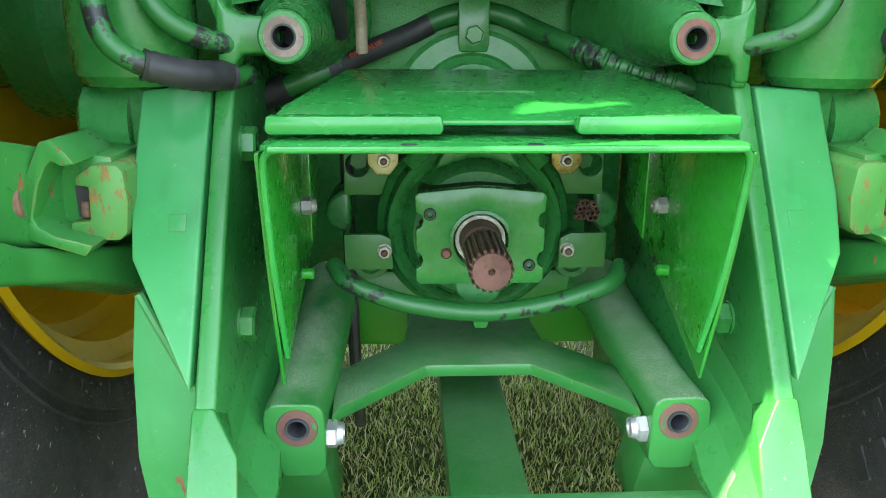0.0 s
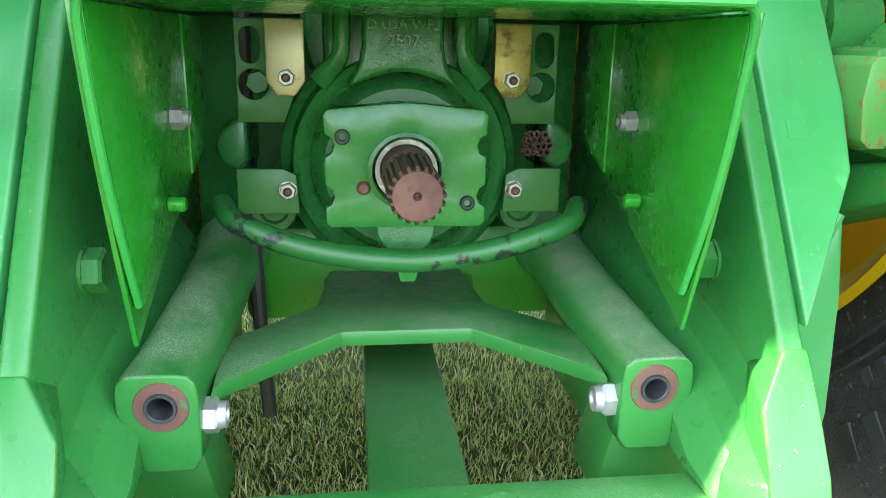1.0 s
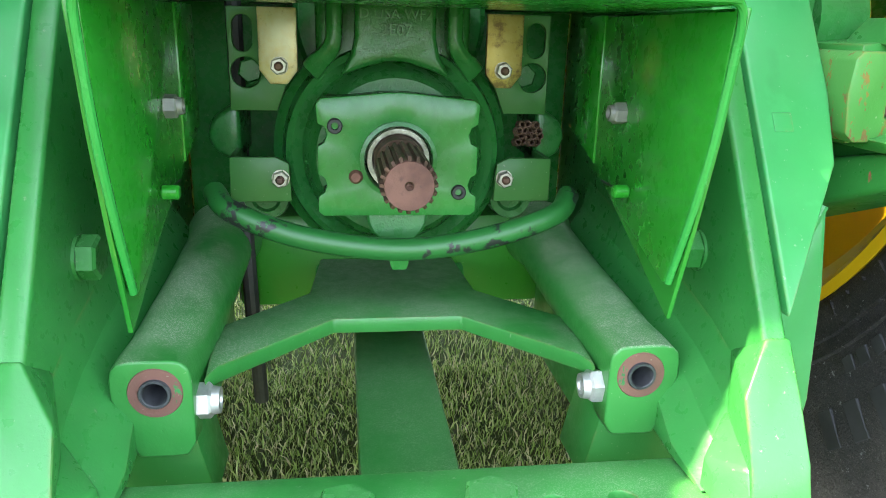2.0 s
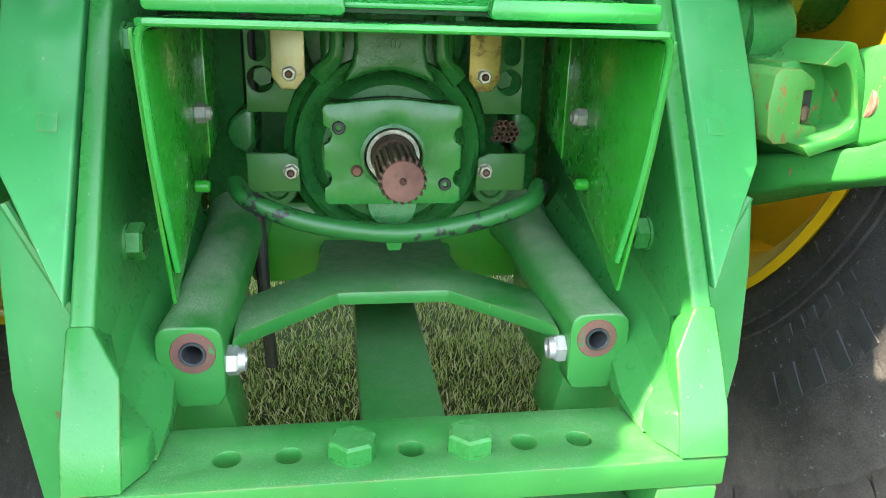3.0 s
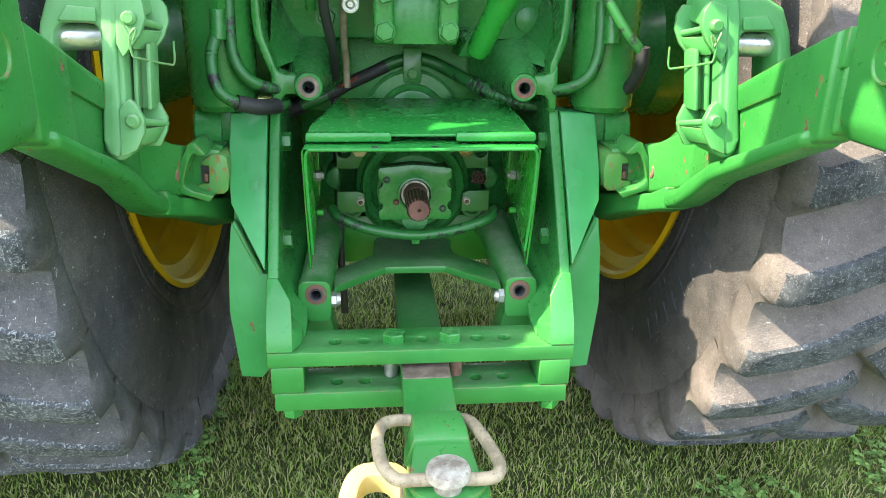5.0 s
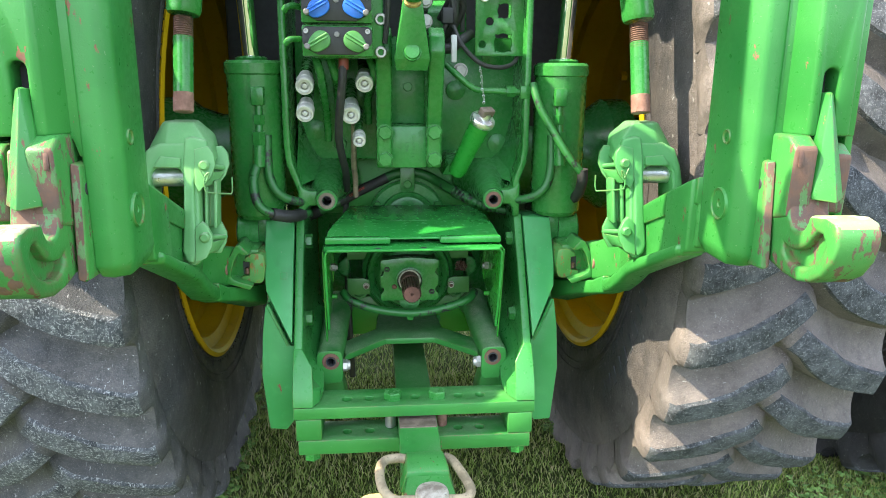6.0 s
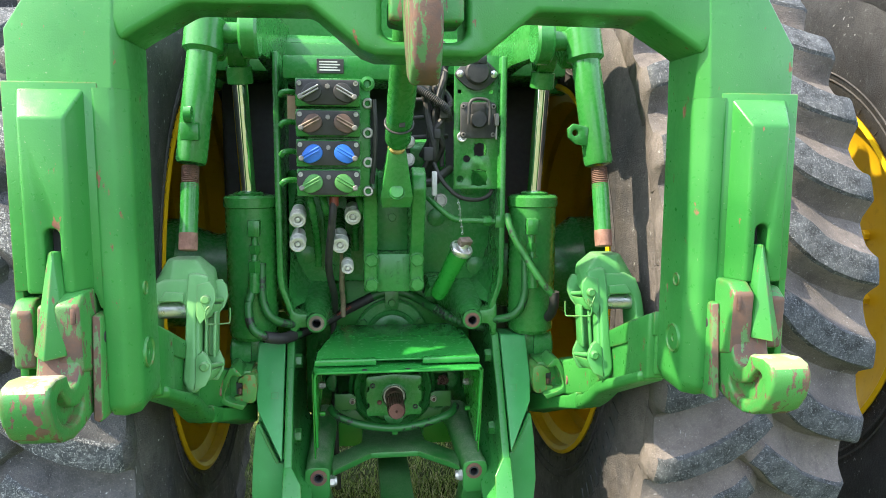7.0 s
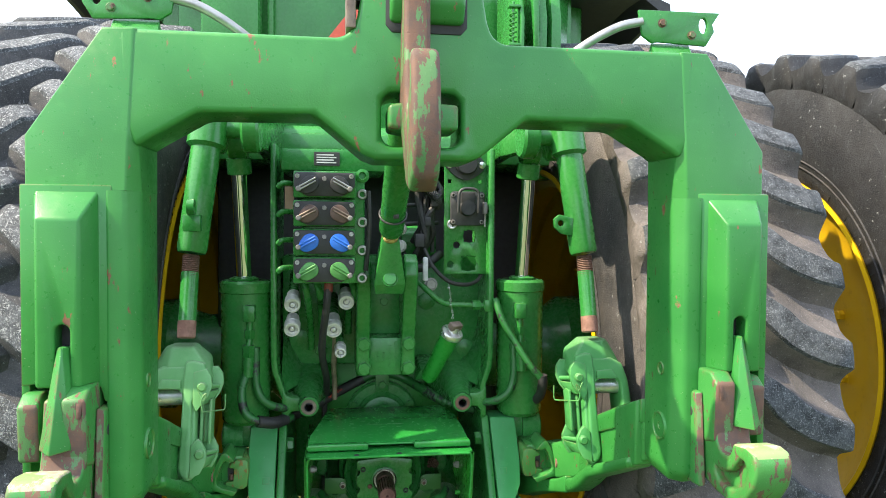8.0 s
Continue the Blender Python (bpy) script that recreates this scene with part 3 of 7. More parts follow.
# ---- wheels ----
def tyre_carcass():
    half = [(0.598, -0.232), (0.612, -0.246), (0.64, -0.252), (0.70, -0.266), (0.775, -0.274), (0.84, -0.270), (0.895, -0.255), (0.93, -0.238), (0.952, -0.215), (0.962, -0.12), (0.966, 0.0)]
    prof = half + [(r, -h) for r, h in reversed(half[:-1])]
    inner = [(0.60, 0.20), (0.60, -0.20)]
    return [(r * GROW, h * TW) for r, h in prof + inner]


# a bar's line from its blunt end at the middle to the shoulder: across, along the tread
BAR = [(-0.004, -0.128), (0.022, -0.110), (0.055, -0.080), (0.090, -0.050), (0.130, -0.028), (0.175, -0.011), (0.215, 0.0), (0.228, 0.002)]
SECTION = [(-0.112, 0.956), (-0.086, 0.962), (-0.060, 0.975), (-0.043, 0.994), (-0.0335, 1.012), (-0.029, 1.0205),
           (-0.010, 1.022), (0.012, 1.022), (0.028, 1.0205), (0.033, 1.012), (0.043, 0.990), (0.056, 0.967), (0.070, 0.955)]


def lug(side, phi, worn):
    """One chevron bar: low at the shoulder, high at the middle, on the tyre's rear; a rough worn top on smooth flanks."""
    bm = bmn()
    rows = []
    last = len(BAR) - 1
    for i, (x, s) in enumerate(BAR):
        nx = BAR[min(i + 1, last)][0] - BAR[max(i - 1, 0)][0]
        ns = BAR[min(i + 1, last)][1] - BAR[max(i - 1, 0)][1]
        q = math.hypot(nx, ns)
        ax, as_ = (-ns / q, nx / q) if i < last - 1 else (0.0, 1.0)
        low = worn + 0.006 * (x / 0.22) ** 2 + (0.010 if i == last else 0.0)
        narrow = 1.0 if i > 1 else 0.82
        row = []
        for off, r in SECTION:
            top = max(0.0, (r - 0.955) / 0.067)
            px = max(min(x + ax * off * narrow, 0.230), -0.045)
            ps = s + as_ * off * narrow
            a = phi + ps / TYRE_R
            rr = 0.955 + (r - 0.955 - low * top) * (1.0 if i else 0.80)
            row.append(bm.verts.new((side * px, -rr * math.cos(a), -rr * math.sin(a))))
        rows.append(row)
    # the blunt end at the middle and the buttress down the shoulder
    end = []
    for off, r in SECTION:
        a = phi + (BAR[0][1] - 0.012 + 0.55 * off) / TYRE_R
        end.append(bm.verts.new((side * -0.038, -0.958 * math.cos(a), -0.958 * math.sin(a))))
    rows.insert(0, end)
    for px, drop, flat in ((0.237, 0.028, 0.9), (0.235, 0.048, 0.7), (0.222, 0.075, 0.5), (0.196, 0.100, 0.3)):
        row = []
        for off, r in SECTION:
            a = phi + 0.002 / TYRE_R + off * (0.75 + 0.25 * flat) / TYRE_R
            rr = 0.945 + (r - 0.955) * flat - drop
            sink = 0.016 * (1 - max(0.0, (r - 0.955) / 0.067))
            row.append(bm.verts.new((side * (px - sink), -rr * math.cos(a), -rr * math.sin(a))))
        rows.append(row)
    for j, (a, b) in enumerate(zip(rows, rows[1:])):
        for i in range(len(SECTION) - 1):
            f = bm.faces.new((a[i], a[i + 1], b[i + 1], b[i]))
            f.material_index = 1 if 4 <= i <= 8 and 1 <= j <= last else 0
    bmesh.ops.recalc_face_normals(bm, faces=bm.faces)
    mid = rows[3][6]
    mid.normal_update()
    if mid.normal.dot(Vector((0, mid.co.y, mid.co.z))) < 0:
        bmesh.ops.reverse_faces(bm, faces=bm.faces)
    bm.transform(Matrix.Diagonal((1, GROW, GROW, 1)))
    for v in bm.verts:
        v.co += 0.0035 * Vector(noise.noise_vector(v.co * 16 + Vector((phi, 0, side))))
    return bm


def rest_on_ground(bm, centre_z):
    low = -centre_z + 0.016
    for v in bm.verts:
        if v.co.z < low + 0.05:
            over = low + 0.05 - v.co.z
            v.co.x *= 1 + 0.05 * min(over / 0.09, 1)
        v.co.z = max(v.co.z, low)


N_LUG = 36


def tyre_parts(parent, place, shift, tread_mat, wall_mat):
    c = lathe(tyre_carcass(), (0, 0, 0), (1, 0, 0), 144, closed=True)
    rest_on_ground(c, AXLE_Z)
    c.transform(Matrix.Translation(place))
    t = part("carcass", c, tread_mat, parent, "dusty black ribbed tractor tyre carcass", 60)
    step = 2 * math.pi / N_LUG
    rng = random.Random(int(shift * 100))
    for k in range(N_LUG):
        for side, lag in ((-1, 0.0), (1, 0.5)):
            b = lug(side, (k + lag + shift) * step, rng.uniform(0, 0.006))
            rest_on_ground(b, AXLE_Z)
            b.transform(Matrix.Translation(place))
            bar = part("tread_lug", b, tread_mat, parent, "", 50)
            bar.data.materials.append(wall_mat)
    return t


def dish_profile():
    # the outer wheels' shallow dish, seen from the tractor's side
    return [(r, h * TW) for r, h in ((0.612, -0.236), (0.618, -0.250), (0.606, -0.256), (0.596, -0.246), (0.590, -0.215), (0.572, -0.198), (0.545, -0.186), (0.50, -0.150), (0.42, -0.128), (0.30, -0.118), (0.27, -0.10), (0.0, -0.10), (0.0, -0.08), (0.45, -0.09), (0.575, -0.14), (0.59, 0.18), (0.612, 0.236), (0.60, 0.20), (0.598, -0.20))]


def rim_profile():
    # radius, distance from the tyre's middle towards the tractor (negative)
    return [(r, h * TW) for r, h in ((0.612, -0.236), (0.618, -0.250), (0.606, -0.256), (0.596, -0.246), (0.592, -0.215), (0.560, -0.200), (0.556, -0.12), (0.530, -0.105), (0.527, 0.02),
            (0.505, 0.045), (0.44, 0.060), (0.36, 0.035), (0.30, 0.025), (0.235, 0.060), (0.20, 0.075), (0.0, 0.075), (0.0, 0.09), (0.30, 0.09), (0.47, 0.09), (0.54, 0.06), (0.56, 0.02), (0.575, 0.18), (0.612, 0.236), (0.60, 0.20), (0.598, -0.20))]


def wheel(side, cx, label, shift, letters=False):
    place = Vector((side * cx, AXLE_Y, AXLE_Z))
    w = thing("running_gear", label, "tractor wheel", (place.x, place.y, 0), "rear tractor wheels")
    t = tyre_parts(w, place, shift, *((rubber_left, rubber_wall_pale) if side < 0 else (rubber_lug, rubber_wall) if cx < 1.3 else (rubber_outer, rubber_wall)))
    r = part("rim", lathe(rim_profile() if cx < 1.3 else dish_profile(), place, place + Vector((side, 0, 0)), 96, closed=False), yellow, w, "glossy yellow steel rim", 40)
    bt = bmn()
    for k in range(120):
        m = Matrix.Translation(place) @ Matrix.Rotation(2 * math.pi * k / 120, 4, "X")
        bk = box(-side * 0.2125, -side * 0.2172, 0.627, 0.632 + 0.014 * (k % 3 == 0), -0.0005, 0.0005, 0)
        bk.transform(m)
        bt = merge(bt, bk) if len(bt.verts) else bk
    tagged(part("bead_ribs", bt, rubber, r), kind="stuff")
    # wheel bolts and valve
    for k in range(10):
        a = 2 * math.pi * k / 10 + 0.2
        p = place + Vector((side * (0.024 if cx < 1.3 else -0.103), 0.33 * math.cos(a), 0.33 * math.sin(a)))
        part("wheel_bolt", hexhead(p, (-side, 0, 0), 0.03, 0.02), yellow, r)
    part("valve", rod(place + Vector((side * 0.0, -0.40, 0.33)), place + Vector((-side * 0.05, -0.40, 0.33)), 0.006), brassy, r, "small brass valve stem")
    if letters:
        # raised marks on the wall, plain bars
        for count, a0, da, r0, h, w in ((11, -0.715, -0.0665, 0.776, 0.047, 0.026), (6, -0.80, -0.040, 0.712, 0.020, 0.018)):
            for k in range(count):
                m = Matrix.Translation(place) @ Matrix.Rotation(a0 + da * k, 4, "X")
                lift = 0.2362 if r0 > 0.75 else 0.2304
                b = box(-side * (lift - 0.008), -side * lift, -r0 - h / 2, -r0 + h / 2, -w / 2, w / 2, 0.001, 1)
                for v in b.verts:
                    v.co.y, v.co.z = v.co.z, v.co.y
                bmesh.ops.recalc_face_normals(b, faces=b.faces)
                b.transform(m)
                part("raised_mark", b, mark_rubber, t)
    # thin raised rings
    for rr, off in ((0.668, 0.2225), (0.690, 0.2268)):
        for sd in (-1, 1):
            ring = lathe([(rr - 0.003, 0), (rr - 0.001, 0.0035), (rr + 0.001, 0.0035), (rr + 0.003, 0)], place + Vector((sd * off, 0, 0)), place + Vector((sd * (off + 1), 0, 0)), 80)
            part("wall_ring", ring, rubber, t)
    return w


wheel(-1, INNER_X, "rear dual wheel with dusty lugged tyre and yellow rim, on grass", 0.65)
wheel(1, INNER_X, "rear dual wheel with dusty lugged tyre and yellow rim, on grass", 0.70, True)
wheel(1, OUTER_X, "outer dual wheel with dusty lugged tyre and yellow rim, on grass", 0.75)
wheel(-1, OUTER_X, "outer dual wheel with dusty lugged tyre and yellow rim, on grass", 0.3)

# ---- transmission housing and rear frame ----
SHAFT_Z = 0.757
housing = thing("transmission_housing", "green cast iron rear transmission housing of a tractor", "transmission", (0, 0.3, 0.55))
# rear wall of the casting, with its big side flanges
part("rear_wall", box(-0.27, 0.27, 0.205, 0.30, 1.045, 1.34, 0.01), green_cast, housing)
part("lower_wall", box(-0.27, 0.27, 0.288, 0.42, 0.895, 1.05, 0.003), green_rough, housing, "rough cast lower wall")
part("core", box(-0.25, 0.25, 0.421, 1.1, 0.60, 1.30, 0.02), green_cast, housing)
part("lower_housing", box(-0.175, 0.195, 0.30, 0.62, 0.545, 0.66, 0.01), green_yellow, housing, "yellowish green lower housing")
part("lower_rib", hull([(-0.085, 0.285, 0.585), (0.095, 0.285, 0.585), (-0.085, 0.3, 0.60), (0.095, 0.3, 0.60), (-0.075, 0.29, 0.575), (0.085, 0.29, 0.575)], 0.003), green_cast, housing)
for s in (-1, 1):
    e = -0.005
    rim = [(0.258, 0.925), (0.258, 0.985), (0.263, 1.012), (0.278, 1.055), (0.2815, 1.09), (0.282, 1.62)]
    out = [(e * (z > 1.0) + s * x, z) for x, z in rim] + [(e * (z > 1.0) + s * (x - 0.0155), z) for x, z in reversed(rim)]
    part("side_flange", plate(out, "y", 0.066, 0.30, bev=0.0045, seg=3), green, housing, "upright green flange of the housing")
    # ledge that carries the upper boss
    ledge = [(0.200, 0.957), (0.200, 0.990), (0.232, 0.991), (0.246, 0.996), (0.256, 1.010), (0.2585, 1.0), (0.2585, 0.93), (0.244, 0.93), (0.2425, 0.946), (0.235, 0.956)]
    part("boss_ledge", plate([(s * x, z) for x, z in ledge], "y", 0.0635, 0.24, bev=0.004, seg=3), green, housing)
    bs = part("upper_boss", merge(pipe((s * 0.192, 0.042, 0.972), (s * 0.192, 0.22, 0.972), 0.0245, 0.0105, 0.06)), green_cast, housing)
    part("machined_face", lathe([(0.0115, 0), (0.0115, -0.0016), (0.0185, -0.0016), (0.0185, 0)], (s * 0.192, 0.042, 0.972), (s * 0.192, 1, 0.972), 28), rust_ring if s > 0 else worn_steel, bs, "bare rusted ring face")
    part("bore", lathe([(0.0117, -0.002), (0.0098, -0.002), (0.0094, 0.055), (0, 0.055)], (s * 0.192, 0.042, 0.972), (s * 0.192, 1, 0.972), 24), dark_hole, bs)
    # curved shoulder running from boss up the wall
    part("boss_cone", lathe([(0.0243, 0.012), (0.030, 0.05), (0.043, 0.12), (0.066, 0.19), (0.085, 0.22)], (s * 0.192, 0.042, 0.972), (s * 0.205, 0.24, 0.992), 36), green_cast, housing)
    wing = [(s * 0.262, 1.02), (s * 0.262, 1.16), (s * 0.245, 1.10), (s * 0.222, 1.058), (s * 0.196, 1.035), (s * 0.17, 1.02)]
    part("corner_wing", loft([[(x, 0.206, z) for x, z in wing], [(s * 0.5 * (0.262 + abs(x)), 0.14, 1.01 + (z - 1.02) * 0.55) for x, z in wing], [(s * (0.262 - 0.10 * (0.262 - abs(x))), 0.09, 1.0 + (z - 1.02) * 0.12) for x, z in wing]], 0.004), green_cast, housing)
    part("wall_bolt", hexhead((s * 0.165, 0.206, 1.085), (0, -1, 0), 0.03, 0.014, 0.022), green_cast, housing)

# round cover with dome above the shield
CY, CZ = 0.268, 0.880
cov = part("round_cover", lathe([(0, -0.020), (0.02, -0.021), (0.024, -0.018), (0.040, -0.018), (0.044, -0.014), (0.060, -0.010), (0.064, -0.002), (0.070, 0.002), (0.074, -0.001), (0.096, 0.0), (0.102, 0.006), (0.102, 0.03)], (0.002, CY, CZ), (0.002, 1, CZ), 64), green_cast, housing, "round green bearing cover with raised rings")
for a in (-1.1, 1.1, 2.3, -2.3):
    part("cover_bolt", hexhead((0.002 + 0.088 * math.sin(a), CY, CZ + 0.088 * math.cos(a)), (0, -1, 0), 0.017, 0.010, 0.011), green_cast, cov)
clamp = part("hose_clamp", plate([(-0.015, 0.955), (0.019, 0.955), (0.021, 0.966), (0.021, 1.026), (-0.017, 1.026), (-0.017, 0.966)], "y", CY - 0.008, CY - 0.003, bev=0.002), green, housing)
part("clamp_bolt", hexhead((0.002, CY - 0.008, 0.975), (0, -1, 0), 0.020, 0.011, 0.0125), green, clamp)
# bolt bosses on the rear wall
for x, z in ((-0.115, 1.20), (0.118, 1.215), (0.225, 1.085), (-0.225, 1.12), (0.205, 1.30)):
    part("wall_boss", lathe([(0.026, 0.05), (0.024, 0.0), (0.012, -0.004), (0, -0.004)], (x, 0.20, z), (x, 1, z), 24), green_cast, housing)
part("plug_bolt", hexhead((0.128, 0.19, 1.262), (0, -1, 0), 0.026, 0.014, 0.018), dull_steel, housing, "worn grey plug bolt")
for i, (w, z) in enumerate((("R3  RW", 1.225), ("R3  GA", 1.206), ("T2", 1.145))):
    lettering(w, 0.017, facing(0.215, 0.2045, z), green_cast, housing)

# ---- lower frame (drawbar support) ----
frame_thing = thing("drawbar_support", "green cast drawbar support frame with bolted bars", "tractor frame", (0, 0.05, 0.44))
LEAN_Y = lambda z: 0.070 + 0.61 * (z - 0.923)   # the leaning front of cheeks and sway blocks


def leaning(pts, depth, bev):
    """A slab whose front follows the lean, from an outline in x and z."""
    bm = plate(pts, "y", 0.0, depth, bev=bev, seg=3)
    for v in bm.verts:
        v.co.y += LEAN_Y(v.co.z)
    return bm


front = [(LEAN_Y(0.93), 0.93), (LEAN_Y(0.80), 0.80), (LEAN_Y(0.66), 0.66), (LEAN_Y(0.592), 0.592), (-0.145, 0.551), (0.02, 0.551), (0.12, 0.58), (0.43, 0.58), (0.43, 0.93)]
for s in (-1, 1):
    ck = part("cheek", plate(front, "x", s * 0.2465, s * 0.2655, bev=0.0035, seg=3), green_foot, frame_thing, "upright green cheek plate")
    # knee that widens the cheek's foot, and the low toe under it
    part("cheek_knee", hull([(s * x, y, z) for x, y, z in ((0.2475, -0.0895, 0.666), (0.2668, -0.0895, 0.666), (0.2250, -0.1105, 0.630), (0.2668, -0.1130, 0.630), (0.2225, -0.1350, 0.591), (0.2668, -0.1350, 0.591), (0.2225, -0.1470, 0.5515), (0.2668, -0.1475, 0.5515), (0.2475, -0.048, 0.640), (0.2475, -0.048, 0.5515), (0.2395, -0.075, 0.5515), (0.2668, -0.048, 0.5515))], 0.0025, 3), green_foot, ck)
    part("cheek_toe", hull([(s * x, y, z) for x, y, z in ((0.2085, -0.098, 0.5515), (0.2100, -0.118, 0.5515), (0.2235, -0.1440, 0.5515), (0.2085, -0.098, 0.577), (0.2100, -0.113, 0.572), (0.2240, -0.1320, 0.587), (0.2330, -0.090, 0.596), (0.245, -0.060, 0.5515), (0.245, -0.1440, 0.5515), (0.245, -0.060, 0.598), (0.240, -0.130, 0.590))], 0.0025, 3), green_foot, ck)
    # concave floor between cheek, bar and boss
    ramp = ((-0.104, 0.600, 0.575, 0.560, 0.5540, 0.5530, 0.207), (-0.055, 0.640, 0.606, 0.586, 0.573, 0.562, 0.205), (-0.018, 0.655, 0.622, 0.603, 0.591, 0.580, 0.208), (0.05, 0.672, 0.638, 0.618, 0.606, 0.598, 0.205), (0.20, 0.690, 0.656, 0.636, 0.622, 0.61, 0.20), (0.30, 0.705, 0.67, 0.65, 0.635, 0.62, 0.20))
    part("cheek_web", loft([[(s * x, y, z) for x, z in ((0.2475, 0.5515), (0.2475, a), (0.240, b), (0.228, c), (0.215, d), (x1, e), (x1, 0.5515))] for y, a, b, c, d, e, x1 in ramp], 0.003), green_foot, ck)
    # long cast boss: round behind, a rounded square at its mouth
    def ringed(cx, cz, r, sq, y, drop=0.0):
        out = []
        for i in range(28):
            a = math.tau * i / 28
            c, d = math.cos(a), math.sin(a)
            k = (abs(c) ** sq + abs(d) ** sq) ** (-1 / sq)
            if d < 0 and drop > 0.015:   # the mouth hangs square, cut away towards the cheek
                k = (abs(c) ** 9 + abs(d) ** 9) ** (-1 / 9)
                out.append((s * (cx + r * c * k * (1.0 if c < 0 else 1.0 - 0.42 * min(1.0, -d * k * 1.5))), y, cz + (r + drop) * d * k))
                continue
            out.append((s * (cx + r * c * k), y, cz + r * d * k - (drop * -d if d < 0 else 0.0)))
        return out
    mouth = ringed(0.1930, 0.600, 0.0298, 5.0, -0.0165, 0.021)
    tb = part("boss_tube", loft([mouth, ringed(0.193, 0.600, 0.0305, 4.6, 0.004, 0.021), ringed(0.192, 0.6035, 0.0312, 2.8, 0.032, 0.012), ringed(0.1905, 0.6105, 0.0325, 2.2, 0.075, 0.004), ringed(0.189, 0.618, 0.0335, 2.0, 0.16), ringed(0.187, 0.630, 0.0350, 2.0, 0.27), ringed(0.186, 0.634, 0.0420, 2.0, 0.300)], 0.0, (False, True)), green_boss, frame_thing, "thick green cast boss tube, dusty on top", 50)
    part("boss_face", plate([(x, z) for x, y, z in mouth], "y", -0.0195, -0.0135, [ring_pts(s * 0.190, 0.604, 0.0121, 28)], bev=0.0022, seg=3), green_boss, tb)
    part("machined_face", lathe([(0.0120, 0), (0.0120, -0.0014), (0.0196, -0.0014), (0.0204, 0)], (s * 0.190, -0.0193, 0.604), (s * 0.190, 1, 0.604), 32), rust_flaked, tb, "bare rusted ring face with paint flakes")
    part("bore_sleeve", lathe([(0.0120, 0.02), (0.0120, -0.0030), (0.0114, -0.0040), (0.0098, -0.0040), (0.0090, -0.0030), (0.0087, 0.001), (0.0087, 0.045)], (s * 0.190, -0.0193, 0.604), (s * 0.190, 1, 0.604), 28), bore_steel, tb, "dark steel bore sleeve")
    part("bore", lathe([(0.0088, 0.040), (0.004, 0.041), (0, 0.041)], (s * 0.190, -0.0193, 0.604), (s * 0.190, 1, 0.604), 24), bore_steel, tb, "dark bore")
    part("boss_skirt", hull([(s * x, y, z) for x, z in ((0.172, 0.552), (0.246, 0.552), (0.172, 0.60), (0.246, 0.60)) for y in (0.055, 0.25)] + [(s * 0.18, 0.09, 0.50), (s * 0.246, 0.09, 0.50), (s * 0.18, 0.25, 0.50), (s * 0.246, 0.25, 0.50)], 0.006), green_dusty, tb)
    part("lower_skirt", hull([(s * 0.170, 0.002, 0.5625), (s * 0.246, 0.002, 0.5625), (s * 0.155, 0.004, 0.492), (s * 0.246, 0.004, 0.492), (s * 0.170, 0.07, 0.5625), (s * 0.246, 0.07, 0.5625), (s * 0.155, 0.07, 0.492), (s * 0.246, 0.07, 0.492)], 0.003), green_dusty, tb)
    # cross bolt with silver lock nut, on the inner side
    nut = part("lock_nut", hexhead((s * 0.167, 0.0, 0.586), (-s, 0, 0), 0.0255, 0.0145, 0.0145), lock_zinc, frame_thing, "silver zinc lock nut")
    part("nut_collar", lathe([(0.0115, 0), (0.0105, 0.006), (0.007, 0.006), (0.006, 0.004), (0, 0.004)], (s * 0.1525, 0.0, 0.586), (s * 0.1525 - s, 0.0, 0.586), 20), lock_zinc, nut)
    for z, y in ((0.868, 0.085), (0.698, 0.022)):
        part("cheek_bolt", hexhead((s * 0.2465, y, z), (-s, 0, 0), 0.030, 0.016, 0.018), green, frame_thing)
    # sway block and wear plate outside the cheek
    blk = part("sway_block", leaning([(s * 0.2690, 0.926), (s * 0.335, 0.922), (s * 0.3355, 0.83), (s * 0.3295, 0.778), (s * 0.2700, 0.675)], 0.075, 0.003), green_mint, frame_thing, "pale weathered green sway block")
    pad = leaning([(s * 0.283, 0.815), (s * 0.299, 0.815), (s * 0.299, 0.801), (s * 0.283, 0.801)], 0.004, 0.0005)
    part("weld_pad", moved(pad, Matrix.Translation((0, -0.0008, 0))), green_mint, blk)
    part("wear_plate", plate([(s * 0.262, 0.64), (s * 0.288, 0.645), (s * 0.329, 0.744), (s * 0.3345, 0.739), (s * 0.3435, 0.675), (s * 0.350, 0.57), (s * 0.3380, 0.434), (s * 0.298, 0.431), (s * 0.2675, 0.47)], "y", -0.012, 0.012, bev=0.003), green_mint, frame_thing, "curved green wear plate")
    part("wear_backing", plate([(s * 0.262, 0.62), (s * 0.266, 0.72), (s * 0.3265, 0.790), (s * 0.3325, 0.742), (s * 0.300, 0.65)], "y", 0.0125, 0.022, bev=0.0015), green_mint, frame_thing)
    part("weld_bead", tube([(s * 0.287, -0.013, 0.645), (s * 0.305, -0.014, 0.688), (s * 0.329, -0.013, 0.744)], 0.0045, 8, 5), green_mint, frame_thing)
HOLES = [(x, -0.105) for x in (-0.152, -0.102, 0.0, 0.098, 0.148)]


def bored(z0, z1, w, holes):
    return plate([(-w, -0.146), (w, -0.146), (w, -0.056), (-w, -0.056)], "z", z0, z1, [ring_pts(x, y, 0.0112, 18) for x, y in holes], bev=0.002)


up = part("upper_bar", bored(0.523, 0.550, 0.266, HOLES), green_dusty, frame_thing, "drilled flat green cross bar")
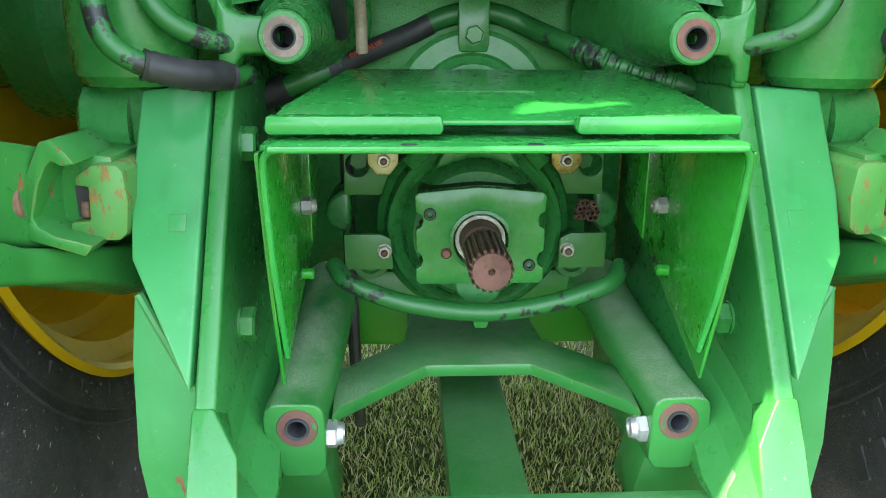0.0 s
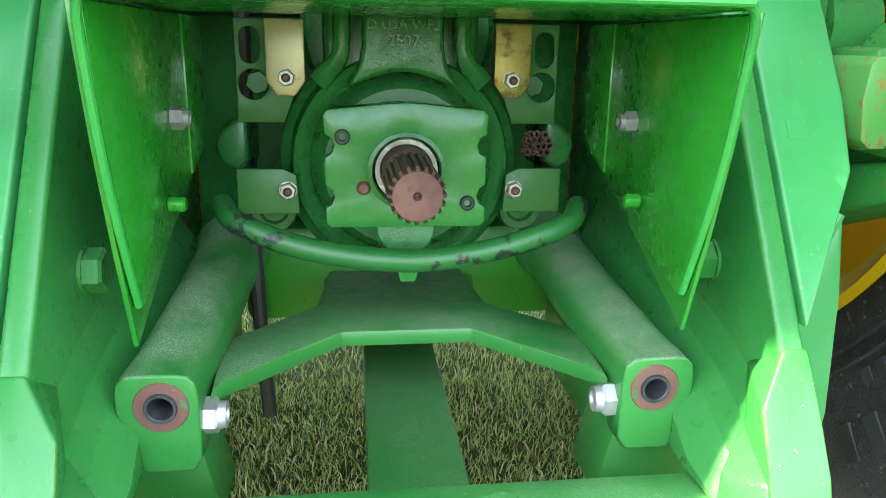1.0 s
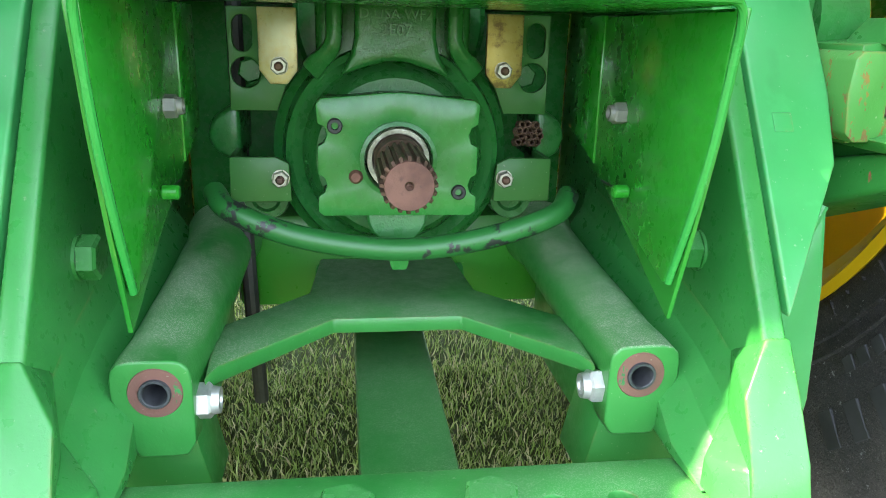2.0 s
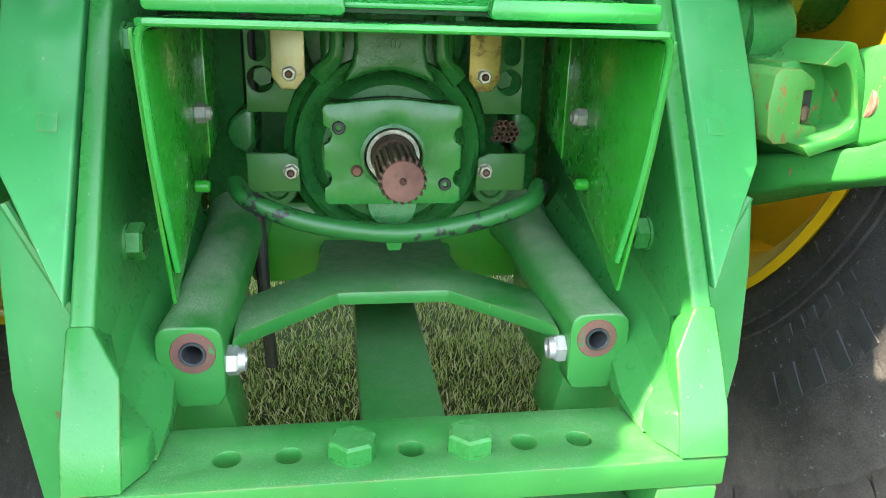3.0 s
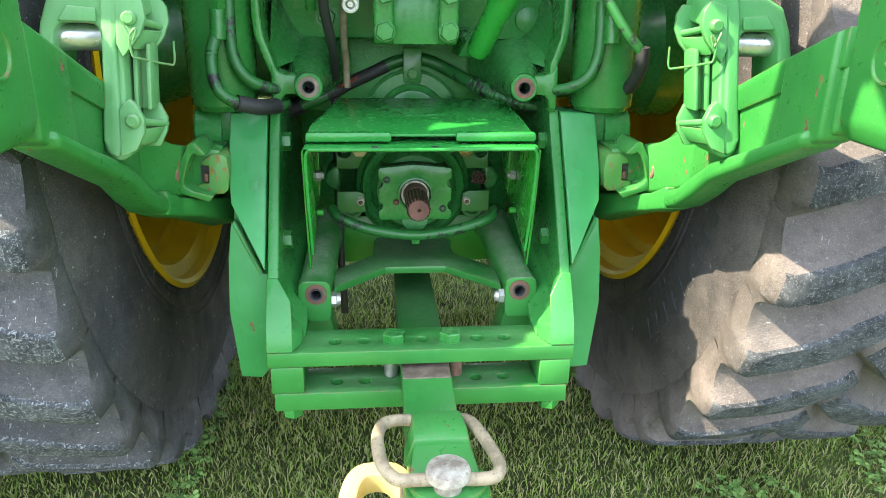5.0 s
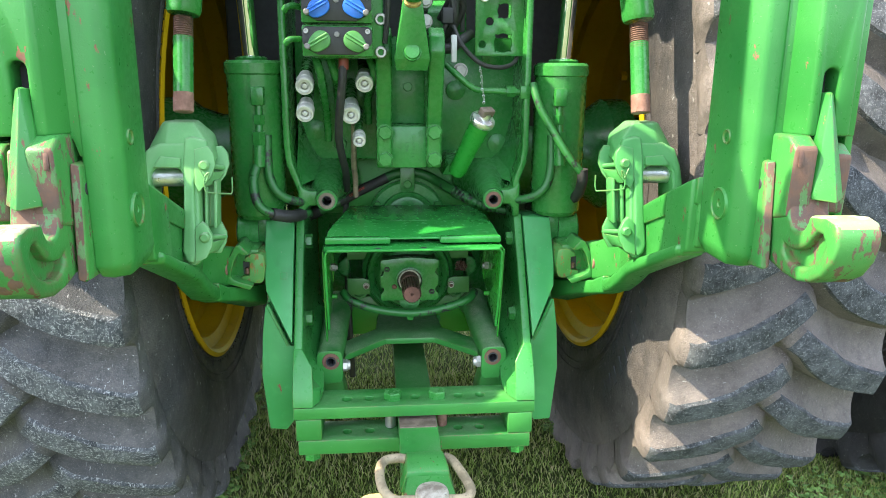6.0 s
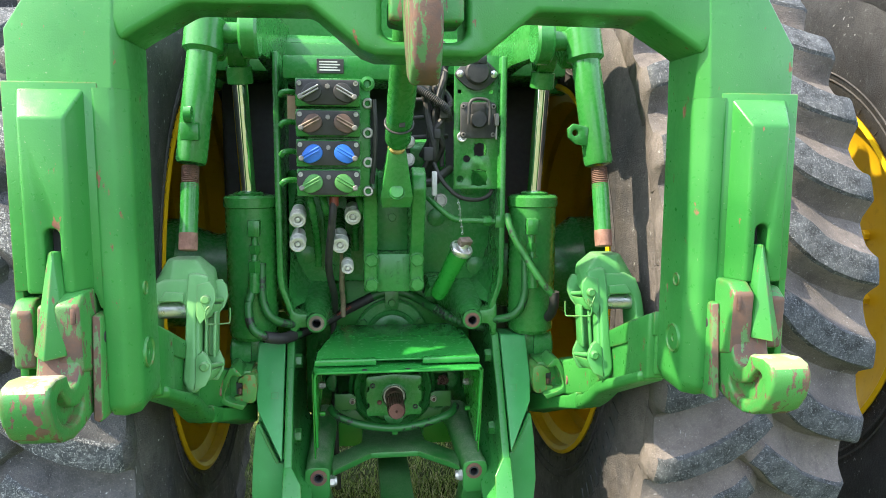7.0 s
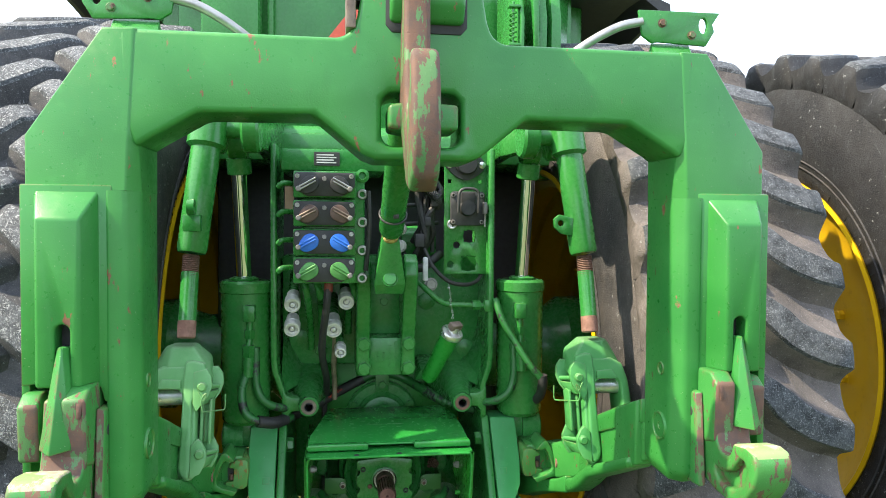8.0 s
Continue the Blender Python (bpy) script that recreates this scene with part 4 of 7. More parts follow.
lo = part("lower_bar", bored(0.438, 0.472, 0.258, [(x, -0.108) for x in (-0.152, -0.102, 0.098, 0.148)]), green_bar, frame_thing, "drilled flat green cross bar, scuffed on its front")
for s in (-1, 1):
    part("spacer_block", box(s * 0.206, s * 0.262, -0.146, -0.056, 0.4725, 0.5225, 0.003), green_dusty, frame_thing)
    part("foot_bolt", hexhead((s * 0.230, -0.128, 0.438), (0, 0, -1), 0.032, 0.018), green, frame_thing)
    part("bar_bolt", merge(hexhead((s * 0.05, -0.108, 0.550), (0, 0, 1), 0.036, 0.0165, 0.020)), green, up, "green hexagon bolt head")
part("bar_pin", rod((-0.055, -0.094, 0.4725), (-0.055, -0.094, 0.5228), 0.0125, bev=0.004), dull_steel, frame_thing, "bare steel pin")
part("bar_pin", rod((0.062, -0.094, 0.4725), (0.062, -0.094, 0.5228), 0.0125), rusty, frame_thing, "rusted steel pin")
# yoke plate behind
yk = [(-0.158, -0.002), (-0.150, 0.02), (-0.060, 0.112), (0.062, 0.112), (0.150, 0.02), (0.158, -0.002), (0.165, 0.10), (0.088, 0.185), (0.080, 0.30), (-0.078, 0.30), (-0.086, 0.185), (-0.165, 0.10)]
part("yoke_plate", plate(yk, "z", 0.590, 0.606, bev=0.003), yoke_dusty, frame_thing, "dusty green yoke plate")

# ---- drawbar ----
db = thing("drawbar", "green swinging drawbar with hammer strap, worn to bare steel", "drawbar", (0.004, 0.0, 0.474))
def bar_body():
    side = [(0.75, 0.4735), (0.75, 0.5135), (-0.06, 0.5135), (-0.175, 0.5125), (-0.188, 0.5105), (-0.255, 0.4960), (-0.46, 0.4920), (-0.46, 0.4520), (-0.25, 0.4560), (-0.16, 0.4735)]
    return plate(side, "x", -0.0385, 0.0465, bev=0.003)


part("bar", bar_body(), green_dusty, db)
part("worn_patch", box(-0.0370, 0.0450, -0.178, -0.095, 0.5110, 0.5142, 0.0004, 1), worn_steel, db, "bare worn brown patch")
strap = part("hammer_strap", hull([(-0.041, -0.305, 0.490), (0.052, -0.305, 0.490), (-0.029, -0.318, 0.537), (0.043, -0.318, 0.537), (-0.030, -0.360, 0.539), (0.047, -0.360, 0.539), (-0.031, -0.386, 0.533), (0.049, -0.386, 0.533), (-0.046, -0.392, 0.492), (0.060, -0.392, 0.492)], 0.004), green_worn, db, "worn green hammer strap")
part("strap_step", hull([(-0.038, -0.384, 0.492), (0.056, -0.384, 0.492), (-0.030, -0.384, 0.526), (0.049, -0.384, 0.526), (-0.036, -0.414, 0.505), (0.056, -0.414, 0.505), (-0.044, -0.452, 0.503), (0.062, -0.452, 0.503), (-0.044, -0.452, 0.480), (0.062, -0.452, 0.480)], 0.004), green_worn, strap)


def tongue(r, ry, y0):
    return [(0.011 - r, y0)] + [(0.011 + r * math.cos(a), -0.452 + ry * math.sin(a)) for a in (math.pi + math.pi * i / 14 for i in range(15))] + [(0.011 + r, y0)]


part("strap_tongue", plate(tongue(0.058, 0.052, -0.418), "z", 0.462, 0.503, bev=0.005), green_worn, strap)
part("tongue_lip", plate(tongue(0.053, 0.044, -0.452), "z", 0.5028, 0.513, bev=0.004), green_worn, strap)
part("clevis_tongue", plate([(-0.05, -0.345), (-0.05, -0.465), (-0.03, -0.498), (0.050, -0.498), (0.066, -0.465), (0.066, -0.345)], "z", 0.385, 0.4515, bev=0.006), tan_steel, db, "tan worn lower clevis jaw")
pin = part("hitch_pin", merge(rod((0.010, -0.468, 0.36), (0.010, -0.468, 0.53), 0.019), lathe([(0, 0), (0.024, 0), (0.0295, 0.004), (0.0300, 0.012), (0.0275, 0.018), (0.018, 0.0205), (0.0, 0.0208)], (0.010, -0.468, 0.528), (0.010, -0.468, 1), 32)), pin_steel, db, "worn round steel hitch pin")
part("pin_handle", tube([(-0.008, -0.466, 0.526), (-0.034, -0.467, 0.527), (-0.058, -0.465, 0.528), (-0.075, -0.438, 0.530), (-0.0815, -0.395, 0.530), (-0.080, -0.358, 0.530), (-0.069, -0.332, 0.528), (-0.045, -0.323, 0.526), (-0.025, -0.322, 0.522)], 0.0092, 12, 6), tan_steel, pin, "bent worn handle bar")
part("pin_handle", tube([(0.028, -0.468, 0.526), (0.052, -0.471, 0.527), (0.073, -0.468, 0.528), (0.0815, -0.452, 0.530), (0.080, -0.428, 0.530), (0.070, -0.382, 0.530), (0.060, -0.345, 0.528), (0.050, -0.325, 0.524), (0.035, -0.320, 0.520)], 0.0092, 12, 6), tan_steel, pin, "bent worn handle bar")


def stadium(cx, cy, rx, ry, n=28, p=3.0):
    out = []
    for i in range(n):
        t = 2 * math.pi * i / n
        c, s = math.cos(t), math.sin(t)
        out.append((cx + rx * math.copysign(abs(c) ** (2 / p), c), cy + ry * math.copysign(abs(s) ** (2 / p), s)))
    return out


loop = plate(stadium(-0.082, -0.43, 0.060, 0.142, 32), "z", 0.395, 0.430, [stadium(-0.085, -0.43, 0.030, 0.108, 28)], bev=0.004)
part("chain_loop", loop, cream, db, "cream-yellow worn safety chain loop")

# ---- power take-off ----
pto = thing("pto_output", "green power take-off housing with rusty splined shaft", "power take-off", (0, 0.2, 0.66))
HZ = 0.752
part("housing_body", lathe([(0, 0.0), (0.086, 0.004), (0.091, -0.003), (0.098, -0.007), (0.104, -0.004), (0.107, 0.006), (0.109, 0.016), (0.118, 0.024), (0.120, 0.12)], (0, 0.184, HZ), (0, 1, HZ), 64), pto_cast, pto, "rounded cast green housing")
part("housing_step", lathe([(0.060, -0.03), (0.074, -0.030), (0.080, -0.024), (0.084, -0.008), (0.090, 0.002)], (0, 0.184, HZ), (0, 1, HZ), 56), pto_cast, pto)
panel = [(-0.0375, 0.912), (-0.0375, 0.862), (-0.041, 0.846), (-0.052, 0.826), (-0.030, 0.834), (-0.012, 0.8395), (0.0, 0.8405), (0.012, 0.8395), (0.030, 0.834), (0.052, 0.826), (0.041, 0.846), (0.0375, 0.862), (0.0375, 0.912)]
part("neck", plate(panel, "y", 0.158, 0.21, bev=0.005, seg=3), pto_cast, pto)
part("neck_back", plate([(-0.074, 0.912), (-0.074, 0.84), (-0.088, 0.80), (0.088, 0.80), (0.074, 0.84), (0.074, 0.912)], "y", 0.186, 0.30, bev=0.008, seg=3), pto_cast, pto)
for s in (-1, 1):
    rib_x = [(0.049, 0.912), (0.049, 0.860), (0.051, 0.850), (0.056, 0.841), (0.064, 0.832), (0.072, 0.821)]
    part("casting_rib", loft([[(s * x, y, z), (s * (x + 0.006 + 0.004 * i / 5), y - 0.003, z + 0.002 * i), (s * (x + 0.014), y, z + 0.003 * i), (s * (x + 0.016), 0.200, z + 0.003 * i), (s * (x - 0.002), 0.200, z)] for i, ((x, z), y) in enumerate(zip(rib_x, (0.166, 0.164, 0.164, 0.166, 0.170, 0.176)))], 0.002), pto_cast, pto)
    part("side_boss", loft([[(s * x, y, z) for x, z in ((0.150, 0.797), (0.164, 0.791), (0.178, 0.780), (0.183, 0.765), (0.177, 0.748), (0.164, 0.741), (0.150, 0.738))] for y in (0.210, 0.30)], 0.006), pto_cast, pto)
    part("lower_eye", lathe([(0.0, 0.0), (0.012, 0.0), (0.015, -0.003), (0.022, -0.003), (0.024, 0.004), (0.024, 0.05)], (s * 0.128, 0.215, 0.700), (s * 0.128, 1, 0.700), 24), pto_cast, pto)
for w, z in (("D USA WF2", 0.882), ("P 14263", 0.893)):
    lettering(w, 0.013, facing(0.0, 0.1575, z), green, pto, depth=0.0016)
lettering("2E07", 0.0145, facing(0.0, 0.1570, 0.868), green, pto, depth=0.0022)


def cap_outline():
    pts = []
    right = [(0.0, 0.8165), (0.012, 0.8160), (0.068, 0.8105), (0.0725, 0.806), (0.0715, 0.789), (0.0655, 0.786), (0.0630, 0.779), (0.0655, 0.772), (0.0715, 0.769), (0.0715, 0.744), (0.066, 0.741), (0.0635, 0.734), (0.066, 0.727), (0.0715, 0.724), (0.0715, 0.710), (0.067, 0.706)]
    return right + [(-x, z) for x, z in reversed(right[1:])]


cap = part("cap_plate", plate(cap_outline(), "y", 0.112, 0.126, [ring_pts(0, SHAFT_Z, 0.030, 32)], bev=0.0012), green, pto, "flat green notched cap plate")
# spacer coloured dark for the shade that the cap throws on it
part("cap_spacer", plate([(x * 0.94, SHAFT_Z + (z - SHAFT_Z) * 0.97) for x, z in cap_outline()], "y", 0.126, 0.178, [ring_pts(0, SHAFT_Z, 0.030, 32)], bev=0), spacer_shade, pto, "spacer behind the cap, darkened as in shade")
part("cap_lip", rod((0, 0.122, 0.704), (0, 0.16, 0.700), 0.028), pto_cast, pto)
part("seal_ring", lathe([(0.0345, 0.004), (0.0345, -0.003), (0.031, -0.004), (0.0295, -0.001), (0.0295, 0.012)], (0, 0.112, SHAFT_Z), (0, 1, SHAFT_Z), 48), pto_cast, pto)
part("seal_lip", lathe([(0.0285, 0.006), (0.0278, 0.0), (0.0240, 0.001), (0.0225, 0.006)], (0, 0.112, SHAFT_Z), (0, 1, SHAFT_Z), 48), white_grease, pto, "pale dusty seal lip")
for x, z in ((-0.056, 0.787), (0.055, 0.728)):
    cb = part("cap_bolt", lathe([(0.0068, 0), (0.0068, -0.0030), (0.0058, -0.0040), (0.0034, -0.0040), (0.0030, 0.0), (0, 0.0)], (x, 0.1122, z), (x, 1, z), 18), dark_hole, pto, "black socket bolt")
part("rust_spot", lathe([(0, -0.004), (0.004, -0.004), (0.0065, 0), (0.007, 0.004)], (-0.038, 0.112, 0.742), (-0.038, 1, 0.742), 14), rust_ring, pto)


def splines():
    bm = bmn()
    n, pts = 20, []
    for k in range(n):
        a = 2 * math.pi * k / n
        for f, r in ((-0.30, 0.0192), (-0.20, 0.0222), (0.20, 0.0222), (0.30, 0.0192)):
            pts.append((a + f * 2 * math.pi / n, r))
    rows = []
    for y, sc in ((0.0, 0.86), (0.0035, 1.0), (0.078, 1.0), (0.084, 0.985)):
        rows.append([bm.verts.new((min(r, 0.0192 + (r - 0.0192) * (1 if y < 0.08 else 0.0)) * sc * math.cos(a), y, SHAFT_Z + min(r, 0.0192 + (r - 0.0192) * (1 if y < 0.08 else 0.0)) * sc * math.sin(a))) for a, r in pts])
    rows.append([bm.verts.new((0.0222 * math.cos(a), 0.088, SHAFT_Z + 0.0222 * math.sin(a))) for a, r in pts])
    rows.append([bm.verts.new((0.0222 * math.cos(a), 0.14, SHAFT_Z + 0.0222 * math.sin(a))) for a, r in pts])
    m = len(pts)
    for a, b in zip(rows, rows[1:]):
        for i in range(m):
            bm.faces.new((a[i], a[(i + 1) % m], b[(i + 1) % m], b[i]))
    c = [bm.verts.new((0.0035 * math.cos(a), 0.0, SHAFT_Z + 0.0035 * math.sin(a))) for a, r in pts]
    d = [bm.verts.new((0.0012 * math.cos(a), 0.006, SHAFT_Z + 0.0012 * math.sin(a))) for a, r in pts]
    for a, b in ((rows[0], c), (c, d)):
        for i in range(m):
            bm.faces.new((a[i], a[(i + 1) % m], b[(i + 1) % m], b[i]))
    bm.faces.new(d)
    bmesh.ops.recalc_face_normals(bm, faces=bm.faces)
    return bm


sh = part("splined_shaft", splines(), rusty_dark, pto, "rusty brown splined shaft", 25)
part("shaft_face", lathe([(0.0040, -0.0008), (0.0186, -0.0008), (0.0190, 0.0001), (0.0192, 0.003)], (0, 0, SHAFT_Z), (0, 1, SHAFT_Z), 40), rust_face, sh, "smooth rust-brown end face")

# ---- guard brackets round the shaft ----
for s in (-1, 1):
    br = thing("shield_bracket", "green punched bracket bolted beside the drive shaft" , "bracket", (s * 0.135, 0.2, 0.70), "shield brackets")
    up_pts = [(s * 0.156, 0.886), (s * 0.156, 0.790), (s * 0.112, 0.790), (s * 0.100, 0.822), (s * 0.100, 0.886)]
    part("upper_plate", plate(up_pts, "y", 0.197, 0.204, [ring_pts(s * 0.140, 0.826, 0.0145, 20), slot_pts(s * 0.142, 0.862, 0.019, 0.034)], bev=0.001), bracket_green, br)
    part("lower_tab", plate([(s * 0.155, 0.751), (s * 0.112, 0.751), (s * 0.100, 0.745), (s * 0.098, 0.708), (s * 0.155, 0.708)], "y", 0.160, 0.167, bev=0.0015), bracket_green, br)
    part("tab_return", box(s * 0.150, s * 0.155, 0.1675, 0.25, 0.708, 0.751, 0.001), bracket_green, br)
    gs = part("zinc_strip", plate([(s * 0.127, 0.886), (s * 0.127, 0.829), (s * 0.117, 0.816), (s * 0.101, 0.816), (s * 0.091, 0.829), (s * 0.091, 0.886)], "y", 0.190, 0.1965, bev=0.001), gold if s < 0 else brassy, br, "gold zinc-plated strip" if s < 0 else "tarnished gold zinc-plated strip")
    for z, y in ((0.833, 0.190), (0.731, 0.160)):
        nt = part("nut", hexhead((s * 0.108, y, z), (0, -1, 0), 0.0142, 0.009, 0.0085), nut_zinc, br, "silver nut on a stud")
        part("stud", rod((s * 0.108, y, z), (s * 0.108, y - 0.013, z), 0.0042, n=12), rusty_dark, nt)
    part("deep_bolt", hexhead((s * 0.140, 0.24, 0.826), (0, -1, 0), 0.022, 0.012), green_cast, br)
nest = thing("mud_nest", "dried brown mud wasp nest of small cells on the housing", "wasp nest", (0.14, 0.19, 0.765))
for i in range(15):
    c0 = Vector((0.126 + 0.0066 * (i % 4) + 0.0033 * (i // 4 % 2), 0.182 + 0.004 * math.sin(i * 2.1), 0.764 + 0.0058 * (i // 4)))
    part("mud_cell", lathe([(0.0, 0.014), (0.0025, 0.014), (0.0022, 0.001), (0.0030, 0.0), (0.0040, 0.001), (0.0048, 0.012), (0.0, 0.02)], c0, c0 + Vector((-0.004 + 0.003 * (i % 4), 0.12, -0.02)), 7), dry_dirt, nest)
# curved guard pipe under the shaft
single("guard_pipe", tube([(-0.164, 0.125, 0.726), (-0.145, 0.098, 0.714), (-0.085, 0.088, 0.693), (0.0, 0.085, 0.682), (0.075, 0.088, 0.690), (0.142, 0.098, 0.709), (0.164, 0.125, 0.722)], 0.0102, 16, 8), painted_hose, "bent green pipe, paint rubbed off in places", "pipe", (0, 0.09, 0.66))
single("pipe_stop", hull([(-0.010, 0.088, 0.674), (0.010, 0.088, 0.674), (-0.007, 0.092, 0.660), (0.007, 0.092, 0.660), (-0.010, 0.18, 0.674), (0.010, 0.18, 0.674), (-0.007, 0.18, 0.660), (0.007, 0.18, 0.660)], 0.002), green, "small green stop bracket under the pipe", "bracket", (0, 0.1, 0.66))
# thin black breather rod that stands in the lawn
single("dip_rod", tube([(-0.158, 0.262, 0.95), (-0.158, 0.268, 0.70), (-0.156, 0.272, 0.56), (-0.152, 0.285, 0.43)], 0.0085, 10, 6), black_rubber, "thin black drain hose hanging below the housing", "hose", (-0.16, 0.27, 0.43))

# ---- shield ----
shield = thing("pto_shield", "green folded sheet metal shield over the drive shaft", "shield", (0, 0.05, 0.65))
for s in (-1, 1):
    side = [(-0.097, 0.887), (-0.082, 0.803), (-0.066, 0.738), (-0.044, 0.663), (0.20, 0.775), (0.20, 0.887)]
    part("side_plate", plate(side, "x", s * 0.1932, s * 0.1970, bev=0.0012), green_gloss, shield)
    inner = [(-0.096, 0.885), (-0.084, 0.803), (-0.070, 0.758), (-0.050, 0.701), (-0.046, 0.694), (-0.040, 0.692), (0.128, 0.746), (0.128, 0.885)]
    part("liner_plate", plate(inner, "x", s * 0.1878, s * 0.1915, bev=0.0012), sheet_gloss, shield, "mirror-glossy inner sheet")
    part("rear_flap", plate([(0.1285, 0.752), (0.20, 0.775), (0.20, 0.886), (0.1285, 0.886)], "x", s * 0.1862, s * 0.1900, bev=0.0012), sheet_gloss, shield)
    ny = 0.066 if s > 0 else 0.074
    part("side_nut", merge(hexhead((s * 0.1876, ny, 0.806), (-s, 0, 0), 0.0165, 0.010), lathe([(0.0072, 0), (0.0065, 0.004), (0.0045, 0.004), (0.0040, 0.001), (0, 0.001)], (s * 0.1776, ny, 0.806), (s * 0.1776 - s, ny, 0.806), 18)), nut_grey, shield, "dull grey lock nut")
    part("hang_tab", rod((s * 0.1876, 0.040, 0.744), (s * 0.174, 0.040, 0.744), 0.0058, bev=0.0015), sheet_gloss, shield)
    part("slot", box(s * 0.1872, s * 0.1882, 0.046, 0.105, 0.7395, 0.7415, 0.0003, 1), dark_hole, shield)
part("hood", plate([(-0.176, -0.107), (0.176, -0.107), (0.1925, -0.095), (0.1955, 0.13), (-0.1955, 0.13), (-0.1925, -0.095)], "z", 0.888, 0.8935, bev=0.0015), lid_sky_gloss, shield)
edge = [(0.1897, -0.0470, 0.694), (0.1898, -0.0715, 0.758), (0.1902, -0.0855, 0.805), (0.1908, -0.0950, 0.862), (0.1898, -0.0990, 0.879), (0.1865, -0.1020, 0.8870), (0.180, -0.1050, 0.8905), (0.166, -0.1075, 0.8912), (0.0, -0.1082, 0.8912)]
part("hood_edge", tube(edge + [(-x, y, z) for x, y, z in reversed(edge[:-1])], 0.0030, 10, 5), lid_sky_gloss, shield, "rolled front edge of the hood")
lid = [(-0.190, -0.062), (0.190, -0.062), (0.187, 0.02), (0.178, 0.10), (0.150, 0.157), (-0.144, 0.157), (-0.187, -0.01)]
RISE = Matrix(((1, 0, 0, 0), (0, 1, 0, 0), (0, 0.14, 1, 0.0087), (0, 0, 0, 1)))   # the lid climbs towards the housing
lid_ob = part("lid", moved(plate(lid, "z", 0.9035, 0.908, bev=0.0015), RISE), lid_sky_gloss, shield, "flat green lid with two turned-up tabs")
for x0, x1 in ((-0.192, -0.050), (0.056, 0.192)):
    part("lid_tab", plate([(x0 + 0.003, 0.898), (x1 - 0.003, 0.898), (x1, 0.902), (x1 - 0.002, 0.913), (x0 + 0.002, 0.913), (x0, 0.902)], "y", -0.078, -0.062, bev=0.003), lid_sky_gloss, lid_ob)
for x in (-0.078, 0.020):
    part("hood_hole", lathe([(0, 0.0006), (0.006, 0.0006), (0.0065, 0)], (x, -0.098, 0.8935), (x, -0.098, 1), 14), dark_hole, shield)
part("lid_slot", moved(box(-0.052, 0.042, 0.044, 0.048, 0.9075, 0.9088, 0.0006, 1), RISE), green_cast, lid_ob)
part("lid_support", moved(box(-0.13, 0.13, -0.03, 0.15, 0.8950, 0.9030, 0.001), RISE), green_cast, shield)

# ---- three-point hitch ----
SH = 0.006
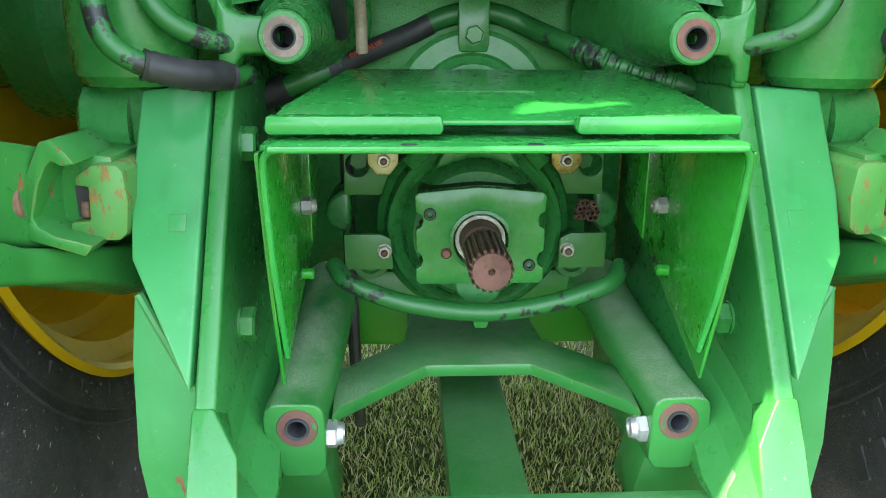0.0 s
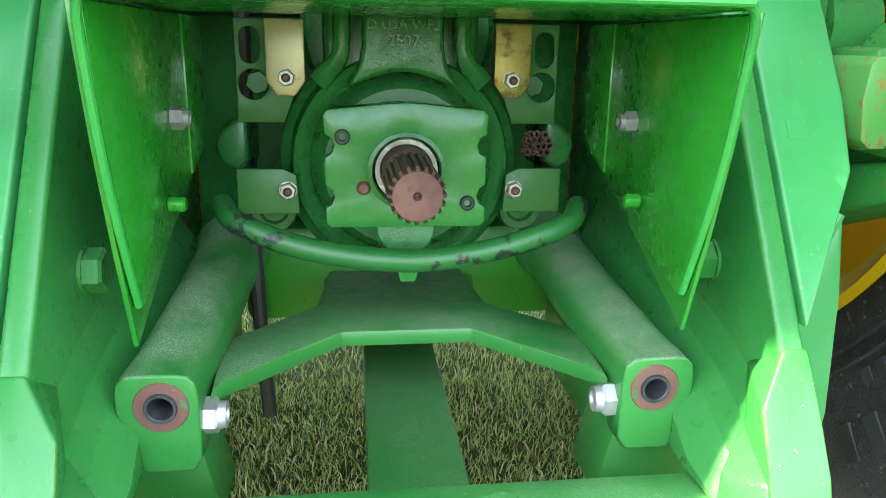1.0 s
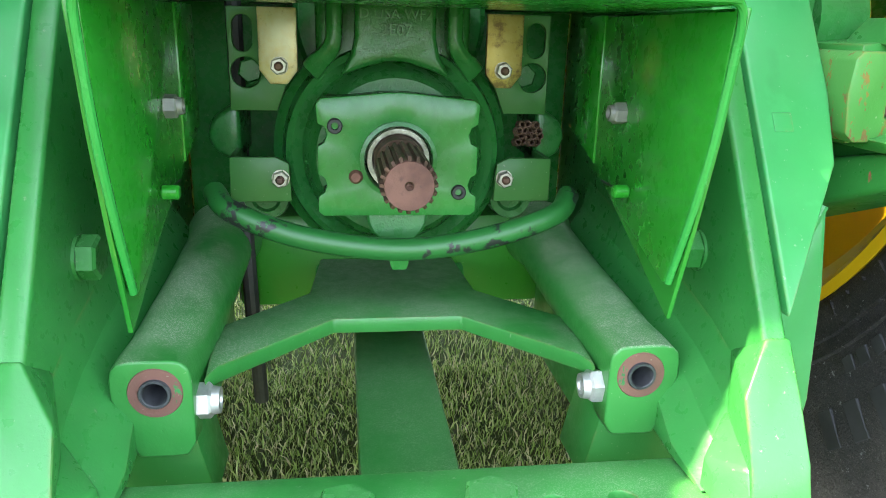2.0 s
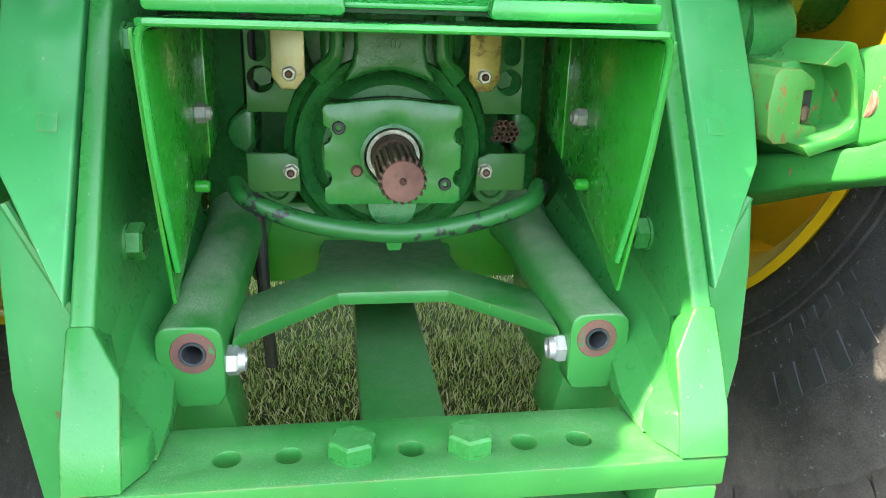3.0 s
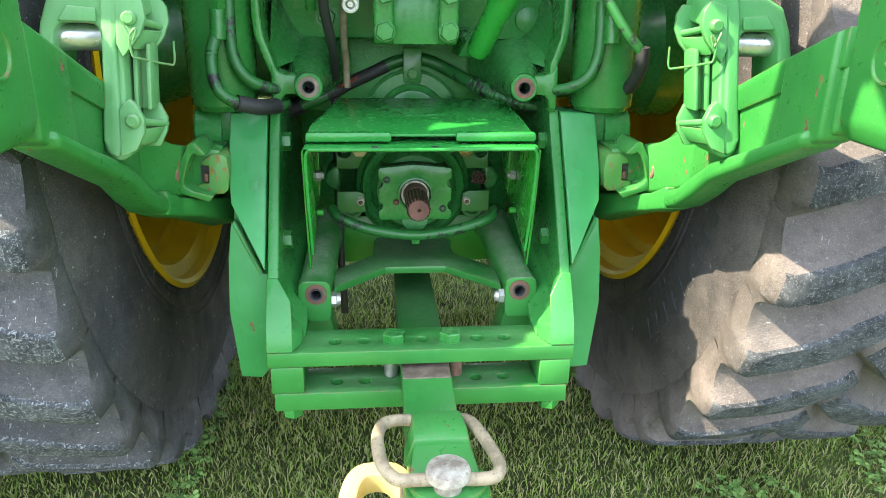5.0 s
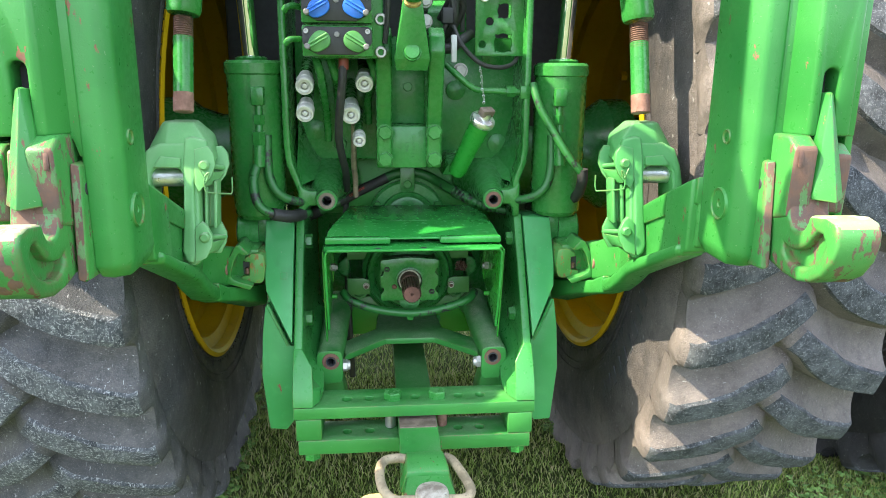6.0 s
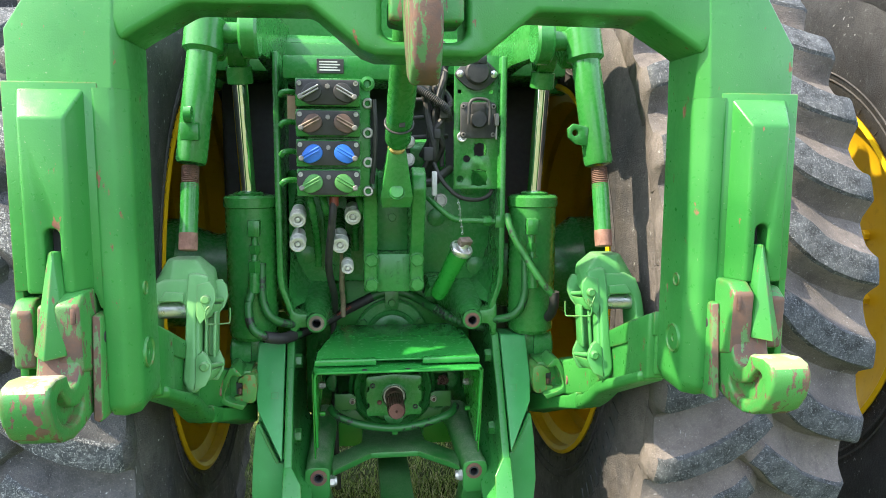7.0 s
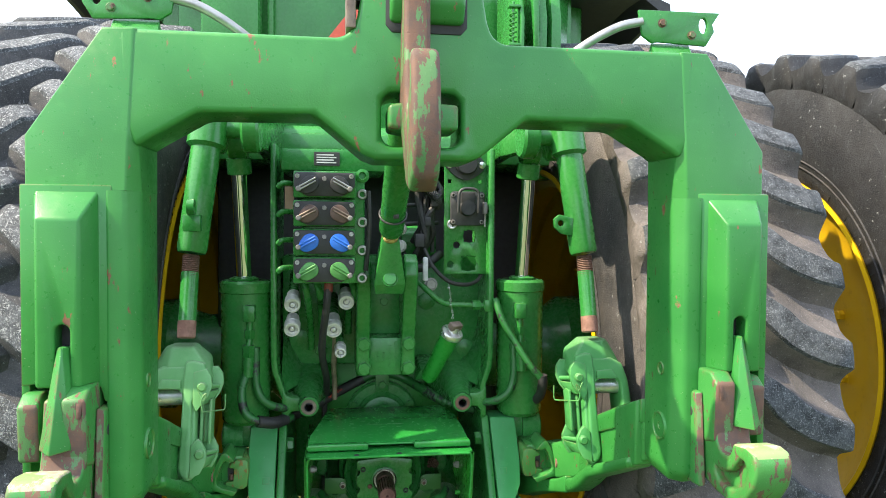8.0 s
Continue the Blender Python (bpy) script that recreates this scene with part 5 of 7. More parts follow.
for s in (-1, 1):
    M = lambda fn: mirrored(fn, s, SH)
    link = thing("lower_link", "green forged lower lift arm with sliding end", "lift arm", (s * 0.40, -0.2, 0.8), "lower lift arms")
    X = lambda x: SH - x
    P = lambda pts: [(X(x), z) for x, z in pts]
    web = [(-0.485, 1.100), (-0.378, 1.060), (-0.25, 1.007), (-0.16, 0.962), (-0.06, 0.905), (-0.015, 0.878), (-0.005, 0.785), (-0.05, 0.790), (-0.135, 0.815), (-0.236, 0.880), (-0.290, 0.902), (-0.46, 0.975), (-0.485, 0.985)]
    arm = part("arm", M(lambda: plate(web, "x", X(0.468), X(0.440), bev=0.006, seg=3)), green_worn, link, "forged arm of the lift link")
    low_fl = [(0.0, 0.790), (-0.05, 0.800), (-0.135, 0.832), (-0.236, 0.897), (-0.29, 0.918), (-0.36, 0.945), (-0.46, 0.987), (-0.462, 0.966), (-0.290, 0.890), (-0.236, 0.866), (-0.190, 0.832), (-0.134, 0.798), (-0.06, 0.772), (-0.005, 0.757)]
    part("lower_flange", M(lambda: plate(low_fl, "x", X(0.474), X(0.418), bev=0.010, seg=3)), green_worn, arm)
    top_fl = [(-0.485, 1.103), (-0.378, 1.063), (-0.25, 1.010), (-0.16, 0.965), (-0.06, 0.908), (-0.008, 0.878), (-0.008, 0.864), (-0.06, 0.892), (-0.16, 0.950), (-0.24, 0.988), (-0.27, 0.978), (-0.36, 1.012), (-0.485, 1.058)]
    part("upper_flange", M(lambda: plate(top_fl, "x", X(0.473), X(0.4345), bev=0.004, seg=2)), green_worn, arm)
    part("arm_head", M(lambda: hull([(X(x), y, z) for x in (0.428, 0.474) for y, z in ((-0.478, 1.099), (-0.478, 0.976), (-0.38, 1.060), (-0.38, 0.935))], 0.006, 3)), green_worn, arm)
    def run(*sections):
        return M(lambda: loft([[(X(x), y, z) for x, z in pts] for y, pts in sections], 0.006))
    part("arm_tail", run((-0.14, ((0.440, 0.835), (0.440, 0.938), (0.466, 0.940), (0.466, 0.830))), (-0.05, ((0.420, 0.803), (0.410, 0.889), (0.458, 0.897), (0.456, 0.790))), (0.03, ((0.394, 0.775), (0.388, 0.868), (0.440, 0.875), (0.440, 0.765))), (0.25, ((0.350, 0.680), (0.350, 0.750), (0.400, 0.750), (0.400, 0.680)))), green_worn, arm)
    part("tail_flange", run((-0.10, ((0.4175, 0.783), (0.4175, 0.826), (0.470, 0.820), (0.470, 0.785))), (-0.05, ((0.408, 0.766), (0.408, 0.800), (0.465, 0.798), (0.465, 0.764))), (0.0, ((0.385, 0.752), (0.385, 0.784), (0.450, 0.785), (0.450, 0.748))), (0.10, ((0.350, 0.708), (0.350, 0.762), (0.400, 0.762), (0.400, 0.700)))), green_worn, arm)
    # open frame with a recessed face, in which the sliding end sits
    u_frame = [(0.366, 0.868), (0.372, 0.876), (0.384, 0.889), (0.394, 0.887), (0.407, 0.862), (0.4235, 0.825), (0.4165, 0.802), (0.368, 0.786), (0.360, 0.796), (0.392, 0.8055), (0.4045, 0.813), (0.408, 0.821), (0.399, 0.850), (0.391, 0.866), (0.386, 0.8705), (0.378, 0.866)]
    cb = part("collar", M(lambda: plate(P(u_frame), "y", -0.034, 0.05, bev=0.0018)), green_worn, link, "forged collar with a raised open frame")
    part("collar_face", M(lambda: plate(P([(0.352, 0.790), (0.352, 0.868), (0.392, 0.872), (0.414, 0.822), (0.408, 0.803)]), "y", 0.006, 0.09, bev=0.002)), green_worn, cb)
    part("wear_ring", M(lambda: lathe([(0.017, 0), (0.0225, 0.001), (0.024, 0.003), (0.0225, 0.006), (0.017, 0.007)], (X(0.434), -0.034, 0.838), (X(0.416), -0.030, 0.838), 32, closed=True)), dull_steel, link, "bright worn ring")
    part("ring_core", M(lambda: rod((X(0.4355), -0.034, 0.838), (X(0.414), -0.030, 0.838), 0.0175)), rusty, link, "tan dusty bushing")
    eb_out = P([(0.338, 0.857), (0.344, 0.863), (0.364, 0.863), (0.380, 0.853), (0.381, 0.844), (0.370, 0.843), (0.372, 0.812), (0.389, 0.811), (0.390, 0.804), (0.382, 0.794), (0.348, 0.793), (0.340, 0.800), (0.336, 0.830)])
    eb = part("end_block", M(lambda: plate(eb_out, "y", -0.008, 0.09, bev=0.0025)), rusty_green, link, "end block with rust-stained face")
    part("end_pin", M(lambda: rod((X(0.377), 0.000, 0.8135), (X(0.3765), 0.000, 0.829), 0.0052)), rusty_dark, eb, "rusty pin in the slot")
    part("slot_back", M(lambda: box(X(0.386), X(0.3725), 0.0035, 0.0055, 0.813, 0.842, 0)), dark_hole, eb)
    part("ball_end", M(lambda: lathe([(0, 0), (0.045, 0.004), (0.052, 0.02), (0.045, 0.036), (0, 0.04)], (-0.345, 0.09, 0.800), (-0.305, 0.09, 0.800), 28)), green_cast, link)

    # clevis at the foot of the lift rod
    # the left clevis takes the copy lightened for sun
    cm = clevis_sunlit if s < 0 else green_clevis
    cl = thing("lift_clevis", "green forged clevis with keeper latches on the lift arm", "clevis", (s * 0.43, -0.24, 0.9), "lift clevises")
    tilt = Matrix(((1, 0, 0, 0), (0, 1, 0.27, -0.236 - 0.27 * 1.09), (0, 0, 1, 0), (0, 0, 0, 1)))   # the fork's front leans
    T = lambda pts, y0, y1, bev: M(lambda: moved(plate(P(pts), "y", y0, y1, bev=bev, seg=3), tilt))
    shape = [(0.420, 1.130), (0.480, 1.130), (0.504, 1.118), (0.514, 1.085), (0.517, 1.055), (0.519, 1.0), (0.519, 0.95), (0.497, 0.95), (0.4965, 1.066), (0.4945, 1.078), (0.487, 1.085), (0.447, 1.085), (0.4395, 1.078), (0.438, 1.06), (0.4385, 1.0), (0.442, 0.940), (0.437, 0.924), (0.429, 0.915), (0.419, 0.912), (0.409, 0.917), (0.402, 0.930), (0.404, 0.96), (0.409, 0.99), (0.410, 1.05), (0.404, 1.10)]
    fork = part("fork", T(shape, 0.0, 0.080, 0.007), cm, cl, "dusty green forged fork, paler for the sun on it" if s < 0 else "dusty pale green forged fork")
    crown = [(0.382, 0.006, 1.092), (0.386, 0.004, 1.112), (0.400, 0.006, 1.138), (0.423, 0.010, 1.168), (0.464, 0.006, 1.168), (0.480, 0.026, 1.168), (0.472, 0.000, 1.098), (0.404, 0.000, 1.088), (0.438, -0.001, 1.090), (0.500, 0.012, 1.098), (0.5165, 0.024, 1.098), (0.423, 0.062, 1.168), (0.470, 0.068, 1.168), (0.388, 0.082, 1.10), (0.516, 0.085, 1.09), (0.395, 0.080, 1.14), (0.505, 0.085, 1.13)]
    part("crown", M(lambda: moved(hull([(X(x), y, z) for x, y, z in crown], 0.005, 3), tilt)), cm, fork)
    part("brow", T([(0.395, 1.136), (0.420, 1.142), (0.434, 1.140), (0.437, 1.10), (0.436, 1.06), (0.4365, 1.0), (0.439, 0.940), (0.432, 0.922), (0.419, 0.917), (0.413, 0.935), (0.416, 1.0), (0.417, 1.06), (0.408, 1.085), (0.390, 1.096)], -0.006, 0.01, 0.005), cm, fork)
    part("lintel", T([(0.4415, 1.104), (0.478, 1.107), (0.490, 1.088), (0.4415, 1.087)], -0.004, 0.006, 0.002), cm, fork)
    part("cross_pin", M(lambda: rod((X(0.502), -0.212, 1.066), (X(0.430), -0.212, 1.066), 0.0175)), aluminium, cl, "bare silver cross pin")
    for zc, k in ((1.088, 1.0), (0.961, 0.85)):
        ear = [(0.392, 1.126), (0.382, 1.112), (0.379, 1.092), (0.386, 1.072), (0.408, 1.044), (0.416, 1.06), (0.416, 1.12)] if k == 1.0 else [(0.404, 0.992), (0.395, 0.985), (0.385, 0.966), (0.386, 0.948), (0.396, 0.928), (0.416, 0.920), (0.416, 0.98)]
        lat = part("keeper", T(ear, -0.008, 0.003, 0.0015), cm, cl, "hexagonal keeper plate")
        part("keeper_plate", M(lambda: moved(plate(P([(x - 0.014, z - 0.006) for x, z in ear[:5]] + [(0.404, zc - 0.045 * k), (0.404, zc + 0.03 * k)]), "y", 0.052, 0.060, bev=0.0012), tilt)), cm, lat)
        part("keeper_body", M(lambda: moved(hull([(X(x), y, z) for x, y, z in ((0.390, 0.006, zc - 0.010 * k), (0.372, 0.050, zc - 0.014 * k), (0.408, 0.006, zc - 0.010 * k), (0.396, 0.050, zc - 0.014 * k), (0.400, 0.006, zc - 0.036 * k), (0.386, 0.050, zc - 0.040 * k))], 0.002), tilt)), cm, lat)
        part("keeper_pin", M(lambda: rod((X(0.397), -0.246 + 0.27 * (zc - 1.088), zc + 0.004), (X(0.374), -0.178 + 0.27 * (zc - 1.088), zc - 0.010), 0.0048)), cm, lat)
        part("pin_head", M(lambda: rod((X(0.398), -0.253 + 0.27 * (zc - 1.088), zc + 0.005), (X(0.3975), -0.240 + 0.27 * (zc - 1.088), zc + 0.004), 0.0095, bev=0.003)), cm, lat)
        if k == 1.0:
            part("wire_loop", M(lambda: tube([(X(0.404), -0.2535, 1.084), (X(0.397), -0.2560, 1.070), (X(0.393), -0.2560, 1.066), (X(0.389), -0.2545, 1.080), (X(0.397), -0.2560, 1.070), (X(0.3965), -0.2545, 1.047), (X(0.391), -0.247, 1.042), (X(0.372), -0.19, 1.030), (X(0.3645), -0.178, 1.031), (X(0.3635), -0.176, 1.060)], 0.0017, 8, 4)), cm, lat, "bent wire clip")
    part("link_bar", M(lambda: merge(moved(box(X(0.405), X(0.399), 0.020, 0.060, 0.975, 1.06, 0.002), tilt), moved(box(X(0.388), X(0.382), 0.020, 0.060, 0.975, 1.06, 0.002), tilt), moved(box(X(0.400), X(0.386), 0.038, 0.060, 0.975, 1.06, 0.001), tilt))), cm, cl)

    # lift rod with turnbuckle sleeve
    lr = thing("lift_rod", "green telescopic lift rod with rusty thread", "lift rod", (s * 0.42, -0.15, 1.15), "lift rods")
    top, mid, low = Vector((-0.398, -0.110, 1.655)), Vector((-0.428, -0.168, 1.350)), Vector((-0.431, -0.205, 1.185))
    d = (mid - top).normalized()
    slv = part("sleeve", M(lambda: lathe([(0, 0), (0.038, 0.0), (0.041, 0.004), (0.041, 0.066), (0.031, 0.074), (0.031, 0.295), (0.028, 0.302), (0, 0.302)], top, mid, 28)), green, lr, "smooth green sleeve")
    part("thread", M(lambda: lathe([(0.0165 + 0.0016 * (i % 2), 0.002 * i) for i in range(24)], mid - d * 0.004, low, 20)), rusty_dark, lr, "rusty screw thread")
    part("inner_rod", M(lambda: rod(mid + (low - mid) * 0.18, mid + (low - mid) * 0.80, 0.0180)), green, lr)
    part("bare_end", M(lambda: rod(mid + (low - mid) * 0.78, low, 0.0185)), rusty, lr, "bare rusty rod end")
    part("sleeve_lug", M(lambda: merge(plate([(-0.398, 1.40), (-0.372, 1.404), (-0.356, 1.418), (-0.354, 1.437), (-0.366, 1.448), (-0.398, 1.440)], "y", -0.176, -0.164, [ring_pts(-0.370, 1.428, 0.007, 12)], bev=0.0015))) if s > 0 else M(lambda: merge(lathe([(0.008, 0), (0.016, 0.0), (0.016, 0.014), (0.008, 0.014)], (-0.425, -0.215, 1.455), (-0.40, -0.215, 1.455), 18, closed=True), box(-0.436, -0.400, -0.215, -0.195, 1.405, 1.440, 0.003))), green, slv)

    # rockshaft arm above
    la = thing("rockshaft_arm", "green forged rockshaft lift arm", "lift arm", (s * 0.34, 0.1, 1.6), "rockshaft arms")
    part("arm", M(lambda: merge(beam([((-0.315, -0.10, 1.640), 0.016, 0.045), ((-0.305, 0.10, 1.66), 0.018, 0.06), ((-0.295, 0.42, 1.66), 0.022, 0.08)], 0.01))), green, la)
    part("eye", M(lambda: rod((-0.292, -0.10, 1.630), (-0.331, -0.10, 1.630), 0.052, n=32, bev=0.006)), green, la)
    part("pin", M(lambda: rod((-0.33, -0.105, 1.630), (-0.41, -0.105, 1.630), 0.022)), green, la)
    part("outer_cheek", M(lambda: rod((-0.378, -0.02, 1.632), (-0.412, -0.02, 1.632), 0.050, n=32, bev=0.006)), green, la)
    part("tip", M(lambda: merge(beam([((-0.398, -0.105, 1.665), 0.034, 0.05), ((-0.398, 0.02, 1.69), 0.03, 0.04), ((-0.32, 0.15, 1.69), 0.03, 0.04)], 0.012))), green, la)

    # lift cylinder
    cy = thing("lift_cylinder", "green hydraulic lift cylinder with chromed rod", "hydraulic cylinder", (s * 0.35, 0.11, 0.9), "lift cylinders")
    cx = -0.350
    brl = part("barrel", M(lambda: lathe([(0, 0), (0.050, 0), (0.058, 0.01), (0.061, 0.05), (0.061, 0.325), (0.0645, 0.328), (0.0645, 0.350), (0.058, 0.356), (0.030, 0.356), (0.0, 0.356)], (cx, 0.11, 0.925), (cx, 0.11, 2), 40)), green, cy, "smooth green cylinder barrel")
    part("rod", M(lambda: rod((cx - 0.004, 0.11, 1.278), (cx - 0.014, 0.085, 1.56), 0.0185)), chrome, cy, "polished chrome rod")
    part("gland", M(lambda: lathe([(0.034, 0), (0.036, 0.006), (0.028, 0.010), (0.0, 0.010)], (cx - 0.004, 0.11, 1.280), (cx - 0.006, 0.108, 2), 28)), green, cy)
    part("rod_eye", M(lambda: merge(rod((cx - 0.012, 0.09, 1.545), (cx - 0.014, 0.082, 1.585), 0.030), lathe([(0.018, -0.022), (0.042, -0.022), (0.046, -0.018), (0.046, 0.018), (0.042, 0.022), (0.018, 0.022)], (cx - 0.014, 0.075, 1.625), (cx + 1, 0.075, 1.625), 32, closed=True))), green, cy)
    part("port_block", M(lambda: box(cx + 0.002, cx + 0.030, 0.030, 0.062, 1.185, 1.225, 0.003)), green, cy)
    part("foot", M(lambda: merge(box(cx - 0.04, cx + 0.04, 0.09, 0.17, 0.86, 0.93, 0.012), lathe([(0, 0), (0.044, 0), (0.048, 0.004), (0.048, 0.05), (0, 0.05)], (cx - 0.055, 0.125, 0.885), (cx, 0.125, 0.885), 28))), green_cast, cy)
    part("bore_pin", M(lambda: rod((cx - 0.060, 0.125, 0.885), (cx - 0.05, 0.125, 0.885), 0.026)), rust_ring, cy)
    # feed hoses and fittings of the cylinder
    part("elbow", M(lambda: tube([(cx + 0.016, 0.046, 1.186), (cx + 0.016, 0.044, 1.150), (cx + 0.014, 0.040, 1.118)], 0.0085, 12, 4)), green, cy)
    part("fitting", M(lambda: merge(hexhead((cx + 0.016, 0.046, 1.165), (0, 0, -1), 0.024, 0.022), hexhead((cx + 0.014, 0.040, 1.128), (0, 0, -1), 0.026, 0.030), rod((cx + 0.014, 0.04, 1.10), (cx + 0.012, 0.036, 1.05), 0.0135))), green, cy)
    part("feed_hose", (tube([(-0.340, 0.036, 1.06), (-0.350, 0.022, 1.02), (-0.341, 0.012, 0.972), (-0.312, 0.015, 0.948), (-0.275, 0.035, 0.938), (-0.235, 0.09, 0.935)], 0.0105, 12, 7) if s < 0 else tube([(0.276, 0.05, 1.235), (0.287, 0.03, 1.192), (0.309, 0.02, 1.149), (0.353, 0.0, 1.077), (0.388, -0.002, 1.033), (0.392, 0.03, 0.990), (0.385, 0.08, 0.955), (0.355, 0.105, 0.922), (0.345, 0.125, 0.90)], 0.0090, 12, 7)), painted_hose, cy, "green-painted hydraulic hose, flaking to black")
    part("return_hose", M(lambda: tube([(cx + 0.030, 0.052, 1.12), (cx + 0.032, 0.045, 1.03), (cx + 0.055, 0.045, 0.985), (cx + 0.10, 0.07, 0.965), (cx + 0.14, 0.12, 0.965)], 0.0105, 12, 7)), painted_hose, cy, "green-painted hydraulic hose, flaking to black")
    part("hose_sleeve", (tube([(-0.312, 0.015, 0.948), (-0.275, 0.035, 0.938), (-0.250, 0.07, 0.936)], 0.0135, 12, 10, (2, 0.0012)) if s < 0 else tube([(0.3870, -0.004, 1.048), (0.389, 0.001, 1.020), (0.392, 0.03, 0.990), (0.390, 0.055, 0.972)], 0.0122, 12, 6)), black_rubber, cy, "ribbed black hose sleeve")

# ---- quick hitch ----
QX, QF, QB = 0.012, -0.598, -0.478
qh = thing("quick_hitch", "heavy green quick hitch frame with hooks, paint chipped to rust", "quick hitch", (QX, -0.54, 0.985))


def q(pts):
    return [(QX + x, z) for x, z in pts]


rt = [(0.072, 1.96), (0.085, 1.86), (0.104, 1.748), (0.112, 1.726), (0.130, 1.714), (0.460, 1.714), (0.460, 1.578), (0.436, 1.535), (0.418, 1.548), (0.345, 1.591), (0.170, 1.593), (0.096, 1.532), (0.075, 1.524)]
lf = [(-x, z) for x, z in reversed(rt)]
window = q([(-0.052, 1.632), (-0.066, 1.620), (-0.066, 1.556), (-0.052, 1.545), (0.048, 1.545), (0.062, 1.556), (0.062, 1.620), (0.048, 1.632)])
pocket = q([(-0.060, 1.96), (-0.060, 1.735), (-0.050, 1.724), (0.060, 1.724), (0.070, 1.735), (0.070, 1.96)])
beam_ob = part("cross_beam", plate(q(rt + lf), "y", QB, QF, [window], bev=0.010, seg=3), green_worn, qh, "thick green cross beam, chipped along its edges")
for s in (-1, 1):
    part("beam_corner", moved(loft([[(s * x, y, 1.470) for x, y in ((0.432, QB), (0.432, -0.574), (0.450, QF), (0.600, QF + 0.022), (0.600, QB))], [(s * x, y, 1.552) for x, y in ((0.432, QB), (0.432, QF + 0.007), (0.446, QF - 0.0012), (0.600, QF + 0.022), (0.600, QB))], [(s * x, y, 1.7137) for x, y in ((0.432, QB), (0.432, QF + 0.001), (0.437, QF - 0.0012), (0.484, QF + 0.0045), (0.484, QB))]], 0.003, (False, True)), Matrix.Translation((QX, 0, 0))), green_worn, beam_ob)
part("pocket_floor", plate(pocket, "y", QF - 0.0025, QF + 0.004, bev=0.001), dark_hole, qh)
part("mast_block", hull([(QX + x, y, z) for x in (-0.054, 0.064) for y, z in ((QF - 0.028, 1.765), (QF - 0.028, 1.96), (QF - 0.012, 1.738), (QF + 0.02, 1.738), (QF + 0.02, 1.96))], 0.008, 3), green_worn, qh)
part("latch_block", merge(hull([(QX + x, y, z) for x, k in ((-0.056, 0.018), (-0.020, 0.024), (0.054, 0.020)) for y in (QF - 0.022, QF + 0.06) for z in (1.590 - k, 1.590 + k)], 0.006, 3)), green_scuffed, qh)
th = [(-0.56, 1.96), (-0.655, 1.96), (-0.660, 1.78), (-0.668, 1.62), (-0.685, 1.582), (-0.708, 1.575), (-0.725, 1.60), (-0.735, 1.652), (-0.750, 1.666), (-0.764, 1.655), (-0.782, 1.60), (-0.786, 1.53), (-0.768, 1.485), (-0.735, 1.466), (-0.69, 1.478), (-0.64, 1.53), (-0.59, 1.58), (-0.56, 1.60)]
part("top_hook", plate(th, "x", QX - 0.036, QX + 0.004, bev=0.008, seg=3), hook_worn, qh, "top hook worn to brown steel")
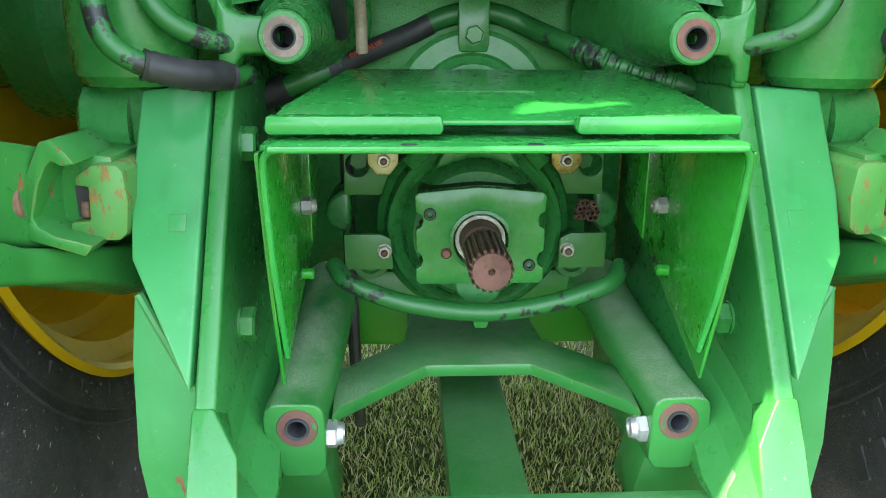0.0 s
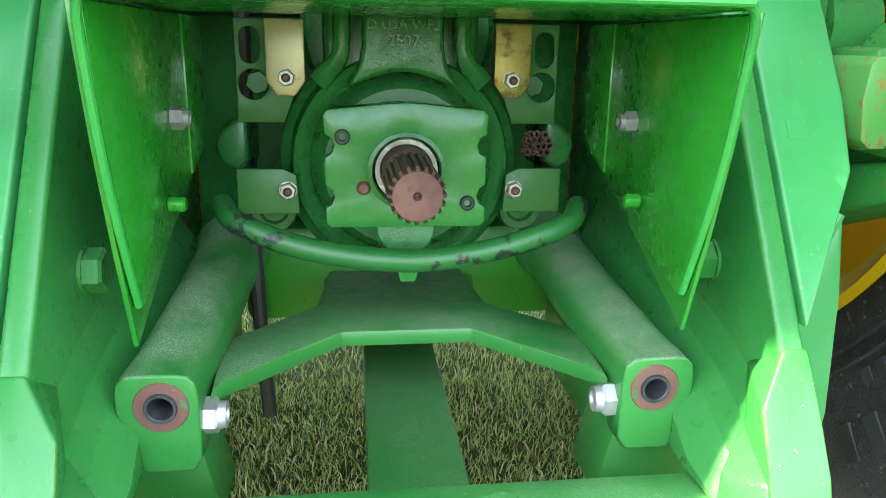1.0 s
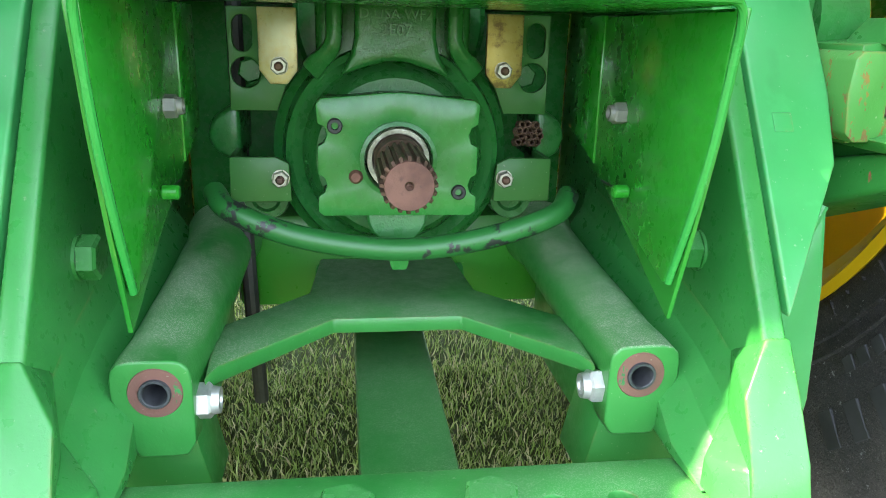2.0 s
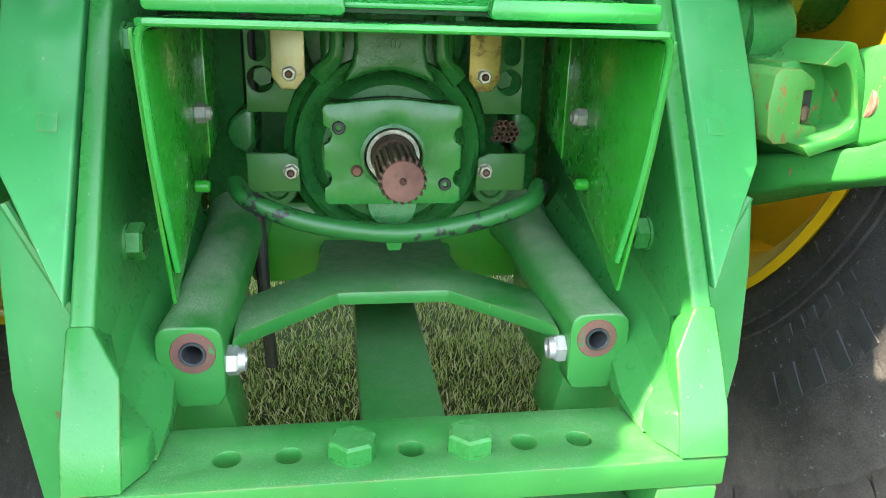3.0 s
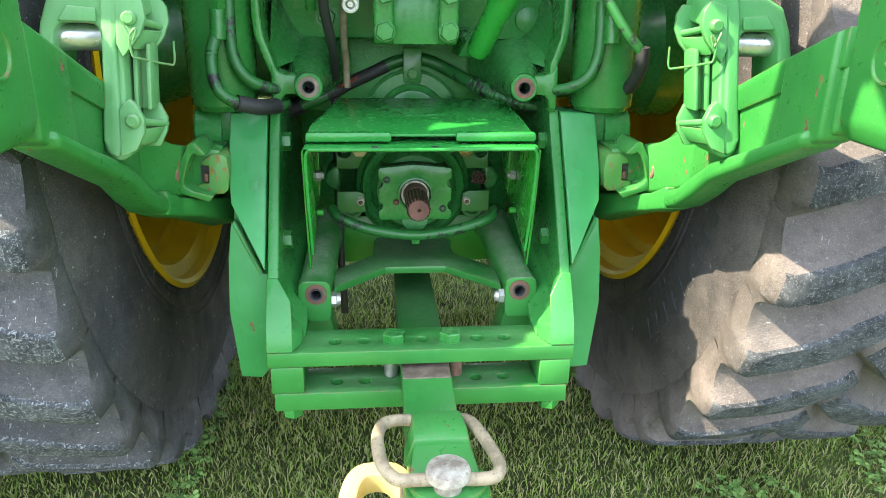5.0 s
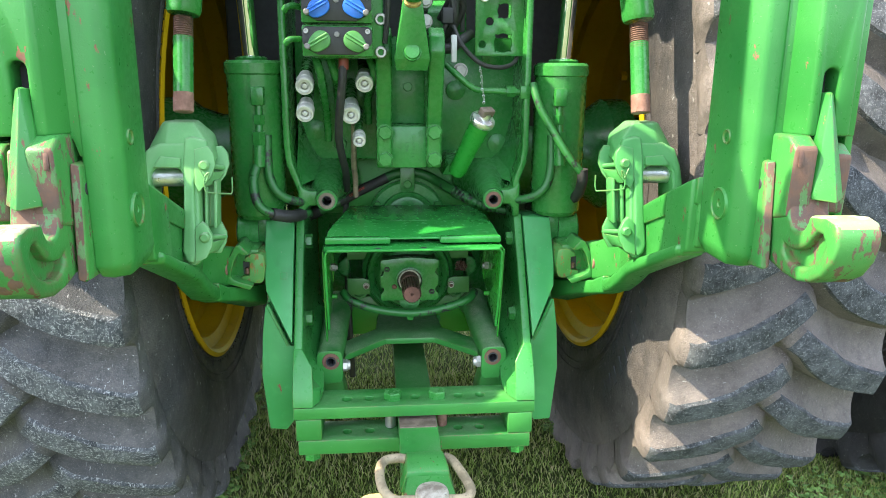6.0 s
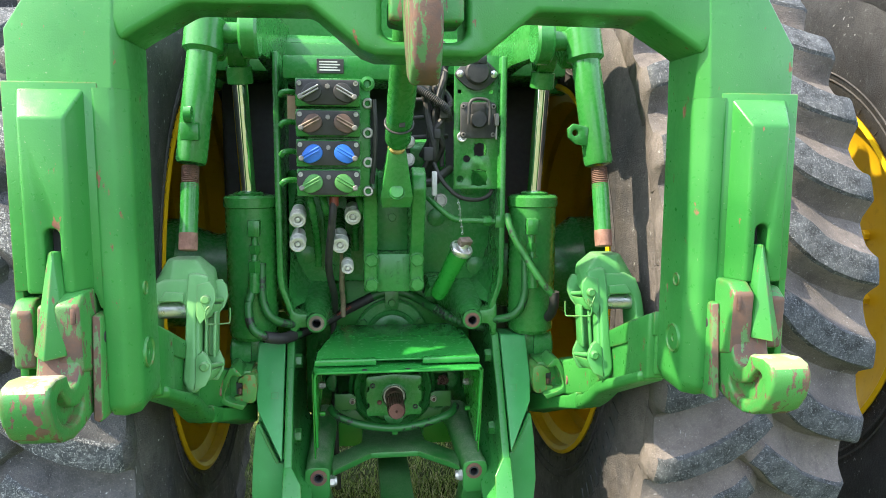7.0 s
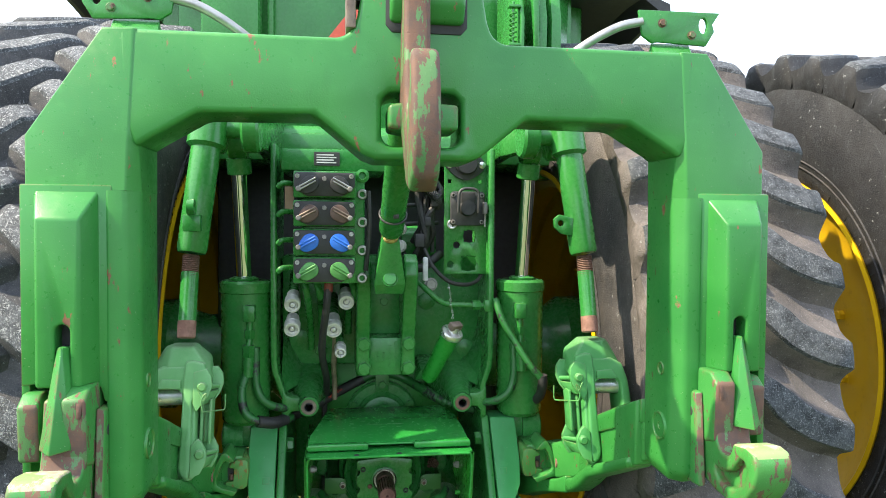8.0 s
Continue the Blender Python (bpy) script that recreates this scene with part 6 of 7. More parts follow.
for s in (-1, 1):
    def Q(fn):
        bm = fn()
        if s < 0:
            flip(bm)
        bm.transform(Matrix.Translation((QX, 0, 0)))
        return bm
    up_plan = [(0.432, QB), (0.432, -0.574), (0.450, QF), (0.480, QF), (0.480, QB)]
    u = part("upright", Q(lambda: loft([[(x, y, 1.4698) for x, y in up_plan], [(x, y, 1.030) for x, y in up_plan], [(0.432, QB, 1.000), (0.432, -0.574, 1.000), (0.450, QF, 0.998), (0.480, QF, 0.998), (0.480, QB, 1.000)], [(0.442, QB - 0.012, 0.978), (0.442, -0.560, 0.976), (0.458, -0.582, 0.978), (0.478, -0.582, 0.980), (0.478, QB - 0.012, 0.978)]], 0.006, (False, True))), green_worn, qh, "green box upright with chipped edges")
    part("outer_face", Q(lambda: plate([(0.470, 1.478), (0.600, 1.478), (0.600, 1.176), (0.520, 1.186), (0.500, 1.184), (0.488, 1.172), (0.482, 1.150), (0.470, 1.150)], "y", QF + 0.0015, QB, bev=0.003)), green_worn, u)
    part("back_plate", Q(lambda: box(0.470, 0.598, -0.512, QB, 1.012, 1.20, 0.004)), green_worn, u)
    rib = [(0.487, 1.180), (0.487, 1.472), (0.581, 1.472), (0.581, 1.180), (0.5395, 1.180)] + [(0.529 + 0.0105 * math.cos(a), 1.262 + 0.0105 * math.sin(a)) for a in (math.pi * i / 8 for i in range(9))] + [(0.5185, 1.180)]

    def ribbed():
        bm = plate(rib, "y", QF - 0.036, QF + 0.006, bev=0)
        for v in bm.verts:
            if v.co.y < QF - 0.03:
                v.co.x = 0.504 if v.co.x < 0.495 else 0.565 if v.co.x > 0.57 else v.co.x
                v.co.z = min(v.co.z, 1.426)
        return soften(bm, 0.0045, 3)
    part("rib", Q(ribbed), green_worn, u, "raised chamfered rib with a slot")
    part("slot_floor", Q(lambda: box(0.5155, 0.5425, QF - 0.004, QF - 0.0025, 1.185, 1.275, 0.0005, 1)), dark_hole, u)
    part("outer_flange", Q(lambda: box(0.588, 0.6015, QF + 0.004, QB, 1.03, 1.473, 0.004)), green_worn, u)
    # hook, latch cheeks and lever
    def K(fn):
        bm = fn()
        bm.transform(Matrix.Translation((-0.012, 0, 0)))
        if s < 0:
            flip(bm)
        bm.transform(Matrix.Translation((0.005, 0, 0)))
        return bm
    hk = [(-0.50, 0.992), (-0.50, 1.165), (-0.640, 1.165), (-0.652, 1.092), (-0.657, 1.072), (-0.667, 1.060), (-0.680, 1.057), (-0.692, 1.061), (-0.699, 1.072), (-0.702, 1.083), (-0.738, 1.088), (-0.758, 1.084), (-0.766, 1.072), (-0.767, 1.055), (-0.760, 1.032), (-0.744, 1.010), (-0.720, 0.995), (-0.69, 0.988), (-0.655, 0.990), (-0.62, 0.998), (-0.56, 0.994)]
    comma = [(-0.650, 1.034), (-0.664, 1.028), (-0.684, 1.031), (-0.702, 1.040), (-0.713, 1.054), (-0.722, 1.064), (-0.734, 1.063), (-0.742, 1.053), (-0.738, 1.038), (-0.726, 1.023), (-0.706, 1.012), (-0.682, 1.008), (-0.662, 1.012), (-0.650, 1.022)]
    h = part("lower_hook", K(lambda: merge(plate(hk, "x", 0.497, 0.558, [comma], bev=0.0055, seg=3), plate([(y * 1.02 + 0.0139, (z - 1.035) * 1.06 + 1.035) for y, z in comma], "x", 0.511, 0.550, bev=0))), green_scuffed, qh, "green lower hook worn to bare steel")
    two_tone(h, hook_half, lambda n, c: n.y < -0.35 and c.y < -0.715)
    # upward faces of the hook's nose take the paler colour
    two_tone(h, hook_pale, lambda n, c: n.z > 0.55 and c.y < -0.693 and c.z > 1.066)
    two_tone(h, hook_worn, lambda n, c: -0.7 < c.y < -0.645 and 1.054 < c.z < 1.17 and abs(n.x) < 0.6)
    for x0, x1, y1, zt in ((0.4945, 0.529, -0.657, 1.182), (0.570, 0.600, -0.628, 1.168)):
        ck = part("latch_cheek", K(lambda: hull([(x0, -0.50, 1.03), (x1, -0.50, 1.03), (x0, y1 + 0.004, 1.07), (x1, y1 + 0.004, 1.07), (x0, y1, zt - 0.016), (x1, y1, zt - 0.016), (x0, y1 + 0.022, zt), (x1, y1 + 0.022, zt), (x0, -0.50, zt), (x1, -0.50, zt)], 0.005, 3)), green_scuffed, h)
        two_tone(ck, hook_worn, lambda n, c: n.y < -0.6)
    st = part("inner_strip", K(lambda: hull([(0.482, -0.50, 0.985), (0.4935, -0.50, 0.985), (0.482, -0.626, 0.985), (0.4935, -0.632, 0.990), (0.482, -0.610, 1.142), (0.4935, -0.616, 1.145), (0.482, -0.50, 1.142), (0.4935, -0.50, 1.145)], 0.004, 3)), green_scuffed, h)
    two_tone(st, hook_worn, lambda n, c: n.y < -0.6)
    part("strip_hole", K(lambda: rod((0.4812, -0.595, 1.108), (0.484, -0.595, 1.108), 0.010)), dark_hole, st)
    part("bare_stripe", K(lambda: hull([(x, y, z) for x in (0.500, 0.507) for y, z in ((-0.6592, 1.14), (-0.6570, 1.163), (-0.65, 1.15))], 0.001)), rusty_dark, h)
    lv = part("latch_lever", Q(lambda: hull([(0.5200, QF - 0.028, 1.238), (0.5270, QF - 0.042, 1.242), (0.5380, QF - 0.030, 1.238), (0.5200, QF - 0.010, 1.238), (0.5380, QF - 0.010, 1.238), (0.5095, -0.656, 1.095), (0.5330, -0.676, 1.093), (0.5520, -0.660, 1.098), (0.5095, -0.632, 1.095), (0.5520, -0.632, 1.098)], 0.003, 3)), green_worn, qh, "tapered green latch lever")
    two_tone(lv, green_scuffed, lambda n, c: n.y < -0.5 and n.x * s > 0.05)
    part("pivot_pin", Q(lambda: lathe([(0, 0.0015), (0.004, 0.0), (0.006, 0.002), (0.021, 0.002), (0.0225, 0.004), (0.0240, 0.0045), (0.0255, 0.0), (0.026, -0.01)], (0.4325, -0.546, 1.070), (-1, -0.546, 1.070), 32)), green_worn, u, "round painted pin end")
    part("small_plug", Q(lambda: lathe([(0, 0.001), (0.008, 0.001), (0.0105, 0.003), (0.012, 0.0), (0.012, -0.01)], (0.4325, -0.548, 1.172), (-1, -0.548, 1.172), 20)), green_worn, u)
    # latch handle bracket on the shoulder
    lb = part("handle_bracket", Q(lambda: plate([(0.392, 1.805), (0.400, 1.760), (0.418, 1.748), (0.430, 1.750), (0.520, 1.746), (0.536, 1.772), (0.532, 1.785), (0.546, 1.806)], "y", -0.520, -0.512, [ring_pts(0.514, 1.782, 0.008, 14, ry=0.014)], bev=0.0015)), green, qh, "green latch handle bracket")
    part("bracket_foot", Q(lambda: hull([(0.418, -0.540, 1.712), (0.488, -0.540, 1.712), (0.418, -0.49, 1.712), (0.488, -0.49, 1.712), (0.420, -0.522, 1.735), (0.492, -0.522, 1.732), (0.420, -0.51, 1.750), (0.492, -0.51, 1.750)], 0.003)), green, lb)
    for x, z in ((0.436, 1.783), (0.492, 1.764)):
        part("bracket_bolt", Q(lambda: hexhead((x, -0.520, z), (0, -1, 0), 0.011, 0.006, 0.008)), hook_worn, lb)
    part("latch_rod", Q(lambda: tube([(0.40, -0.516, 1.785), (0.36, -0.515, 1.775), (0.32, -0.51, 1.755), (0.285, -0.50, 1.732), (0.26, -0.49, 1.712)], 0.008, 12, 6)), dull_steel, lb, "bare bent latch rod")
part("mast_pin", rod((QX - 0.118, -0.54, 1.80), (QX - 0.085, -0.54, 1.80), 0.025), dull_steel, qh)
part("mast_cheek", box(QX - 0.122, QX - 0.106, -0.60, -0.50, 1.728, 1.96, 0.003), worn_steel, qh, "bare scuffed mast cheek")

# ---- top link and its bracket ----
tlb = thing("top_link_bracket", "green cast top link bracket bolted to the housing", "bracket", (0, 0.12, 1.05))
for x0, x1 in ((-0.077, -0.043), (0.035, 0.069)):
    side = [(0.205, 1.045), (0.045, 1.045), (0.030, 1.06), (0.030, 1.145), (0.010, 1.175), (-0.035, 1.30), (-0.028, 1.335), (0.0, 1.352), (0.06, 1.345), (0.205, 1.30)]
    part("bracket_arm", plate(side, "x", x0, x1, bev=0.006, seg=3), green, tlb)
cpl = part("bracket_base", box(-0.045, 0.037, 0.050, 0.205, 1.045, 1.140, 0.004), green_cast, tlb)
part("bracket_web", box(-0.044, 0.036, 0.11, 0.205, 1.14, 1.32, 0.004), green_cast, tlb)
part("web_bolt", hexhead((-0.004, 0.11, 1.225), (0, -1, 0), 0.02, 0.01, 0.017), green_cast, tlb)
for x in (-0.058, 0.052):
    for z in (1.068, 1.128):
        part("bracket_bolt", hexhead((x, 0.030, z), (0, -1, 0), 0.029, 0.017, 0.018), green, tlb, "green hexagon bolt head")
for i, w in enumerate(("R241865 CAST", "R241853 D", "USA", "WP 2")):
    lettering(w, 0.0125, facing(0.022 - 0.0155 * i, 0.0497, 1.092, -90), green_cast, cpl)
tl = thing("top_link", "green top link pinned to its bracket", "top link", (0, -0.1, 1.26))
part("knuckle", hull([(-0.036, -0.085, 1.262), (0.028, -0.085, 1.262), (-0.040, -0.10, 1.285), (0.032, -0.10, 1.285), (-0.026, -0.118, 1.36), (0.018, -0.118, 1.36), (-0.022, -0.122, 1.40), (0.014, -0.122, 1.40), (-0.036, -0.0, 1.27), (0.028, -0.0, 1.27), (-0.030, 0.0, 1.345), (0.022, 0.0, 1.345), (-0.022, -0.09, 1.405), (0.014, -0.09, 1.405)], 0.007, 3), green, tl)
part("knuckle_plug", lathe([(0, -0.002), (0.014, -0.002), (0.0165, 0.001), (0.0185, 0.0), (0.019, 0.012)], (-0.004, -0.106, 1.300), (-0.004, 0.2, 1.25), 24), green, tl)
a, b = Vector((-0.004, -0.108, 1.392)), Vector((0.010, -0.46, 1.74))
d = (b - a).normalized()
part("neck_ring", lathe([(0.017, 0), (0.020, 0.003), (0.020, 0.008), (0.017, 0.012), (0.020, 0.016), (0.018, 0.022)], a, b, 24), brassy, tl, "bare yellowed neck ring")
part("link_tube", lathe([(0, 0.02), (0.024, 0.02), (0.028, 0.03), (0.028, 0.12), (0.029, 0.13), (0.029, 0.49), (0, 0.49)], a, b, 28), green, tl, "green link tube")
part("cable_tie", tube([a + d * 0.075 + Vector((0.030 * math.cos(t), 0.022 * math.sin(t), 0.022 * math.sin(t))) for t in (2 * math.pi * i / 12 for i in range(13))], 0.0025, 8, 2), black_plastic, tl, "black cable tie")
part("tie_head", box(-0.004, 0.008, -0.200, -0.190, 1.435, 1.450, 0.001), black_plastic, tl)

# ---- remote valve stack ----
scv = thing("valve_stack", "stack of four hydraulic remote valves with coloured caps", "hydraulic valves", (-0.15, 0.0, 1.27))
part("valve_body", box(-0.205, -0.060, -0.062, 0.205, 1.285, 1.545, 0.006), green_cast, scv)
part("head_block", box(-0.255, -0.01, -0.02, 0.205, 1.548, 1.60, 0.006), green_cast, scv)
ROWS_V = [(1.512, "black", black_plastic, grey_plastic), (1.447, "brown", brown_plastic, worn_steel), (1.382, "blue", blue_plastic, blue_plastic), (1.318, "green", lime_plastic, lime_plastic)]


def ear_plate(zc):
    w, h = 0.068, 0.0265
    pts = []
    for x, z in ((-w, h - 0.006), (-w + 0.006, h), (w - 0.006, h), (w, h - 0.006), (w, -h + 0.022), (w - 0.010, -h + 0.010), (w - 0.030, -h), (-w + 0.030, -h), (-w + 0.010, -h + 0.010), (-w, -h + 0.022)):
        pts.append((-0.152 + x, zc + z))
    return pts


def teardrop(cx, zc, s):
    pts = []
    for i in range(20):
        t = 2 * math.pi * i / 20
        r = 0.0185 + 0.010 * max(0, math.cos(t - (math.pi * 1.22 if s < 0 else -math.pi * 0.22))) ** 3
        pts.append((cx + r * math.cos(t) * 1.02, zc + r * math.sin(t)))
    return pts


for zc, word, capm, levm in ROWS_V:
    blk = part("valve_block", box(-0.222, -0.082, -0.092, 0.08, zc - 0.030, zc + 0.0305, 0.004), green, scv)
    pl = part("dust_plate", plate(ear_plate(zc), "y", -0.103, -0.0915, bev=0.002), black_plastic, scv, "black plastic cover plate")
    for x in (-0.212, -0.092):
        part("plate_screw", lathe([(0.0055, 0), (0.0048, -0.003), (0.0026, -0.003), (0.002, 0.0), (0, 0)], (x, -0.1035, zc + 0.018), (x, 1, zc + 0.018), 14), dull_steel, pl)
    part("plate_stud", hexhead((-0.152, -0.103, zc + 0.012), (0, -1, 0), 0.010, 0.005), grey_plastic, pl)
    for sd in (-1, 1):
        cx = -0.152 + sd * 0.031
        cp = part("cap", plate(teardrop(cx, zc + 0.001, sd), "y", -0.113, -0.103, bev=0.003), capm, pl, word + " plastic coupler cap")
        p0, p1 = Vector((cx + sd * 0.026, -0.118, zc - 0.011)), Vector((cx - sd * 0.012, -0.118, zc + 0.010))
        for off in (-0.0035, 0.0035):
            part("lever_bar", tube([p0 + Vector((0, 0, off)), p1 + Vector((0, 0, off))], 0.0022, 8, 1), levm if word != "black" else dull_steel, cp)
        part("lever_pivot", lathe([(0.0062, 0.012), (0.0062, 0), (0.004, -0.002), (0, -0.002)], p0 + Vector((0, -0.001, 0)), p0 + Vector((0, 1, 0)), 14), grey_plastic, cp)
    # hooked finger at the side
    part("finger", tube([(-0.222, -0.02, zc + 0.002), (-0.235, -0.050, zc + 0.004), (-0.250, -0.062, zc + 0.002), (-0.258, -0.060, zc - 0.006)], 0.0065, 10, 5), green, scv)
    pt = part("side_port", lathe([(0.0125, 0.012), (0.0125, 0), (0.0105, -0.003), (0.0068, -0.003), (0.0058, 0.006), (0, 0.006)], (-0.066, -0.064, zc - 0.020), (-0.066, 1, zc - 0.020), 20), dull_steel, scv, "dull port fitting")
part("port_ring", lathe([(0.016, 0.006), (0.016, 0), (0.009, -0.002), (0.007, 0.004), (0, 0.004)], (-0.066, -0.064, 1.535), (-0.066, 1, 1.535), 20), green, scv)
part("cable_loom", tube([(-0.052, -0.070, 1.50), (-0.050, -0.072, 1.44), (-0.052, -0.070, 1.37), (-0.058, -0.066, 1.315)], 0.0055, 8, 6), black_rubber, scv)
part("side_card", box(-0.245, -0.224, -0.02, -0.018, 1.45, 1.51, 0.0004, 1), tan_card, scv, "plain tan label")
tag = part("data_plate", box(-0.178, -0.118, -0.0245, -0.021, 1.560, 1.592, 0.0006, 1), black_plastic, scv, "small black data plate")
for i in range(4):
    part("print_bar", box(-0.172, -0.126 - 0.006 * (i % 2), -0.0252, -0.0244, 1.566 + 0.006 * i, 1.5688 + 0.006 * i, 0), pale_print, tag)
# couplers below
for x, z, r, L in ((-0.230, 1.226, 0.0195, 0.065), (-0.231, 1.168, 0.0195, 0.065), (-0.101, 1.232, 0.0195, 0.065), (-0.132, 1.165, 0.0205, 0.070), (-0.115, 1.109, 0.0145, 0.045)):
    c = thing("hose_coupler", "silver hydraulic quick coupler on a green pipe", "coupler", (x, 0.05, z), "hydraulic couplers")
    w = Vector((0.02, -0.93, -0.30)).normalized()
    f = Vector((x, 0.012, z))
    sleeve = part("collar", lathe([(0.0, 0.014), (0.007, 0.012), (0.009, 0.004), (r - 0.007, 0.003), (r - 0.005, 0.0), (r - 0.0015, 0.0), (r, 0.003), (r, 0.020), (r - 0.002, 0.022), (r, 0.024), (r, 0.034), (r - 0.0035, 0.036), (r - 0.0035, L)], f, f - w, 28), coupler_zinc, c, "ridged silver collar")
    part("nozzle", rod(f - w * 0.012, f - w * 0.002, 0.0055), coupler_zinc, sleeve)
    part("stub_pipe", rod(f - w * (L - 0.004), f - w * (L + 0.14), r * 0.72), green, c)
single("riser_hose", tube([(-0.143, -0.030, 1.285), (-0.148, -0.030, 1.23), (-0.160, 0.02, 1.12), (-0.150, 0.10, 1.03), (-0.152, 0.18, 0.975)], 0.009, 10, 7), black_rubber, "black rubber hose with a red end collar", "hose", (-0.15, 0.05, 1.0))
single("steel_pipe", tube([(-0.128, 0.10, 1.14), (-0.132, 0.15, 1.05), (-0.130, 0.18, 1.0), (-0.130, 0.19, 0.955)], 0.007, 12, 6), tan_steel, "pale unpainted steel pipe", "pipe", (-0.13, 0.15, 0.9))
single("hose_collar", rod((-0.143, -0.030, 1.287), (-0.144, -0.030, 1.262), 0.0105), dark_red, "dull red hose end collar", "collar", (-0.143, -0.03, 1.27))
for i, (p0, p1) in enumerate((((-0.205, 0.02, 1.29), (-0.19, 0.14, 1.10)), ((-0.175, 0.03, 1.29), (-0.165, 0.15, 1.16)), ((-0.09, 0.03, 1.29), (-0.095, 0.14, 1.14)))):
    single("valve_pipe", tube([p0, (p0[0] + .01, p0[1] - 0.005, 1.25), (p1[0], p1[1] - 0.03, p1[2] + 0.06), p1], 0.0095, 12, 6), green, "bent green steel hydraulic pipe", "pipe", (p1[0], 0.1, p1[2]), "valve pipes")

# ---- electrical socket panel ----
ep = thing("socket_panel", "green plate with black electrical sockets and empty holes", "socket panel", (0.204, 0.1, 1.295))
def notched(cx, cz, r):
    """A round hole with four screw notches."""
    out = []
    for i in range(32):
        a = math.tau * i / 32
        k = 1.30 if i % 8 == 4 else 1.0
        out.append((cx + r * k * math.cos(a), cz + r * k * math.sin(a)))
    return out


hl = [notched(0.217, 1.394, 0.0165), notched(0.215, 1.324, 0.021), ring_pts(0.183, 1.371, 0.0088, 16), ring_pts(0.167, 1.321, 0.0085, 16)]
hl += [[(x + a * 0.0045, 1.536 + b * 0.0045) for a, b in ((-1, -1), (1, -1), (1, 1), (-1, 1))] for x in (0.164, 0.244)]
part("panel", plate([(0.150, 1.295), (0.262, 1.295), (0.262, 1.625), (0.150, 1.625)], "y", 0.100, 0.105, hl, bev=0.0012), green, ep)
part("panel_bend", box(0.2625, 0.2665, 0.10, 0.20, 1.295, 1.625, 0.001), green, ep)
so = part("socket", plate([(0.210 + 0.045 * a, 1.466 + 0.044 * b) for a, b in ((-1, -0.86), (-0.86, -1), (0.86, -1), (1, -0.86), (1, 0.86), (0.86, 1), (-0.86, 1), (-1, 0.86))], "y", 0.088, 0.0995, bev=0.002), grey_black, ep, "black plastic socket")
part("socket_lid", merge(lathe([(0.0215, 0.012), (0.0215, -0.014), (0.019, -0.018), (0.0, -0.019)], (0.208, 0.086, 1.468), (0.208, 1, 1.468), 28), box(0.190, 0.226, 0.068, 0.088, 1.478, 1.506, 0.003)), black_plastic, so)
part("lid_bail", tube([(0.182, 0.066, 1.455), (0.182, 0.062, 1.480), (0.183, 0.060, 1.502), (0.190, 0.060, 1.513), (0.208, 0.060, 1.516), (0.226, 0.060, 1.513), (0.233, 0.060, 1.502), (0.234, 0.062, 1.480), (0.234, 0.066, 1.455)], 0.0038, 10, 4), grey_black, so, "dusty black lid bail")
for x, z in ((0.172, 1.500), (0.247, 1.500), (0.172, 1.431), (0.247, 1.431)):
    part("socket_screw", lathe([(0.0062, 0.002), (0.0058, -0.003), (0.003, -0.0035), (0.0025, 0), (0, 0)], (x, 0.088, z), (x, 1, z), 14), grey_plastic, so)
oval = [(0.205 + 0.054 * math.cos(a), 1.578 + (0.020 + 0.019 * abs(math.sin(a)) ** 2.2) * math.sin(a)) for a in (math.tau * i / 36 for i in range(36))]
so = part("socket", plate(oval, "y", 0.088, 0.0995, bev=0.002), grey_black, ep, "black plastic socket")
part("socket_lid", merge(lathe([(0.0295, 0.012), (0.0295, -0.012), (0.026, -0.017), (0.0, -0.018)], (0.205, 0.086, 1.582), (0.205, 1, 1.582), 32), box(0.184, 0.226, 0.066, 0.088, 1.600, 1.622, 0.004)), black_plastic, so)
for x in (0.163, 0.247):
    part("socket_screw", lathe([(0.0095, 0.002), (0.009, -0.002), (0.0055, -0.004), (0, -0.0045)], (x, 0.088, 1.578), (x, 1, 1.578), 18), aluminium, so)
part("lid_clip", box(0.247, 0.258, 0.066, 0.086, 1.452, 1.482, 0.003), grey_plastic, ep, "grey sliding clip")
part("clip_wire", rod((0.2525, 0.072, 1.452), (0.2525, 0.074, 1.418), 0.0022, n=8), dull_steel, ep)
part("socket_ring", lathe([(0.0125, 0.004), (0.0125, -0.004), (0.0105, -0.005), (0.0075, -0.004), (0.007, 0.002), (0, 0.002)], (0.170, 0.098, 1.425), (0.170, 1, 1.425), 24), aluminium, ep, "round silver socket ring")
single("panel_cable", tube([(0.10, 0.10, 1.36), (0.120, 0.075, 1.315), (0.16, 0.07, 1.278), (0.21, 0.08, 1.270), (0.245, 0.10, 1.285), (0.255, 0.14, 1.32)], 0.0052, 10, 7), black_rubber, "loose black cable below the socket panel", "cable", (0.16, 0.08, 1.27))
single("cable_clip", box(0.093, 0.106, 0.072, 0.086, 1.280, 1.340, 0.003), pale_print, "pale grey cable clip", "clip", (0.10, 0.08, 1.28))
# dark wiring in the gap between valves and panel
rng = random.Random(3)
for i in range(9):
    x0, x1 = rng.uniform(0.055, 0.10), rng.uniform(0.09, 0.15)
    z0, z1 = rng.uniform(1.35, 1.45), rng.uniform(1.5, 1.64)
    single("wiring", tube([(x0, 0.16, z0 - 0.06), (x0 + 0.03, 0.11 + 0.04 * rng.random(), z0), (x1 - 0.02, 0.11 + 0.05 * rng.random(), (z0 + z1) / 2), (x1, 0.14, z1), (x1 - 0.03, 0.19, z1 + 0.05)], rng.choice((0.0045, 0.006, 0.009)), 8, 5), black_rubber, "black wiring loom behind the top link", "wiring", (x0, 0.14, z0), "wiring looms")
